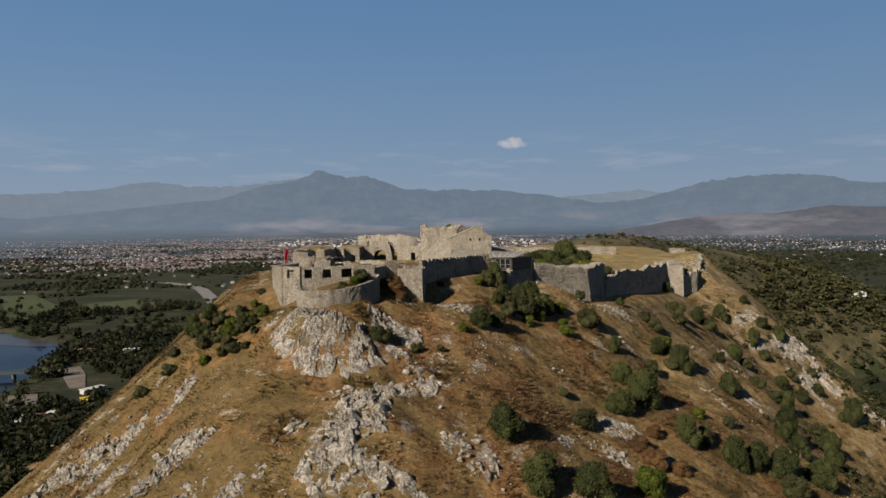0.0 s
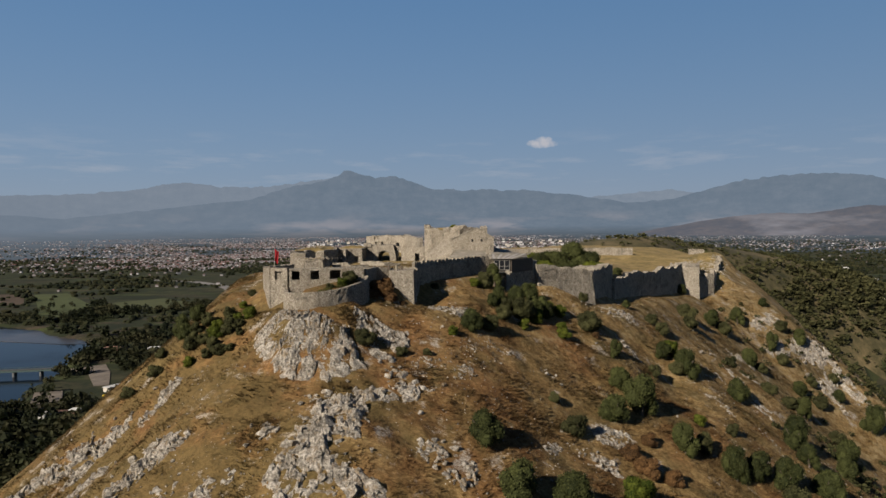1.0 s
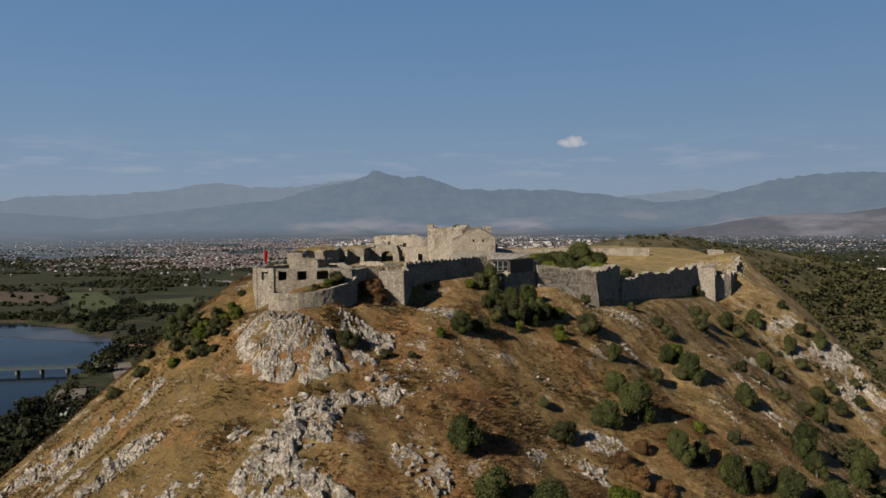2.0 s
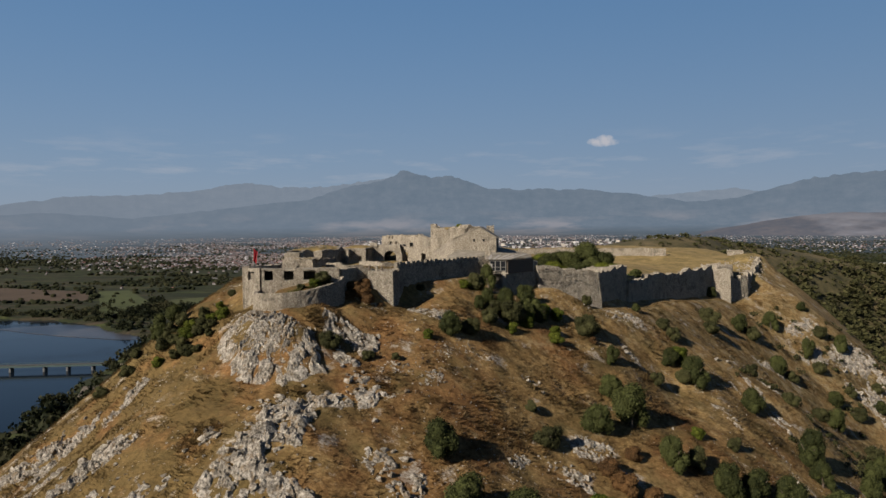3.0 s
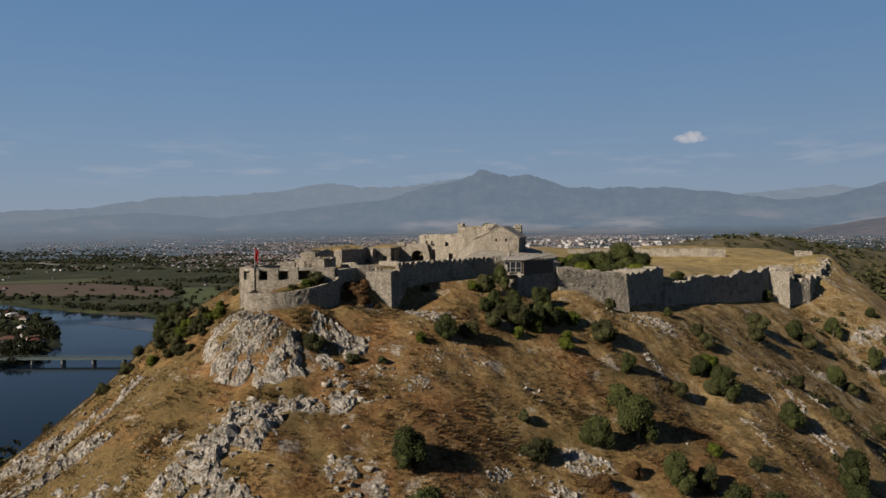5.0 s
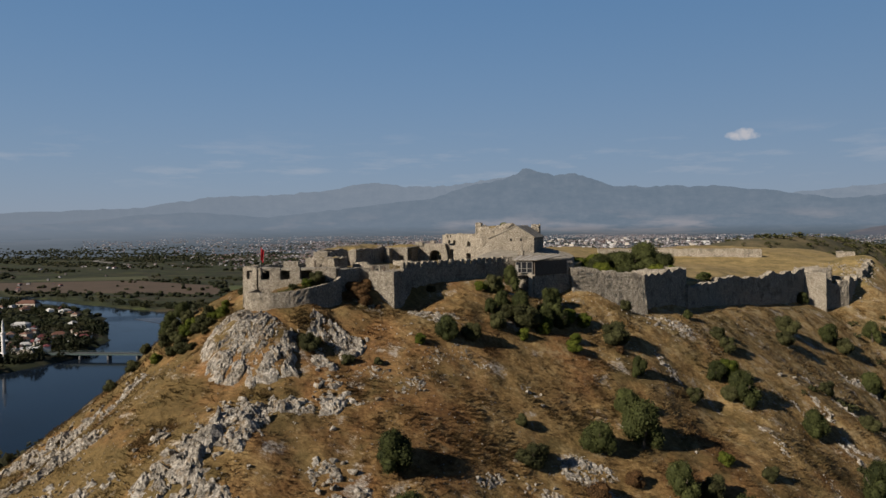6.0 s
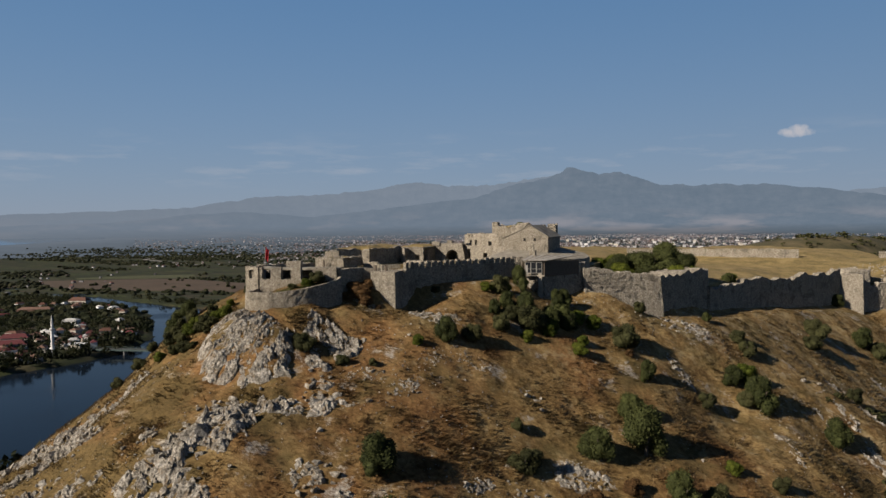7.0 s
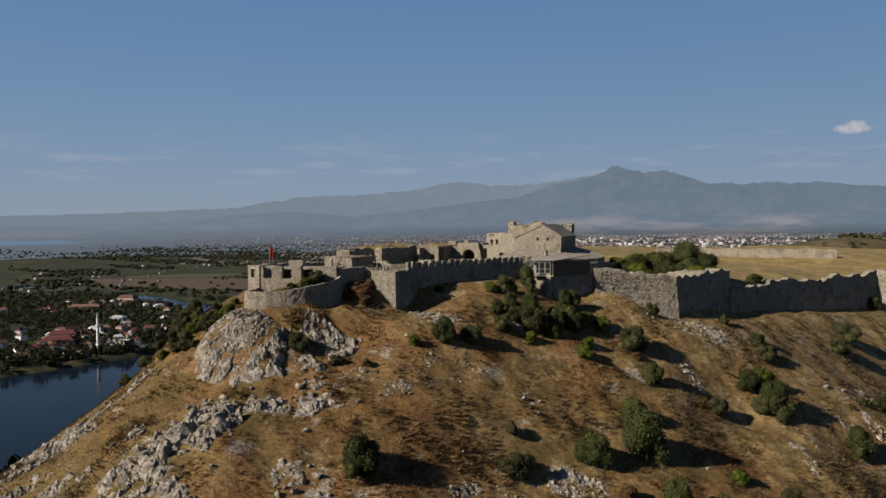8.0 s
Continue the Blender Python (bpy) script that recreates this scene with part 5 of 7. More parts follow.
EAST = [(33.6, 140, 7, 3, 20, 1.3, 1.1), (31.5, 130.5, 4.6, 2.3, -6, 1.5, 1.1), (22, 127, 5.9, 1.8, 55, 0.9, 1), (128, 299.5, 12.1, 3.2, 43, 1.8, 1.7), (150, 303, 16.5, 4.1, 48, 2.4, 1.9),
         (160.2, 298.2, 9.9, 3.9, -67, 3, 1.9), (101.6, 253.5, 7, 2.5, 28, 2, 1.8), (170.4, 286.8, 9.4, 3.9, -40, 3, 1.9), (48.2, 203.4, 6.6, 3.7, 30, 1.5, 1.4), (85, 205, 7.7, 1.8, -55, 1.6, 1.5),
         (70, 178, 5.5, 1.4, -60, 1, 1.2), (83, 222, 5, 1.6, -45, 1.4, 1.3), (89, 217, 5.5, 1.5, -50, 1.3, 1.3), (129, 289, 9, 3.6, 43, 2.2, 1.8), (140, 296, 9, 3.4, 50, 2.4, 1.9), (143, 280, 10, 3.2, -50, 2.2, 1.8),
         (87, 196.4, 5, 1.2, -45, 1.2, 1.2), (48.5, 186, 4.6, 2.2, -40, 0.8, 0.9), (78.5, 200, 5, 1.0, -60, 1.0, 1.1), (24, 152, 2.4, 1.2, 20, 0.6, 0.8), (150, 290, 9, 3.4, 60, 2.4, 1.9)]
SCREE = [(9.7, 148.8, 7.5, 2.2, 57, 0.45, 0.7), (-0.6, 135.0, 4.4, 2.0, 51, 0.5, 0.7), (6.7, 136.2, 3.6, 1.8, 57, 0.7, 0.9), (3.1, 156.4, 6.0, 2.2, 15, 1.1, 1.2), (80.0, 168.0, 9.3, 1.3, -80, 0.4, 0.8), (14, 150, 3, 1.6, 30, 0.6, 0.9)]
n_rock = 100
crag_face(CRAG_RING, (-21.5, 142), 0.72, 0.58, 310, "pale limestone crag below the bastion, split by upright fissures")
crag_face(CLIFF_RING, (-16, 146), 0.72, 0.72, 340, "grey broken rock face above a grassy gully")
for rows_, text, loose_ in ((RIDGE, "grey jagged limestone ridge breaking through dry grass", 2.2),
                    (WEST, "band of pale limestone running down the steep flank", 4.5), (EAST, "weathered limestone ledge among bushes", 3.0), (SCREE, "patch of grey scree and bare gravel", 6.0)):
    for x, y, a, b, turn, high, cell in rows_:
        outcrop(x, y, a, b, turn, high, cell, n_rock, text, 0.24 if y < 140 else (0.33 if y < 200 else 0.5), loose_)
        n_rock += 7


def boulder_mesh(seed, flat_=0.75):
    rng_ = random.Random(seed)
    bm = bmesh.new()
    for _ in range(16):
        v = Vector((rng_.gauss(0, 1), rng_.gauss(0, 1), rng_.gauss(0, 1))).normalized() * rng_.uniform(0.75, 1.1)
        bm.verts.new((v.x, v.y * 0.8, v.z * flat_))
    hull = bmesh.ops.convex_hull(bm, input=bm.verts)
    bmesh.ops.delete(bm, geom=[g for g in hull["geom_interior"] if isinstance(g, bmesh.types.BMVert)], context="VERTS")
    bmesh.ops.bevel(bm, geom=bm.edges[:], offset=0.06, segments=1, affect="EDGES")
    me = bpy.data.meshes.new("boulder")
    bm.to_mesh(me)
    bm.free()
    me.materials.append(LIME)
    return me


STONES = [boulder_mesh(400 + i, 0.6 + 0.08 * (i % 4)) for i in range(9)]
rng = random.Random(12)
for rows_, number in ((RIDGE, 70), (WEST, 80), (EAST, 45)):
    for _ in range(number):
        x, y, a, b, turn, high, cell = rng.choice(rows_)
        u, v = rng.gauss(0, a * 0.75), rng.gauss(0, b * 1.0)
        c, s = math.cos(radians(turn)), math.sin(radians(turn))
        px, py = x + u * c - v * s, y + u * s + v * c
        r = rng.uniform(0.22, 0.75) * (1.5 if rng.random() < 0.12 else 1.0)
        ob = new("boulder", rng.choice(STONES))
        ob.matrix_world = pose(px, py, gz(px, py) + r * 0.22, rng.uniform(-25, 25), rng.uniform(-25, 25), rng.uniform(0, 360)) @ Matrix.Diagonal((r, r, r, 1))
        tagged(ob, "loose angular limestone boulder on the dry slope", "boulder", "boulders on the slope")


def gather(name, shapes, at, scale, turn, tilt=None, seed=0):
    """Many small pieces in one mesh: shapes are (points, faces) of equal corner count, placed, scaled and turned."""
    rng_ = np.random.default_rng(seed)
    at, scale, turn = np.asarray(at, float), np.asarray(scale, float), np.asarray(turn, float)
    if scale.ndim == 1:
        scale = np.repeat(scale[:, None], 3, 1)
    which = rng_.integers(0, len(shapes), len(at))
    V, Fs, n0 = [], [], 0
    for k, (pv, pf) in enumerate(shapes):
        ids = np.nonzero(which == k)[0]
        if not len(ids):
            continue
        p = pv[None] * scale[ids][:, None, :]
        c, s = np.cos(turn[ids])[:, None], np.sin(turn[ids])[:, None]
        q = np.stack([p[..., 0] * c - p[..., 1] * s, p[..., 0] * s + p[..., 1] * c, p[..., 2]], -1) + at[ids][:, None, :]
        V.append(q.reshape(-1, 3))
        Fs.append((pf[None] + (np.arange(len(ids)) * len(pv))[:, None, None] + n0).reshape(-1, pf.shape[1]))
        n0 += len(ids) * len(pv)
    return fast_mesh(name, np.concatenate(V), np.concatenate(Fs))


def mesh_arrays(me):
    me.calc_loop_triangles()
    v = np.empty(len(me.vertices) * 3)
    me.vertices.foreach_get("co", v)
    f = np.empty(len(me.loop_triangles) * 3, np.int32)
    me.loop_triangles.foreach_get("vertices", f)
    return v.reshape(-1, 3), f.reshape(-1, 3)


nr = np.random.default_rng(5)
px, py = nr.uniform(-75, 120, 30000), nr.uniform(90, 250, 30000)
pick = (fbm(px, py, 18, 4, 77) + nr.uniform(-0.5, 0.5, 30000) > 0.33) & (hill(px, py) > 40)
px, py = px[pick], py[pick]
sz = nr.uniform(0.07, 0.24, len(px)) * np.where(nr.random(len(px)) < 0.06, 1.8, 1)
loose = new("loose_stones", gather("loose_stones", CHUNKS[:5], np.stack([px, py, ground_z(px, py) + sz * 0.1], 1), sz, nr.uniform(0, 6.28, len(px)), seed=2))
loose.data.materials.append(LIME)
tagged(loose, "scattered small pale stones in the dry grass", "stones", kind="stuff")


# dry grass in tufts
def tuft(seed, blades=6):
    r_ = np.random.default_rng(seed)
    v, f = [], []
    for i in range(blades + 1):
        t, lean, h = r_.uniform(0, 6.28), r_.uniform(0.7, 1.7), r_.uniform(0.5, 1.0)
        d = np.array([math.cos(t), math.sin(t), 0])
        w = np.array([-d[1], d[0], 0]) * 0.13
        o = d * 0.12
        n = len(v)
        v += [o - w, o + w, o + d * lean * 0.6 + (0, 0, h), ]
        f.append((n, n + 1, n + 2))
    return np.array(v), np.array(f)


N = 420000
px, py = nr.uniform(-82, 165, N), 86 + 230 * nr.random(N) ** 1.7
keep = (nr.random(N) < np.clip(0.75 + fbm(px, py, 9, 4, 90) * 0.7, 0.2, 1)) & (hill(px, py) > 30) & ~inside(px, py, HILLTOP)
for x, y, a, b, turn, high, cell in RIDGE + WEST + EAST + SCREE:
    c, s = math.cos(radians(turn)), math.sin(radians(turn))
    u, v = (px - x) * c + (py - y) * s, -(px - x) * s + (py - y) * c
    keep &= ((u / a) ** 2 + (v / b) ** 2 > 0.9) | (nr.random(N) < 0.25)
keep &= ~inside(px, py, CRAG_RING) | (nr.random(N) < 0.35)
px, py = px[keep], py[keep]
sz = nr.uniform(0.18, 0.42, len(px)) * (1 + np.clip(fbm(px, py, 5, 4, 91) * 1.0, -0.4, 0.7))
straw = new("dry_grass_tufts", gather("dry_grass_tufts", [tuft(i, 4) for i in range(8)], np.stack([px, py, ground_z(px, py) - 0.04], 1), np.stack([sz * 1.7, sz * 1.7, sz * 0.8], 1), nr.uniform(0, 6.28, len(px)), seed=3))
straw.data.materials.append(STRAW)
tagged(straw, "tufts of long golden dry grass over the slope", "grass", kind="stuff")

rubble = new("rubble", gather("rubble", CHUNKS[:6], RUBBLE_POINTS, nr.uniform(0.12, 0.42, len(RUBBLE_POINTS)) * np.where(np.arange(len(RUBBLE_POINTS)) < 550, 1.0, np.where(np.arange(len(RUBBLE_POINTS)) < 1110, 0.62, 1.7)), nr.uniform(0, 6.28, len(RUBBLE_POINTS)), seed=12))
rubble.data.materials.append(STONE)
tagged(rubble, "fallen stones scattered about the ruined courts", "rubble", kind="stuff")
tx, ty = nr.uniform(-42, 22, 9000), nr.uniform(150, 240, 9000)
ok = (fbm(tx, ty, 7, 3, 95) > 0.0) & inside(tx, ty, [(-24, 178), (-12, 166), (1, 180), (10, 194), (0, 214), (-14, 230), (-30, 220), (-33, 200), (-28, 188)])
tx, ty = tx[ok], ty[ok]
yard_grass = new("courtyard_grass", gather("courtyard_grass", [tuft(20 + i) for i in range(5)], np.stack([tx, ty, np.full(len(tx), 113.65)], 1), nr.uniform(0.25, 0.6, len(tx)), nr.uniform(0, 6.28, len(tx)), seed=13))
yard_grass.data.materials.append(STRAW)
tagged(yard_grass, "dry grass growing in the courtyard", "grass", kind="stuff")
# green weeds on the earth behind the rounded rampart, thicker towards its high end
tx, ty = nr.uniform(-29, -14.5, 5200), nr.uniform(138.6, 151, 5200)
ok = inside(tx, ty, [(-28.6, 144.6), (-28, 141.6), (-26.4, 139.4), (-22.8, 139.4), (-19.6, 142.2), (-17, 145.6), (-15.4, 149.8), (-21, 147.4), (-26, 145.8)]) & (fbm(tx, ty, 3, 3, 97) > -0.12)
tx, ty = tx[ok], ty[ok]
weeds = new("rampart_weeds", gather("rampart_weeds", [tuft(40 + i) for i in range(5)], np.stack([tx, ty, np.interp(tx, [-28, -24, -19, -15], [109.9, 111.6, 112.9, 113.6])], 1), nr.uniform(0.3, 0.75, len(tx)), nr.uniform(0, 6.28, len(tx)), seed=14))
weeds.data.materials.append(WEED)
tagged(weeds, "green and straw-coloured weeds along the rampart walk", "weeds", kind="stuff")

# ---- bushes and trees ----
def crown_mesh(name, rx, ry, rz, count, leaf, seed, lobes=15):
    """A dense shrub's crown: overlapping rounded lobes, closed inside and clad in small leaves that stand off them."""
    rng = np.random.default_rng(seed)
    t = rng.uniform(0, 6.28, lobes)
    far_ = rng.uniform(0.15, 0.62, lobes)
    centre = np.stack([np.cos(t) * far_ * rx, np.sin(t) * far_ * ry, rz * rng.uniform(0.42, 1.42, lobes) * (1.08 - 0.35 * far_)], 1)
    size = rng.uniform(0.30, 0.46, lobes)
    pick = rng.choice(lobes, count, p=size ** 2 / np.sum(size ** 2))
    d = rng.normal(0, 1, (count, 3))
    d /= np.linalg.norm(d, axis=1)[:, None]
    rad = rng.uniform(0.84, 1.08, count) + np.where(rng.random(count) < 0.10, rng.uniform(0.05, 0.28, count), 0)
    p = centre[pick] + d * (size[pick] * rad)[:, None] * (rx, ry, rz)
    p[:, 2] = np.maximum(p[:, 2], 0.04)
    u = np.cross(d + rng.normal(0, 0.6, (count, 3)), rng.normal(0, 1, (count, 3)))
    u /= np.linalg.norm(u, axis=1)[:, None]
    v = np.cross(d + rng.normal(0, 0.7, (count, 3)), u)
    v /= np.linalg.norm(v, axis=1)[:, None] + 1e-6
    s = (leaf * rng.uniform(0.6, 1.35, count))[:, None]
    blades = np.stack([p - u * s, p + u * s * 0.9 + v * s * 0.35, p + v * s * 1.3 - u * s * 0.2], 1).reshape(-1, 3)
    bm = bmesh.new()
    bmesh.ops.create_icosphere(bm, subdivisions=2, radius=1)
    ball = np.array([tuple(q.co) for q in bm.verts])
    tri = np.array([[q.index for q in f.verts] for f in bm.faces])
    bm.free()
    V, T = [blades], [np.arange(count * 3).reshape(-1, 3)]
    n0 = count * 3
    for c, r in zip(centre, size):
        V.append(np.maximum(c + ball * (rx, ry, rz) * r * 0.86 * rng.uniform(0.92, 1.08, (len(ball), 1)), (-9, -9, 0.02)))
        T.append(tri + n0)
        n0 += len(ball)
    return fast_mesh(name, np.concatenate(V), np.concatenate(T))


def stems_mesh(name, height, spread_, seed, n=5):
    """A short tapered trunk that forks into limbs."""
    rng = random.Random(seed)
    bm = bmesh.new()

    def limb(a, b, r0, r1):
        way = (b - a).normalized()
        m = Matrix.Translation((a + b) / 2) @ way.to_track_quat("Z", "Y").to_matrix().to_4x4()
        bmesh.ops.create_cone(bm, segments=6, radius1=r0, radius2=r1, depth=(b - a).length, matrix=m, cap_ends=True)

    fork = Vector((0, 0, height * 0.3))
    limb(Vector((0, 0, -0.6)), fork, 0.07 * height, 0.05 * height)
    for i in range(n):
        t = i * 2 * math.pi / n + rng.uniform(-0.4, 0.4)
        end = Vector((math.cos(t) * spread_ * 0.6, math.sin(t) * spread_ * 0.6, height * rng.uniform(0.7, 1.0)))
        limb(fork, end, 0.04 * height, 0.012 * height)
    return bm


def bush_kind(name, leafmat, seed, label, category, rz=1.15, count=7000, leaf=0.052):
    """A bush one metre in half width; its copies are scaled."""
    ob = thing(name, label, category, (0, 0, -60))
    st = part("trunk", stems_mesh("trunk", rz * 1.3, 1.0, seed), BARK)
    cr = part("crown", crown_mesh("crown", 1.08, 0.88, rz, count, leaf, seed), leafmat)
    for o in (st, cr):
        o.parent = ob
    return ob


KINDS = [bush_kind("bush", BUSH_LEAF, 5 + i, "dense dark green bush on the dry slope", "bush", 1.05 + 0.12 * i) for i in range(3)]
KINDS += [bush_kind("bush", DUSTY_LEAF, 30 + i, "grey-green dusty bush among dry grass", "bush", 1.0) for i in range(2)]
KINDS += [bush_kind("bush", FRESH_LEAF, 50 + i, "bright yellow-green bush on the slope", "bush", 0.95) for i in range(2)]
KINDS += [bush_kind("bush", BROWN_LEAF, 70 + i, "withered brown shrub on the slope", "bush", 0.85) for i in range(2)]


def plant(kind, x, y, r, turn, tall=1.0, sink=0.15, group=""):
    src = KINDS[kind]
    ob = copy_thing(src, pose(x, y, gz(x, y) - sink, 0, 0, turn))
    ob.scale = (r, r, r * tall)
    if group:
        tagged(ob, group=group)
    return ob


# x, y, half width, kind
SLOPE_BUSHES = [(9.9, 117.5, 3.1, 0), (27.0, 135.7, 2.6, 3), (36.7, 146.6, 2.8, 0), (43.9, 153.8, 3.6, 1), (40.6, 161.0, 2.4, 0), (64.5, 190.7, 3.8, 2), (61.2, 190.0, 2.3, 3),
                (53.9, 181.8, 2.3, 4), (42.4, 174.4, 2.0, 1), (61.5, 196.8, 3.2, 5), (29.4, 170.3, 2.2, 6), (37.5, 181.6, 3.9, 3), (62.6, 207.8, 3.3, 4), (79.3, 195.8, 3.5, 0),
                (60.7, 145.4, 2.8, 2), (66.5, 149.1, 3.0, 0), (72.9, 151.0, 3.1, 1), (50.5, 145.0, 2.6, 2), (55.2, 149.9, 2.4, 4), (42.8, 143.1, 2.0, 7), (37.8, 136.4, 2.4, 7)]
LOW_BUSHES = [(40.1, 133.9, 2.6, 8), (44.8, 133.2, 2.3, 7), (35.4, 120.4, 3.0, 5), (15.1, 108.5, 3.4, 0), (23.6, 109.8, 3.0, 1), (85.3, 158.3, 3.2, 0), (72.1, 144.3, 3.1, 3),
              (94.1, 211.3, 3.0, 3), (88.2, 181.5, 4.0, 2), (86.9, 171.2, 2.9, 1), (86.8, 221.7, 3.0, 3), (66, 163, 1.6, 4), (24, 142, 1.2, 4),
              (58.2, 160.9, 1.5, 5)]
FLANK_BUSHES = [(104.9, 254.7, 4.0, 0), (125.6, 285.6, 3.8, 1), (143.3, 300.5, 4.0, 2), (113.2, 241.9, 3.3, 4), (127.3, 265.4, 3.6, 0), (137.2, 276.8, 3.5, 4), (118.6, 242.7, 4.0, 1),
                (131.4, 246.3, 4.2, 3), (135.3, 266.8, 3.9, 3), (128.0, 232.9, 5.0, 0), (155.1, 268.4, 5.6, 2), (127.6, 279.8, 3.5, 3), (110.2, 257.4, 3.2, 4), (112, 205, 3.6, 2),
                (120, 215, 4, 3), (104, 188, 3.5, 0)]
WALL_BUSHES = [(19.8, 169.4, 3.7, 3), (15.4, 168.4, 2.3, 3), (23.1, 171.3, 2.5, 5), (10.8, 176.8, 2.9, 3), (7.8, 151.6, 2.2, 0), (11.5, 155.4, 2.1, 3), (96.6, 268.1, 4.4, 0),
               (114.3, 291.3, 3.8, 1), (101.0, 268.1, 4.0, 3), (60.1, 211.6, 2.7, 3), (-11.9, 134.0, 1.9, 3), (-5.2, 135.2, 1.2, 4), (30.1, 183.6, 2.3, 5)]
WEST_TREES = [(-48.2, 141.6, 1.9, 3), (-43.2, 140.7, 1.7, 6), (-40.1, 142.5, 1.5, 3), (-37.2, 145.0, 1.4, 5), (-40.9, 136.6, 1.5, 3), 
              (4.0, 146.7, 1.2, 5), (-0.7, 137.8, 0.9, 4), (13.7, 184.0, 2.6, 1), (23, 186, 2.4, 0), (26.5, 180.5, 2.4, 5)]
GAP_BUSHES = [(53.1, 212.6, 1.7, 0), (79.7, 238.0, 3.6, 3), (82.0, 249.8, 4.3, 3), (93.9, 298.4, 3.1, 0), (58.7, 193.6, 2.5, 1), (19.9, 165.8, 1.7, 6), (15.2, 163.5, 2.0, 3),
              (38.4, 199.0, 2.0, 3), (38.4, 178.6, 1.3, 7), (132.1, 310.7, 2.4, 0), (135.1, 300.5, 4.1, 3)]
LAST_BUSHES = [(154.0, 294.3, 3.1, 3), (148.5, 279.5, 3.0, 0), (25.0, 177.0, 2.4, 0), (12.6, 167.1, 1.8, 0), (-46.5, 136.5, 1.4, 6), (-54.5, 139.5, 1.5, 4), (-43.3, 136.8, 1.1, 3),
               (-60, 139, 1.4, 4)]
THICKET = [(18.6, 171.0, 3.4, 1), (22.5, 173.5, 3.0, 0), (14.6, 170.6, 2.5, 2), (11.6, 177.0, 2.8, 6), (26.2, 176.2, 2.6, 0), (23.0, 179.5, 2.6, 2), (27.2, 182.5, 2.4, 6), (8.6, 174.0, 2.0, 6), (29.5, 174.2, 1.9, 5), (22.0, 184.0, 2.4, 1)]
HEDGE = [(-50.5, 144.8, 1.7, 0), (-47.8, 142.6, 1.5, 4), (-45.2, 140.6, 1.3, 3), (-42.7, 138.6, 1.3, 4), (-38.6, 136.6, 1.0, 3), (-49.0, 148.2, 1.8, 1), (-46.2, 145.8, 1.6, 3), (-43.4, 143.4, 1.4, 5), (-40.8, 141.0, 1.2, 4),
         (-42.4, 147.4, 1.4, 3), (-39.9, 145.2, 1.2, 5), (-40.4, 150.6, 0.9, 5), (-40.4, 156.5, 0.9, 3), (-53.2, 148.8, 1.8, 1), (-55.5, 144.0, 1.4, 4),
         (-38.4, 142.6, 1.0, 3), (-37.6, 139.6, 0.9, 4), (-41.0, 144.6, 1.2, 4), (-44.0, 141.8, 1.2, 3), (-48.4, 145.2, 1.4, 4)]
rng = random.Random(7)
for rows_ in (SLOPE_BUSHES, LOW_BUSHES, FLANK_BUSHES, WALL_BUSHES, WEST_TREES, GAP_BUSHES, LAST_BUSHES, THICKET, HEDGE):
    for x, y, r, k in rows_:
        plant(k, x, y, r * (1.12 if x < -30 else (0.8 if rows_ is THICKET else (1.12 if y < 165 else (0.95 if y < 200 else 0.82)))), rng.uniform(0, 360), (1.15, 1.0, 0.9)[k // 3] * rng.uniform(0.9, 1.08), 0.2 * r, "bushes on the slope")


def set_bush(kind, x, y, z, r, tall, label, group):
    ob = copy_thing(KINDS[kind], pose(x, y, z, 0, 0, rng.uniform(0, 360)))
    ob.scale = (r, r, r * tall)
    return tagged(ob, label, "bush", group)


# grown against and behind the walls
for x, y, z, r, k in ((27, 243, 109.4, 5.0, 6), (33, 241, 109.4, 5.4, 0), (41, 242, 109.8, 6.2, 1), (23, 238, 109.8, 4.0, 6), (46.5, 240, 109.4, 4.4, 2), (38, 228, 108.4, 4.0, 0), (45, 230, 108.8, 3.6, 6), (31, 226, 109.2, 3.8, 6),
                      (50, 237, 109.6, 2.8, 5), (37, 236, 108.8, 5.0, 2), (30, 234, 109.0, 4.6, 1), (43, 235, 109.0, 4.8, 0), (35, 246, 109.6, 5.2, 0), (59.5, 258, 105.6, 3.0, 6)):
    set_bush(k, x, y, z, r * 0.92, 0.8, "leafy green tree behind the curtain wall", "trees inside the castle")
MASONRY_BUSHES = [(-17.8, 146.0, 111.3, 2.0, 3), (-21, 144.2, 110.7, 1.2, 5), (-24, 141.5, 110.3, 1.0, 5), (-12.0, 154.8, 110.0, 2.8, 7), (-11.0, 152.8, 110.0, 2.7, 8), (-9.3, 152.0, 109.0, 2.2, 7), (-12.6, 153.6, 111.4, 2.0, 8), (-10.6, 155.4, 111.6, 2.0, 7), (-13.2, 151.6, 109.4, 2.0, 7)]
RAMPART_BUSHES = [(-20.5, 143.6, 112.3, 1.2, 3), (-22.6, 142.4, 111.3, 0.8, 5), (-24.6, 142.2, 110.9, 0.8, 3), (-18.2, 145.0, 112.9, 1.5, 5), (-26.2, 143.2, 110.4, 0.7, 4), (-16.9, 146.8, 113.5, 2.0, 3), (-10.6, 152.8, 107.8, 1.9, 8), (-13, 151.5, 108.2, 1.6, 7), (-7, 152.6, 107.4, 1.5, 7), (-27, 140.6, 110, 0.9, 4), (59, 255, 106.5, 2.4, 0), (-1, 168, 110, 1.4, 3), (2, 228, 123.4, 1.5, 6), (92, 300, 95.5, 2.2, 1)]
for x, y, z, r, k in MASONRY_BUSHES + RAMPART_BUSHES:
    set_bush(k, x, y, z, r, 0.8, "scrubby bush rooted in the old masonry", "bushes on the ruin")
for src in KINDS:
    for o in [*src.children_recursive, src]:
        bpy.data.objects.remove(o)

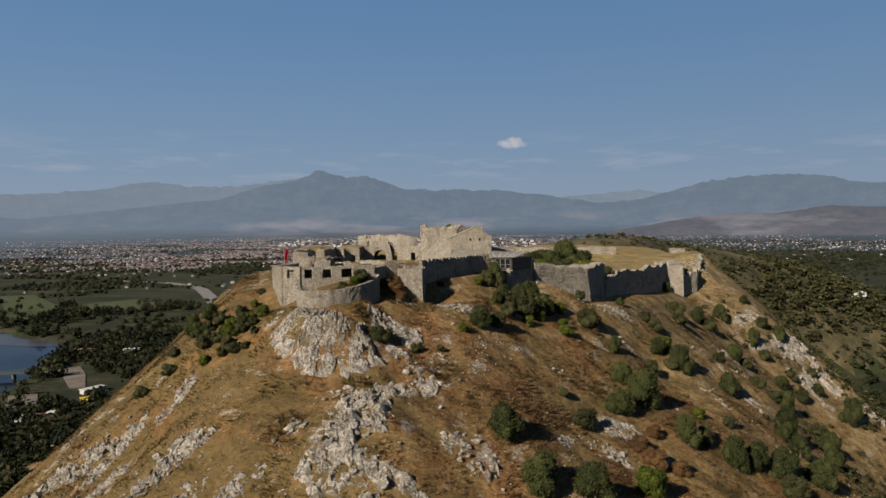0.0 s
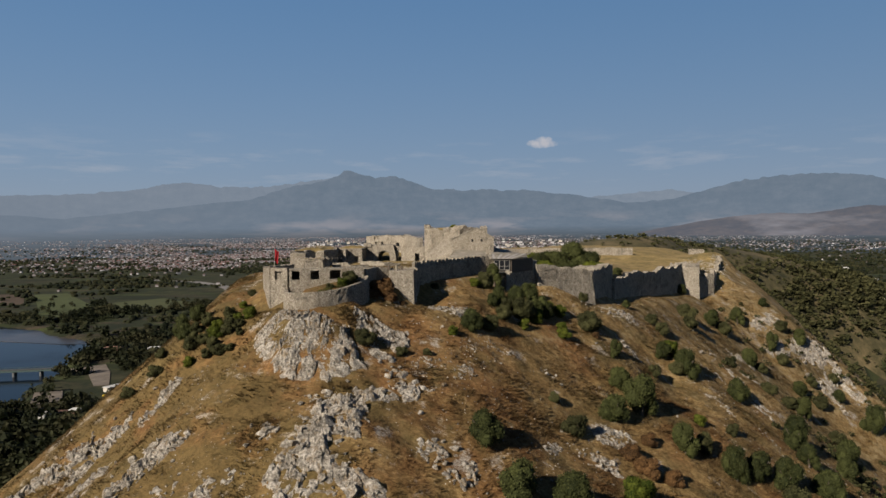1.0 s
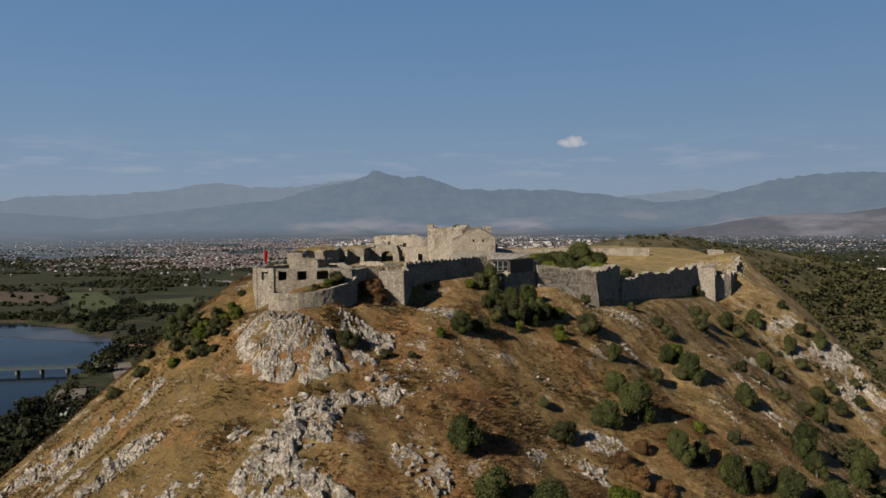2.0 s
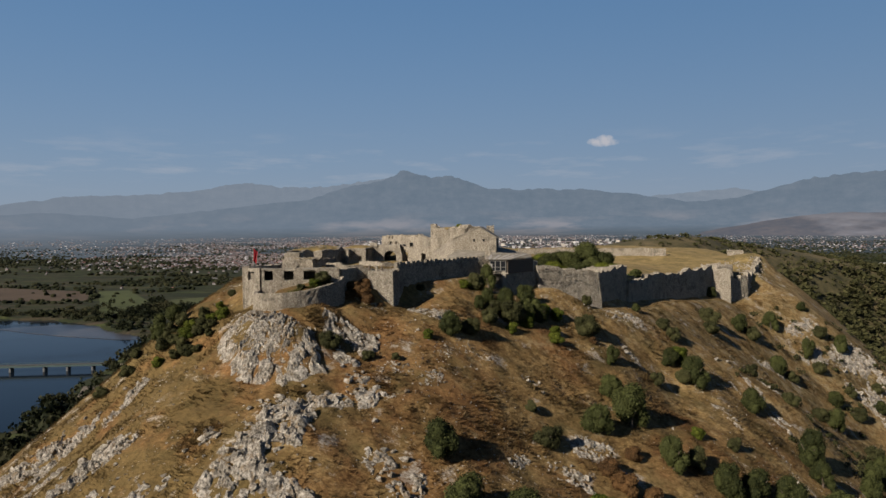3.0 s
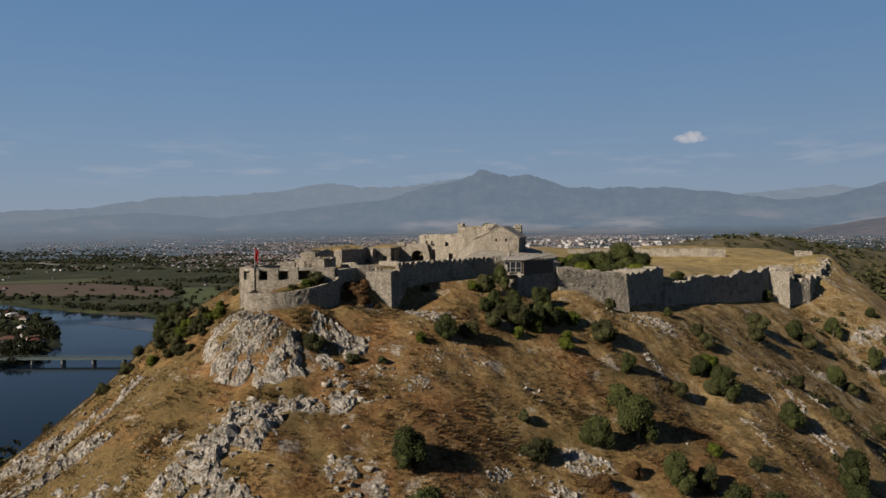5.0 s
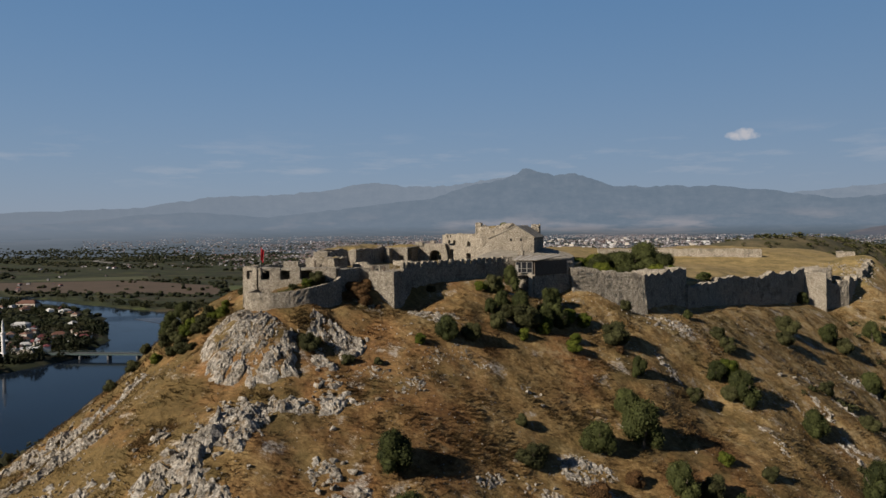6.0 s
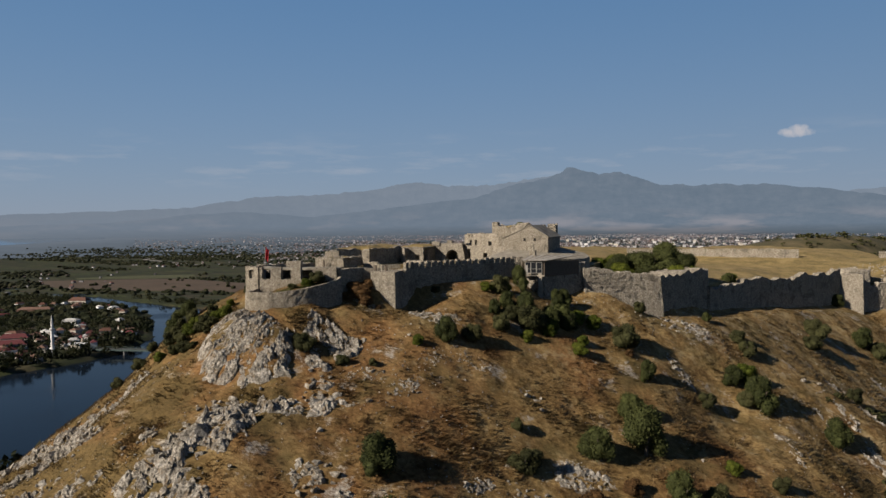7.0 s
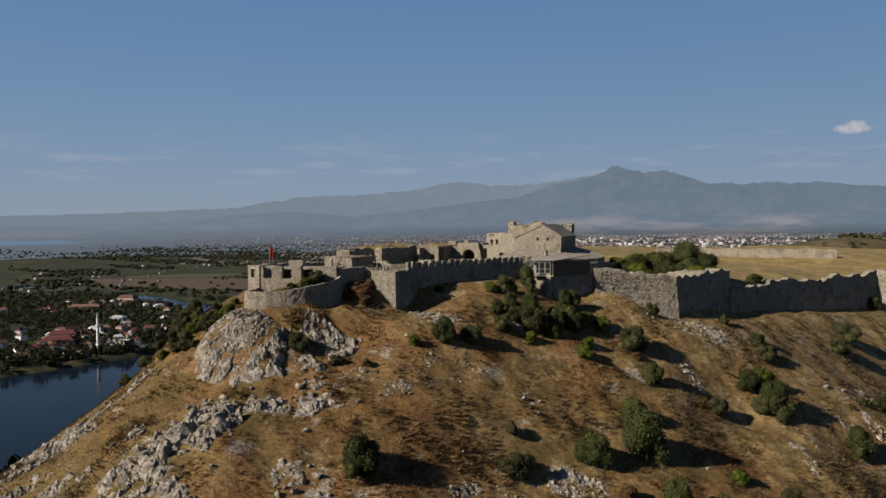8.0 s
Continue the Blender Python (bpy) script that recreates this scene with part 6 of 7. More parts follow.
# ---- woods, town and village on the plain ----
def near_scale(x, y):
    """How much smaller things stand on the far, lifted part of the plain."""
    d = np.hypot(np.asarray(x, float) - HUB[0], np.asarray(y, float) - HUB[1])
    u = np.clip(d - NEAR, 0, REACH * 0.93)
    return np.where(d > NEAR, np.minimum(d, NEAR + REACH * 0.93) / (NEAR + u / (1 - u / REACH)), 1.0)


def leafy(seed, cards=70, leaf=0.17):
    """A far tree as many leaf sprays round a few lobes, one unit in half width."""
    r_ = np.random.default_rng(seed)
    lobes = r_.normal(0, 0.38, (6, 3)) + (0, 0, 1.0)
    lobes[:, 2] = np.clip(lobes[:, 2], 0.55, 1.5)
    d = r_.normal(0, 1, (cards, 3))
    d /= np.linalg.norm(d, axis=1)[:, None]
    p = lobes[r_.integers(0, 6, cards)] + d * r_.uniform(0.35, 0.6, cards)[:, None]
    p[:, 2] = np.maximum(p[:, 2], 0.15)
    a = np.cross(d, r_.normal(0, 1, (cards, 3)))
    a /= np.linalg.norm(a, axis=1)[:, None]
    b = np.cross(d + r_.normal(0, 0.4, (cards, 3)), a)
    s = (leaf * r_.uniform(0.7, 1.4, cards))[:, None]
    v = np.stack([p - a * s, p - b * s, p + a * s, p + b * s], 1).reshape(-1, 3)
    return v, np.arange(cards * 4).reshape(-1, 4)


def blob(seed):
    """A very far tree: a knobbly low crown."""
    bm = bmesh.new()
    bmesh.ops.create_icosphere(bm, subdivisions=1, radius=1)
    for v in bm.verts:
        v.co *= 0.75 + 0.5 * noise.noise(v.co * 1.4 + Vector((seed * 5.0, 0, 0)))
        v.co.z = v.co.z * 0.8 + 0.6
    me = bpy.data.meshes.new("blob")
    bm.to_mesh(me)
    bm.free()
    out = mesh_arrays(me)
    bpy.data.meshes.remove(me)
    return out


# open fields among the woods: brown stubble and green meadow
FIELDS = [([(-1414, 1203), (-1112, 1360), (-821, 1274), (-721, 1120), (-896, 1098), (-1140, 1060)], (0.060, 0.042, 0.027), "brown stubble field beyond the river"),
          ([(-1595, 1449), (-1282, 1597), (-1100, 1395), (-1344, 1277)], (0.050, 0.052, 0.021), "olive green meadow beyond the stubble"),
          ([(-806, 1281), (-760, 1309), (-589, 1089), (-532, 914), (-567, 901), (-660, 1060)], (0.046, 0.056, 0.018), "green meadow between dark hedges"),
          ([(-592, 1128), (-528, 1209), (-434, 1115), (-449, 1029), (-535, 1035)], (0.050, 0.056, 0.020), "green pasture near the bending road")]
for ring_, tone, text in FIELDS:
    field_mat = make_plain("field", [(0.3, tuple(v * 0.65 for v in tone)), (0.7, tuple(v * 1.35 for v in tone))], 0.02, 0.95, bump=0)
    tagged(part("ground_field", mass_mesh("ground_field", ring_, 3.3, 2.0, 0.1, step=30), field_mat), text, "field", kind="structure")


def woods(name, n, x0, x1, y0, y1, where, size, shapes, seed, label, mat_):
    r_ = np.random.default_rng(seed)
    x, y = r_.uniform(x0, x1, n), r_.uniform(y0, y1, n)
    ok = (r_.random(n) < where(x, y)) & (river_gap(x, y) > 6) & (hill(x, y) < lie_of_plain(x, y) + 14)
    for ring_, _, _ in FIELDS:
        ok &= ~inside(x, y, ring_) | (r_.random(n) < 0.08)
    x, y = x[ok], y[ok]
    s = r_.uniform(size[0], size[1], len(x)) * near_scale(x, y)
    ob = new(name, gather(name, shapes, np.stack([x, y, ground_z(x, y, False) - 0.3 * s], 1), np.stack([s, s, s * r_.uniform(0.8, 1.15, len(x))], 1), r_.uniform(0, 6.28, len(x)), seed=seed))
    ob.data.materials.append(mat_)
    return tagged(ob, label, "trees", kind="stuff")


CLUMPS = [leafy(930 + i, 44, 0.21) for i in range(6)]
BLOBS = [blob(i) for i in range(6)]
SPRAYS = [leafy(960 + i, 26, 0.29) for i in range(6)]


def clip01(v):
    return np.clip(v, 0, 1)


def west_woods(x, y):
    meadow = fbm(x, y * 2.2, 320, 3, 140)
    return clip01((fbm(x, y * 1.4, 150, 4, 130) + 0.42 - np.maximum(meadow, 0) * 0.9) * 3.2) * 0.9 * (np.hypot((x + 420) / 1.0, (y - 720)) > 0)


def bank_woods(x, y):
    gap = river_gap(x, y)
    return clip01(1.2 - np.abs(gap - 18) / 22) * clip01(fbm(x, y, 50, 3, 150) * 2 + 0.7)


woods("riverside_trees", 6200, -640, -150, 200, 1150, lambda x, y: west_woods(x, y) * clip01((x + 640) / 60) * clip01((y - 200) / 60) * (np.hypot(x + 322, y - 605) > 22) * (np.hypot(x + 296, y - 500) > 16), (3.8, 7.5), CLUMPS, 1, "dense dark green woods beside the river", WOOD_LEAF)
woods("hill_foot_trees", 4600, -335, -110, 250, 1000, lambda x, y: clip01((hill(x, y) - lie_of_plain(x, y) + 40) / 20) * 0.9 * (np.hypot(x + 290, y - 560) > 22) * (np.hypot(x + 258, y - 450) > 12) * clip01(fbm(x, y, 45, 3, 155) * 2 + 1.0), (2.6, 5.4), CLUMPS, 2, "dark trees along the foot of the hill", WOOD_LEAF)
woods("bank_trees", 5200, -1000, -240, 200, 1000, lambda x, y: bank_woods(x, y) * np.where((x < -440) | (y > 640), 0.95, 0.5), (2.8, 6.0), CLUMPS, 3, "trees and scrub lining the river banks", WOOD_LEAF)
woods("village_trees", 7600, -1100, -480, 330, 960, lambda x, y: clip01(fbm(x, y, 60, 3, 160) * 2 + 1.0) * clip01((river_gap(x, y) - 16) / 20) * np.where((np.hypot((x + 580) / 85, (y - 535) / 90) < 1), 0.25, 1.0), (2.0, 4.4), CLUMPS, 4, "dark trees between the village houses", WOOD_LEAF)
woods("plain_trees", 15000, -2300, -300, 700, 2300, lambda x, y: clip01((fbm(x, y * 2.5, 260, 4, 170) - 0.04) * 4.0) * 0.9, (4.0, 8.0), BLOBS, 5, "dark hedgerows and copses across the plain", WOOD_LEAF)
woods("far_trees", 18000, -3600, 1900, 1700, 3700, lambda x, y: clip01((fbm(x, y * 3.0, 340, 4, 180) + 0.12) * 2.5) * 0.8 * (np.hypot(x - HUB[0], y - HUB[1]) < 3330), (4.0, 9.0), BLOBS, 6, "far dark tree belts on the plain", WOOD_LEAF)
woods("east_woods", 15000, 180, 1900, 250, 2300, lambda x, y: clip01((fbm(x, y * 1.6, 130, 4, 190) + 0.28) * 2.2) * 0.85, (3.0, 6.5), BLOBS, 7, "olive scrub and woods east of the hill", WOOD_LEAF)
woods("east_near_trees", 2600, 190, 620, 330, 900, lambda x, y: clip01((fbm(x, y * 1.4, 80, 4, 195) + 0.15) * 2.4) * 0.9, (3.0, 6.0), CLUMPS, 8, "dark green trees below the eastern slope", WOOD_LEAF)
r_ = np.random.default_rng(66)
bx, by = r_.uniform(60, 360, 6000), r_.uniform(330, 760, 6000)
ok = (hill(bx, by) > 30) & (by > 452 - (bx > 150) * 120) & (r_.random(6000) < clip01(fbm(bx, by, 35, 4, 200) * 2.2 + 0.45) * np.where(bx > 150, 1.0, 0.4))
bx, by = bx[ok], by[ok]
s = r_.uniform(0.9, 2.4, len(bx))
ridge_scrub = new("ridge_scrub", gather("ridge_scrub", SPRAYS[:4], np.stack([bx, by, ground_z(bx, by) - 0.5], 1), np.stack([s, s, s * 0.7], 1), r_.uniform(0, 6, len(bx)), seed=9))
ridge_scrub.data.materials.append(DUSTY_LEAF)
tagged(ridge_scrub, "low grey-green scrub on the ridge behind the castle", "scrub", kind="stuff")
fx, fy = r_.uniform(140, 480, 13000), r_.uniform(376, 820, 13000)
ok = (hill(fx, fy) > 2) & (hill(fx, fy) < np.where(fy < 490, 105, 94) - r_.random(13000) * np.where(fy < 490, 10, 30)) & (fx > 148) & (~inside(fx, fy, HILLTOP)) & (r_.random(13000) < clip01(fbm(fx, fy, 45, 3, 215) * 1.2 + 0.9))
fx, fy = fx[ok], fy[ok]
s = r_.uniform(2.0, 4.8, len(fx))
slope_woods = new("ridge_woods", gather("ridge_woods", SPRAYS, np.stack([fx, fy, ground_z(fx, fy) - 0.6], 1), np.stack([s, s, s * 0.8], 1), r_.uniform(0, 6, len(fx)), seed=14))
slope_woods.data.materials.append(make_leaf("olive_scrub_leaves", (0.018, 0.021, 0.008), (0.078, 0.074, 0.030)))
tagged(slope_woods, "dark woods on the lower slope of the ridge", "trees", kind="stuff")
fx, fy = r_.uniform(75, 200, 2600), r_.uniform(150, 330, 2600)
ok = (~inside(fx, fy, HILLTOP)) & (hill(fx, fy) < 92) & (hill(fx, fy) > 12) & (r_.random(2600) < clip01(fbm(fx, fy, 22, 3, 210) * 1.4 + 0.10 + (fx - 95) / 180) * np.where(hill(fx, fy) > 62, 0.25, 0.8))
fx, fy = fx[ok], fy[ok]
s = r_.uniform(0.7, 1.9, len(fx))
flank = new("flank_scrub", gather("flank_scrub", CLUMPS[:5], np.stack([fx, fy, ground_z(fx, fy) - 0.4], 1), np.stack([s, s, s * 0.8], 1), r_.uniform(0, 6, len(fx)), seed=10))
flank.data.materials.append(DUSTY_LEAF)
tagged(flank, "low scrub scattered down the steep flank", "scrub", kind="stuff")


woods("town_trees", 20000, -2300, 1700, 1900, 3900, lambda x, y: np.where(np.hypot(x - HUB[0], y - HUB[1]) < 3500 - 300 * (x < -1500), 0.75, 0) * clip01(fbm(x, y, 120, 3, 205) * 2 + 0.8), (4.0, 8.5), BLOBS, 12, "dark trees between the houses of the town", WOOD_LEAF)


# houses
def tinted(name, tones, rough=0.85):
    """Wall or roof paint that differs a little from house to house."""
    m, nt, b = material(name)
    geo = nt.nodes.new("ShaderNodeNewGeometry")
    col = steps(nt, geo.outputs["Random Per Island"], tones)
    col = blend(nt, sums(nt, "MULTIPLY", grain(nt, place(nt), 0.25, 4), 0.35), col, (0.13, 0.125, 0.125))
    finish(nt, b, col, rough, 0.15)
    return m


WALLS = tinted("house_walls", [(0.0, (0.50, 0.50, 0.52)), (0.25, (0.18, 0.165, 0.165)), (0.5, (0.085, 0.080, 0.084)), (0.75, (0.23, 0.215, 0.215)), (0.93, (0.42, 0.41, 0.42)), (1.0, (0.80, 0.80, 0.82))])
TILES = tinted("roof_tiles", [(0.0, (0.19, 0.062, 0.046)), (0.35, (0.070, 0.042, 0.042)), (0.55, (0.125, 0.080, 0.074)), (0.75, (0.075, 0.078, 0.086)), (1.0, (0.24, 0.24, 0.25))])


def house_shapes(n=5):
    bodies, roofs = [], []
    r_ = random.Random(31)
    for _ in range(n):
        l, w, h, p = r_.uniform(0.8, 1.5), r_.uniform(0.6, 0.9), r_.uniform(0.6, 1.1), r_.uniform(0.22, 0.4)
        v = np.array([(-l, -w, -0.3), (l, -w, -0.3), (l, w, -0.3), (-l, w, -0.3), (-l, -w, h), (l, -w, h), (l, w, h), (-l, w, h)])
        bodies.append((v, np.array([(0, 1, 5, 4), (1, 2, 6, 5), (2, 3, 7, 6), (3, 0, 4, 7), (4, 5, 6, 7)])))
        o = 1.1
        v = np.array([(-l * o, -w * o, h), (l * o, -w * o, h), (l * o, w * o, h), (-l * o, w * o, h), (-l * 0.6, 0, h + p), (l * 0.6, 0, h + p)])
        roofs.append((v, np.array([(0, 1, 5, 4), (2, 3, 4, 5), (1, 2, 5, 5), (3, 0, 4, 4), (3, 2, 1, 0)])))
    return bodies, roofs


BODY, ROOF = house_shapes()
ROOF = [(v, np.concatenate([np.array([(0, 1, 5), (0, 5, 4), (2, 3, 4), (2, 4, 5), (1, 2, 5), (3, 0, 4)])])) for v, _ in ROOF]


def town(name, x, y, size, seed, label):
    r_ = np.random.default_rng(seed)
    s = r_.uniform(size[0], size[1], len(x)) * near_scale(x, y)
    t = np.where(r_.random(len(x)) < 0.5, 0.3, 1.87) + r_.normal(0, 0.25, len(x))
    at = np.stack([x, y, ground_z(x, y, False)], 1)
    body = new(name, gather(name, BODY, at, s, t, seed=seed))
    body.data.materials.append(WALLS)
    tagged(body, label, "houses", kind="stuff")
    roof = part("roof_tops", gather("roof_tops", ROOF, at, s, t, seed=seed), TILES, body, "red and brown tiled roofs")
    return body


r_ = np.random.default_rng(71)
n = 80000
az, u = np.radians(r_.uniform(-44, 40, n)), r_.uniform(0, 1, n)
d = 2050 + 1760 * u ** 0.85
x, y = HUB[0] + d * np.sin(az), HUB[1] + d * np.cos(az)
deg = np.degrees(az)
want = np.exp(-((deg + 17) / 11) ** 2) * clip01((d - 2050) / 250) * clip01((4100 - d) / 700) + 0.75 * np.exp(-((deg + 2) / 11) ** 2) * clip01((d - 2750) / 200) + 0.16 * clip01((d - 2900) / 500) + 0.16 * np.exp(-((deg - 27) / 10) ** 2) * clip01((d - 2700) / 200)
ok = r_.random(n) < want * clip01(fbm(x, y * 1.5, 200, 4, 220) * 1.6 + 0.75)
x, y = x[ok], y[ok]
town("town_houses", x, y, (2.2, 5.0), 72, "crowded white and red-roofed houses of the town")
az, d = np.radians(r_.uniform(-70, 40, 1500)), r_.uniform(1500, 3200, 1500)
x, y = HUB[0] + d * np.sin(az), HUB[1] + d * np.cos(az)
ok = (r_.random(1500) < clip01(fbm(x, y, 300, 3, 230) * 1.5 - 0.05)) & (river_gap(x, y) > 40)
town("scattered_farms", x[ok], y[ok], (2.5, 5), 73, "scattered white farmhouses on the plain")
x, y = r_.uniform(300, 1500, 420), r_.uniform(550, 2300, 420)
ok = (r_.random(420) < clip01(fbm(x, y, 200, 3, 240) * 2 + 0.3)) & (hill(x, y) < 2)
town("eastern_houses", x[ok], y[ok], (2.4, 4.8), 74, "white houses among the eastern woods")


def building(name, label, category, x, y, l, w, h, turn, wall_mat, roof_mat, pitch=0.0, group="", windows=0):
    """A plain building: body, roof, and rows of windows where they can be seen."""
    z = float(ground_z(np.array([x]), np.array([y]), False)[0])
    k = float(near_scale(x, y))
    ob = thing(name, label, category, (x, y, z), group)
    bm = bmesh.new()
    bmesh.ops.create_cube(bm, size=1, matrix=Matrix.Translation((0, 0, h / 2 - 0.5)) @ Matrix.Diagonal((l, w, h + 1, 1)))
    kids = [part("wall", bm, wall_mat)]
    bm = bmesh.new()
    o = 0.5
    v = [bm.verts.new(c) for c in ((-l / 2 - o, -w / 2 - o, h), (l / 2 + o, -w / 2 - o, h), (l / 2 + o, w / 2 + o, h), (-l / 2 - o, w / 2 + o, h))]
    if pitch:
        e = [bm.verts.new((-l / 2 + w * 0.35, 0, h + pitch)), bm.verts.new((l / 2 - w * 0.35, 0, h + pitch))]
        for f in ((v[0], v[1], e[1], e[0]), (v[1], v[2], e[1]), (v[2], v[3], e[0], e[1]), (v[3], v[0], e[0]), (v[3], v[2], v[1], v[0])):
            bm.faces.new(f)
    else:
        e = [bm.verts.new(c.co + Vector((0, 0, 0.5))) for c in v]
        bm.faces.new(e)
        bm.faces.new(v[::-1])
        for i in range(4):
            bm.faces.new((v[i], v[(i + 1) % 4], e[(i + 1) % 4], e[i]))
    kids.append(part("roof", bm, roof_mat))
    for i in range(windows):
        bm = bmesh.new()
        bmesh.ops.create_cube(bm, size=1, matrix=Matrix.Translation((-l / 2 + (i + 0.5) * l / windows, -w / 2 - 0.02, h * 0.55)) @ Matrix.Diagonal((l / windows * 0.4, 0.12, h * 0.35, 1)))
        kids.append(part("window", bm, DARK))
    for o_ in kids:
        o_.parent = ob
    ob.matrix_world = pose(x, y, z, 0, 0, turn) @ Matrix.Diagonal((k, k, k, 1))
    return ob


DARK = make_plain("dark_opening", [(0.3, (0.010, 0.010, 0.011)), (0.7, (0.022, 0.021, 0.020))], 1.0, 0.4, bump=0)
WHITE = make_plain("white_wash", [(0.3, (0.48, 0.47, 0.46)), (0.7, (0.70, 0.69, 0.68))], 0.3, 0.8, "Object")
PALEWALL = make_plain("pale_render", [(0.3, (0.30, 0.30, 0.30)), (0.7, (0.52, 0.51, 0.50))], 0.05, 0.8)
CREAM = make_plain("cream_render", [(0.3, (0.30, 0.27, 0.23)), (0.7, (0.46, 0.42, 0.36))], 0.3, 0.8, "Object")
RED = make_plain("red_roof", [(0.3, (0.060, 0.016, 0.018)), (0.7, (0.115, 0.030, 0.032))], 0.4, 0.8, "Object")
ORANGE = make_plain("orange_roof", [(0.3, (0.070, 0.034, 0.024)), (0.7, (0.125, 0.060, 0.042))], 0.4, 0.8, "Object")
BROWN = make_plain("brown_roof", [(0.3, (0.085, 0.048, 0.036)), (0.7, (0.19, 0.115, 0.085))], 0.4, 0.85, "Object")
GREY = make_plain("grey_roof", [(0.3, (0.30, 0.30, 0.29)), (0.7, (0.50, 0.49, 0.47))], 0.4, 0.7, "Object")
TAR = make_plain("pale_asphalt", [(0.3, (0.11, 0.105, 0.10)), (0.7, (0.21, 0.195, 0.18))], 0.05, 0.9)
STEEL = make_plain("green_steel", [(0.3, (0.030, 0.050, 0.048)), (0.7, (0.06, 0.085, 0.08))], 0.5, 0.6, "Object", 0)

EARTH = make_plain("brown_earth", [(0.3, (0.075, 0.063, 0.050)), (0.7, (0.19, 0.16, 0.13))], 0.08)

# riverside village on the west bank
rv = random.Random(91)
for x, y, l, w, h, turn, wm, rm, p, n in ((-545, 557, 20, 12, 5, 12, CREAM, WHITE, 0, 4), (-604, 532, 34, 18, 6, 40, WHITE, RED, 4, 5), (-588, 503, 26, 14, 4.5, 40, WHITE, RED, 3, 4), (-632, 560, 30, 16, 7, 35, CREAM, RED, 4, 4),
                                      (-700, 690, 18, 12, 6, 20, WHITE, GREY, 2, 3), (-572, 656, 16, 10, 4, 60, WHITE, BROWN, 2.5, 3), (-883, 867, 30, 15, 7, 15, CREAM, ORANGE, 5, 5), (-860, 770, 46, 14, 5, 30, BROWN, BROWN, 3, 0),
                                      (-590, 640, 14, 10, 5, 45, CREAM, ORANGE, 3, 2), (-555, 640, 12, 9, 4, 30, WHITE, RED, 2.5, 2)):
    building("village_house", "village house with a tiled roof near the river bank" if rm is not WHITE else "cream flat-roofed hall beside the minaret", "house", x, y, l, w, h, turn, wm, rm, p, "village houses", n)
for i in range(90):
    x, y = (rv.uniform(-980, -560), rv.uniform(440, 860)) if i < 48 else (rv.uniform(-680, -520), rv.uniform(470, 680))
    gap = float(river_gap(np.array([x]), np.array([y]))[0])
    if gap < 25:
        continue
    building("village_house", "small village house among dark trees", "house", x, y, rv.uniform(8, 14), rv.uniform(6, 9), rv.uniform(3.5, 6.0), rv.uniform(0, 180), rv.choice((WHITE, CREAM, CREAM)), rv.choice((ORANGE, RED, BROWN, BROWN, GREY)), rv.uniform(1.8, 3), "village houses")

minaret = thing("minaret", "slender white minaret with a pointed cap on the river bank", "minaret", (-537, 525, 3))


def turned(profile, n=16):
    """A solid turned on a vertical axis from (radius, height) pairs."""
    bm = bmesh.new()
    rings = [[bm.verts.new((r * math.cos(2 * math.pi * i / n), r * math.sin(2 * math.pi * i / n), z)) for i in range(n)] for r, z in profile]
    for a, b in zip(rings, rings[1:]):
        for i in range(n):
            bm.faces.new((a[i], a[(i + 1) % n], b[(i + 1) % n], b[i]))
    bm.faces.new(rings[-1])
    bm.faces.new(rings[0][::-1])
    return bm


for nm, prof, mt in (("base", ((2.6, -1), (2.6, 5), (1.8, 7)), WHITE), ("shaft", ((1.55, 6), (1.4, 24)), WHITE), ("balcony", ((1.4, 23.4), (2.3, 24.6), (2.3, 25.6), (1.9, 25.6)), WHITE),
                     ("upper_shaft", ((1.15, 25), (1.1, 31)), WHITE), ("cap", ((1.3, 31), (0.7, 34.5), (0.06, 38.5)), GREY)):
    o_ = part(nm, turned(prof), mt)
    o_.parent = minaret
    tagged(o_, "grey pointed metal cap" if nm == "cap" else "")

# near bank below the hill: yard, sheds and houses
yard_mesh = mass_mesh("yard", [(-342, 600), (-322, 622), (-300, 588), (-276, 540), (-286, 536), (-316, 582)], 3.5, 1.0, 0.1, step=8)
tagged(part("ground_yard", yard_mesh, EARTH), "brown dirt yard beside the river", "pavement", kind="structure")
for x, y, l, w, h, turn, wm, rm, p, nm, text in ((-343, 672, 26, 12, 5, 10, CREAM, BROWN, 3, "riverside_house", "low house with a brown tiled roof among trees"), (-300, 675, 13, 9, 6, 8, WHITE, WHITE, 0, "white_house", "small white flat-roofed house in the trees"),
                                              (-262, 524, 17, 7, 3.2, 62, CREAM, GREY, 0, "workshop", "long grey-roofed workshop by the yard"), (-268, 446, 9, 7, 3, 15, GREY, GREY, 1.2, "shed", "small shed with a pale sheet roof"),
                                              (-255, 457, 7, 5.5, 3, 15, BROWN, GREY, 1.0, "shed", "small shed with a white sheet roof"), (-262, 451, 8, 8, 2.8, 15, BROWN, BROWN, 1.0, "shed", "small shed with a rusty brown roof"), (-256, 500, 6, 2.4, 1.6, 20, ORANGE, ORANGE, 0, "container", "yellow container standing in the yard")):
    if nm == "container":
        rm = wm = make_plain("yellow_paint", [(0.3, (0.45, 0.30, 0.02)), (0.7, (0.62, 0.45, 0.05))], 0.5, 0.6, "Object")
    building(nm, text, "house" if "house" in nm else nm, x, y, l, w, h, turn, wm, rm, p, "", 3 if nm.endswith("house") else 0)

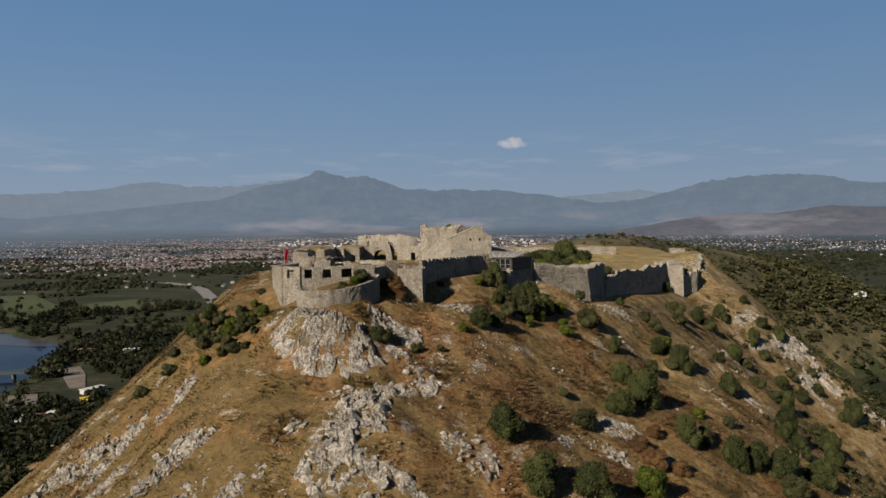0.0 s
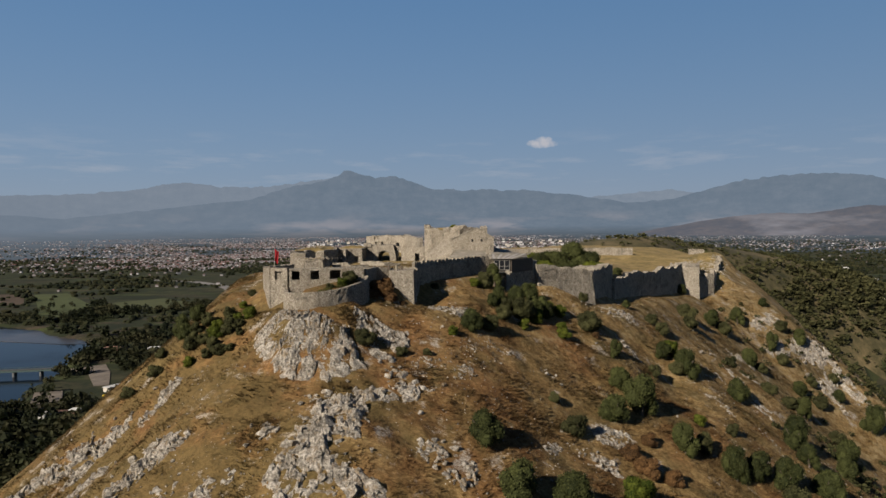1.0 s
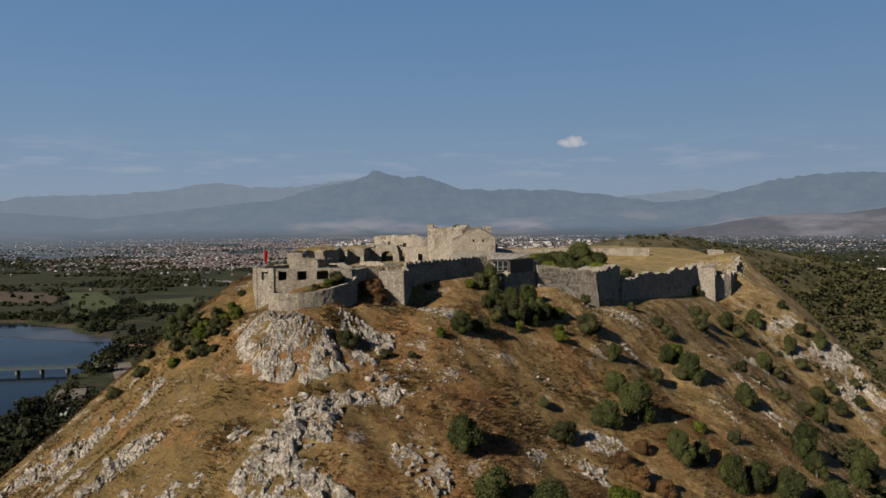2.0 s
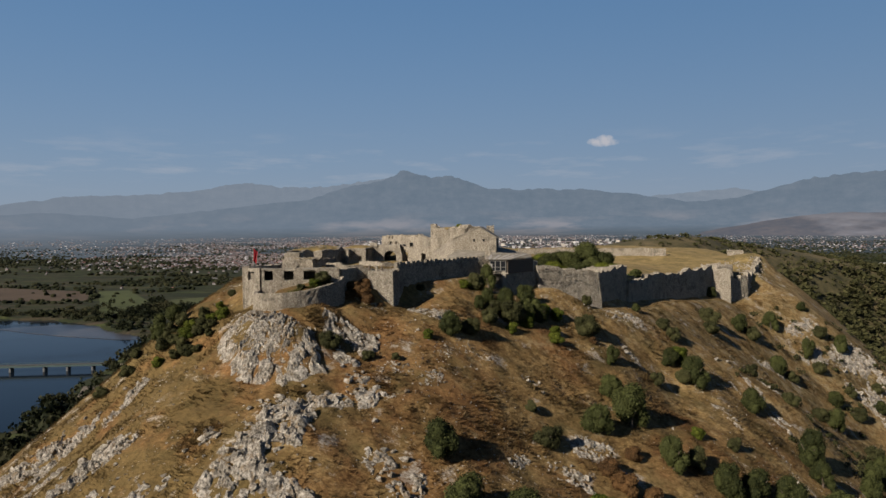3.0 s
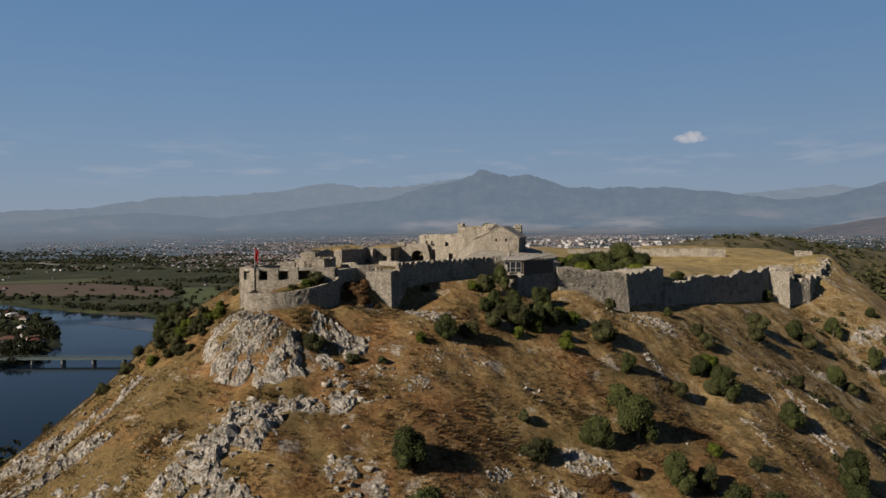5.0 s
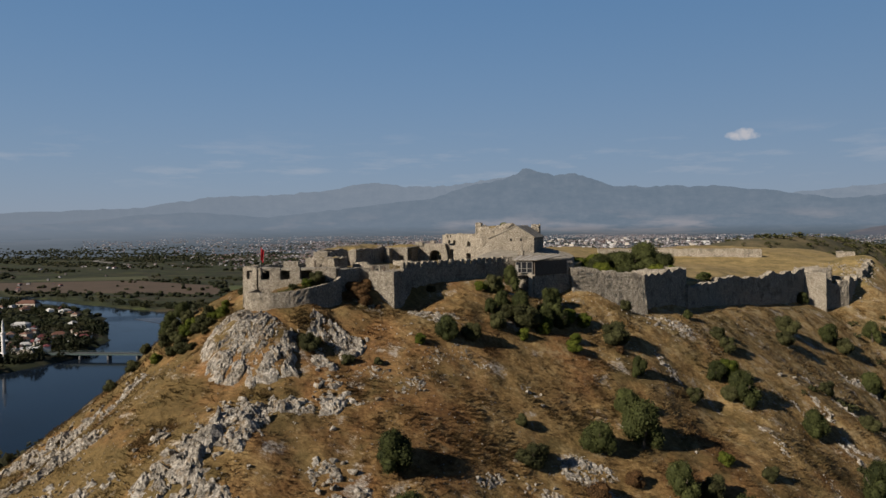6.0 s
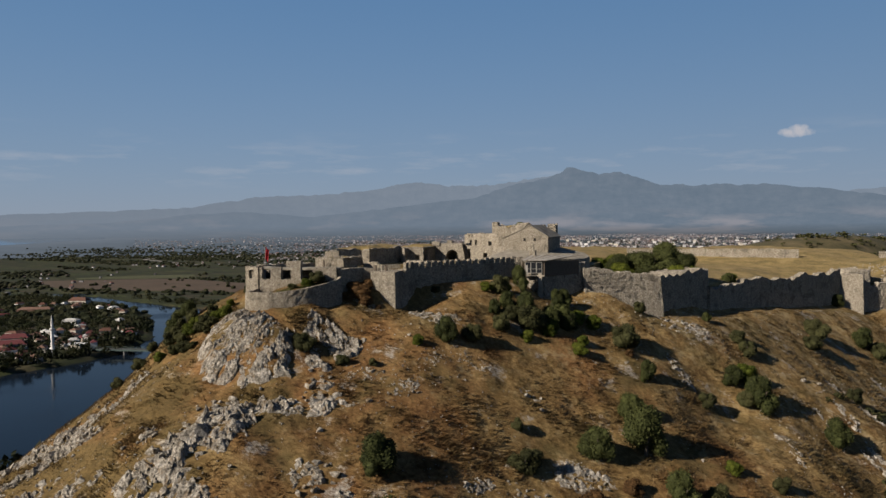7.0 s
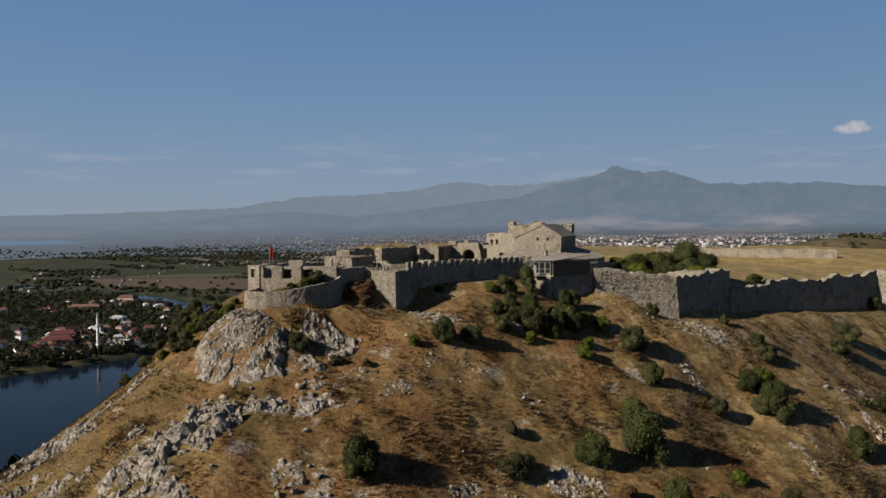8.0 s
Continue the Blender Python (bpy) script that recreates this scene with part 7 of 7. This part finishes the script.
tagged(part("ground_bank_lot", mass_mesh("ground_bank_lot", [(-610, 470), (-585, 440), (-536, 430), (-524, 452), (-545, 500), (-590, 512)], 3.6, 1.0, 0.2, step=6), EARTH), "bare brown earth along the village bank", "ground", kind="structure")
tagged(part("ground_dirt_lot", mass_mesh("ground_dirt_lot", [(-318, 512), (-300, 518), (-284, 490), (-298, 474)], 3.7, 1.0, 0.2, step=6), EARTH), "bare brown earth lot near the river", "ground", kind="structure")

# the bridge
A_, B_ = Vector((-346, 592.5)), Vector((-524, 551))
span = (B_ - A_).length
heading = math.degrees(math.atan2((B_ - A_).y, (B_ - A_).x))
bridge = thing("bridge", "long low road bridge with green steel girders on concrete piers", "bridge", (A_.x, A_.y, 0))


def bar(l, w, h, x, y, z, bevel=0.0):
    bm = bmesh.new()
    bmesh.ops.create_cube(bm, size=1, matrix=Matrix.Translation((x, y, z)) @ Matrix.Diagonal((l, w, h, 1)))
    if bevel:
        bmesh.ops.bevel(bm, geom=bm.edges[:], offset=bevel, segments=1, affect="EDGES")
    return bm


DECK = make_plain("bridge_deck", [(0.3, (0.035, 0.036, 0.037)), (0.7, (0.075, 0.075, 0.074))], 0.3, 0.9, "Object", 0)
PIER = make_plain("pier_concrete", [(0.3, (0.075, 0.078, 0.078)), (0.7, (0.15, 0.15, 0.145))], 0.4, 0.85, "Object")
kids = [part("deck", bar(span, 6.6, 0.5, span / 2, 0, 5.6), DECK)]
for side in (-3.5, 3.5):
    kids.append(part("girder", bar(span, 0.4, 1.5, span / 2, side, 5.0), STEEL))
    kids.append(part("railing", bar(span, 0.12, 0.25, span / 2, side, 7.1), STEEL))
for s in (15, 36, 55.5, 83.5, 112, 140, 168):
    bm = bar(2.0, 6.0, 9.0, s, 0, 0.2, 0.4)
    kids.append(part("pier", bm, PIER))
for i in range(30):
    for side in (-3.5, 3.5):
        kids.append(part("rail_post", bar(0.25, 0.2, 1.4, 3 + i * (span - 6) / 29, side, 6.4), STEEL))
for o_ in kids:
    o_.parent = bridge
bridge.matrix_world = pose(A_.x, A_.y, 0, 0, 0, heading)


def road(name, line, wide, label, lift=0.25):
    """A road laid on the plain along a line of points."""
    pts = [Vector(p) for p in line]
    fine = []
    for a, b in zip(pts, pts[1:]):
        for i in range(max(2, int((b - a).length / 25))):
            fine.append(a.lerp(b, i / max(2, int((b - a).length / 25))))
    fine.append(pts[-1])
    v, f = [], []
    for i, p in enumerate(fine):
        w = (fine[min(i + 1, len(fine) - 1)] - fine[max(i - 1, 0)]).normalized()
        k = float(near_scale(p.x, p.y))
        for side in (-1, 1):
            q = p + Vector((w.y, -w.x)) * side * wide * k / 2
            v.append((q.x, q.y, float(ground_z(np.array([q.x]), np.array([q.y]), False)[0]) + lift))
        if i:
            f.append((2 * i - 2, 2 * i - 1, 2 * i + 1, 2 * i))
    ob = part(name, fast_mesh(name, np.array(v), np.array(f)), TAR)
    return tagged(ob, label, "road", kind="structure")


road("road_bend", [(-330, 1040), (-358, 1112), (-400, 1215), (-438, 1304), (-478, 1395), (-529, 1480), (-614, 1570), (-760, 1640)], 24, "broad pale road bending across the plain")
road("road_fields", [(-1423, 1788), (-1600, 1850), (-1740, 1900), (-1764, 1980), (-1850, 2080), (-1990, 2240)], 16, "pale road winding through the fields")
road("road_east", [(560, 1420), (640, 1560), (704, 1600), (800, 1682), (900, 1800), (1010, 1960)], 18, "pale road east of the hill")
road("road_town", [(1150, 2600), (1500, 2450), (1900, 2300)], 40, "pale strip of road and yards at the edge of town")

# apartment blocks and sheds at the edge of town
rt = random.Random(55)
for i in range(110):
    az, d = radians(rt.uniform(-14, 7)), rt.uniform(2900, 3500)
    x, y = HUB[0] + d * math.sin(az), HUB[1] + d * math.cos(az)
    building("apartment_block", "pale apartment block at the edge of the town", "apartment block", x, y, rt.uniform(10, 24), rt.uniform(8, 12), rt.uniform(6, 16), rt.uniform(-20, 40), rt.choice((PALEWALL, PALEWALL, CREAM)), GREY, 0, "apartment blocks")
for x, y, l, w, h, t in ((988, 2100, 30, 14, 6, 10), (903, 1841, 26, 12, 6, 20), (961, 1857, 24, 12, 7, 0), (767, 1340, 24, 12, 6, 15), (628, 1082, 18, 11, 6, 40), (441, 854, 16, 10, 5, 10), (516, 870, 26, 14, 6, 20), (407, 775, 14, 9, 5, 5)):
    building("white_house", "white house among the eastern trees", "house", x, y, l * 0.7, w * 0.7, h * 0.75, t, WHITE, GREY, 1.5, "eastern white houses", 3)
for x, y, l, w, t in ((362, 660, 24, 6, -12), (358, 616, 18, 6, -8)):
    building("greenhouse", "long low pale greenhouse on the plain", "greenhouse", x, y, l, w, 2.6, t, PALEWALL, PALEWALL, 1.2, "greenhouses")

# muddy shallows along the inner bank of the bend
MUD, mn, mb = material("wet_mud")
mp_ = place(mn)
finish(mn, mb, steps(mn, grain(mn, mp_, 0.012, 6, 0.7), [(0.35, (0.012, 0.014, 0.018)), (0.5, (0.036, 0.034, 0.034)), (0.65, (0.075, 0.066, 0.060))]), 0.30, 0.3)
shallows = mass_mesh("ground_shallows", [(-640, 815), (-579, 862), (-500, 842), (-440, 800), (-412, 752), (-440, 748), (-470, 756), (-520, 768), (-575, 786)], 0.35, -1.0, 0.15, step=9)
tagged(part("ground_shallows", shallows, MUD), "grey-brown muddy shallows beside the river bank", "ground", kind="structure")

# the lake beyond the plain
LAKE, ln, lb = material("lake_water")
lb.inputs["Base Color"].default_value = (0.03, 0.045, 0.06, 1)
lb.inputs["Roughness"].default_value = 0.04
relief(ln, lb, grain(ln, place(ln), 0.02, 3), 0.02, 0.2)
az = np.radians(np.linspace(-75, -46, 60))
inner, outer = 3500 + 0 * az, 3860 + 0 * az
inner = inner + np.clip((np.degrees(az) + 52) * 45, 0, 300) + fbm(np.degrees(az), az * 0, 4, 3, 6) * 50
v = []
for a, d0, d1 in zip(az, inner, outer):
    for d in np.linspace(d0, d1, 6):
        x, y = HUB[0] + d * math.sin(a), HUB[1] + d * math.cos(a)
        v.append((x, y, float(lie_of_plain(x, y)) + 2.2))
i = np.arange(360).reshape(60, 6)
lake = part("water_lake", fast_mesh("water_lake", np.array(v), np.stack([i[:-1, :-1], i[:-1, 1:], i[1:, 1:], i[1:, :-1]], -1).reshape(-1, 4)), LAKE)
tagged(lake, "distant pale lake at the edge of the plain", "lake", kind="structure")
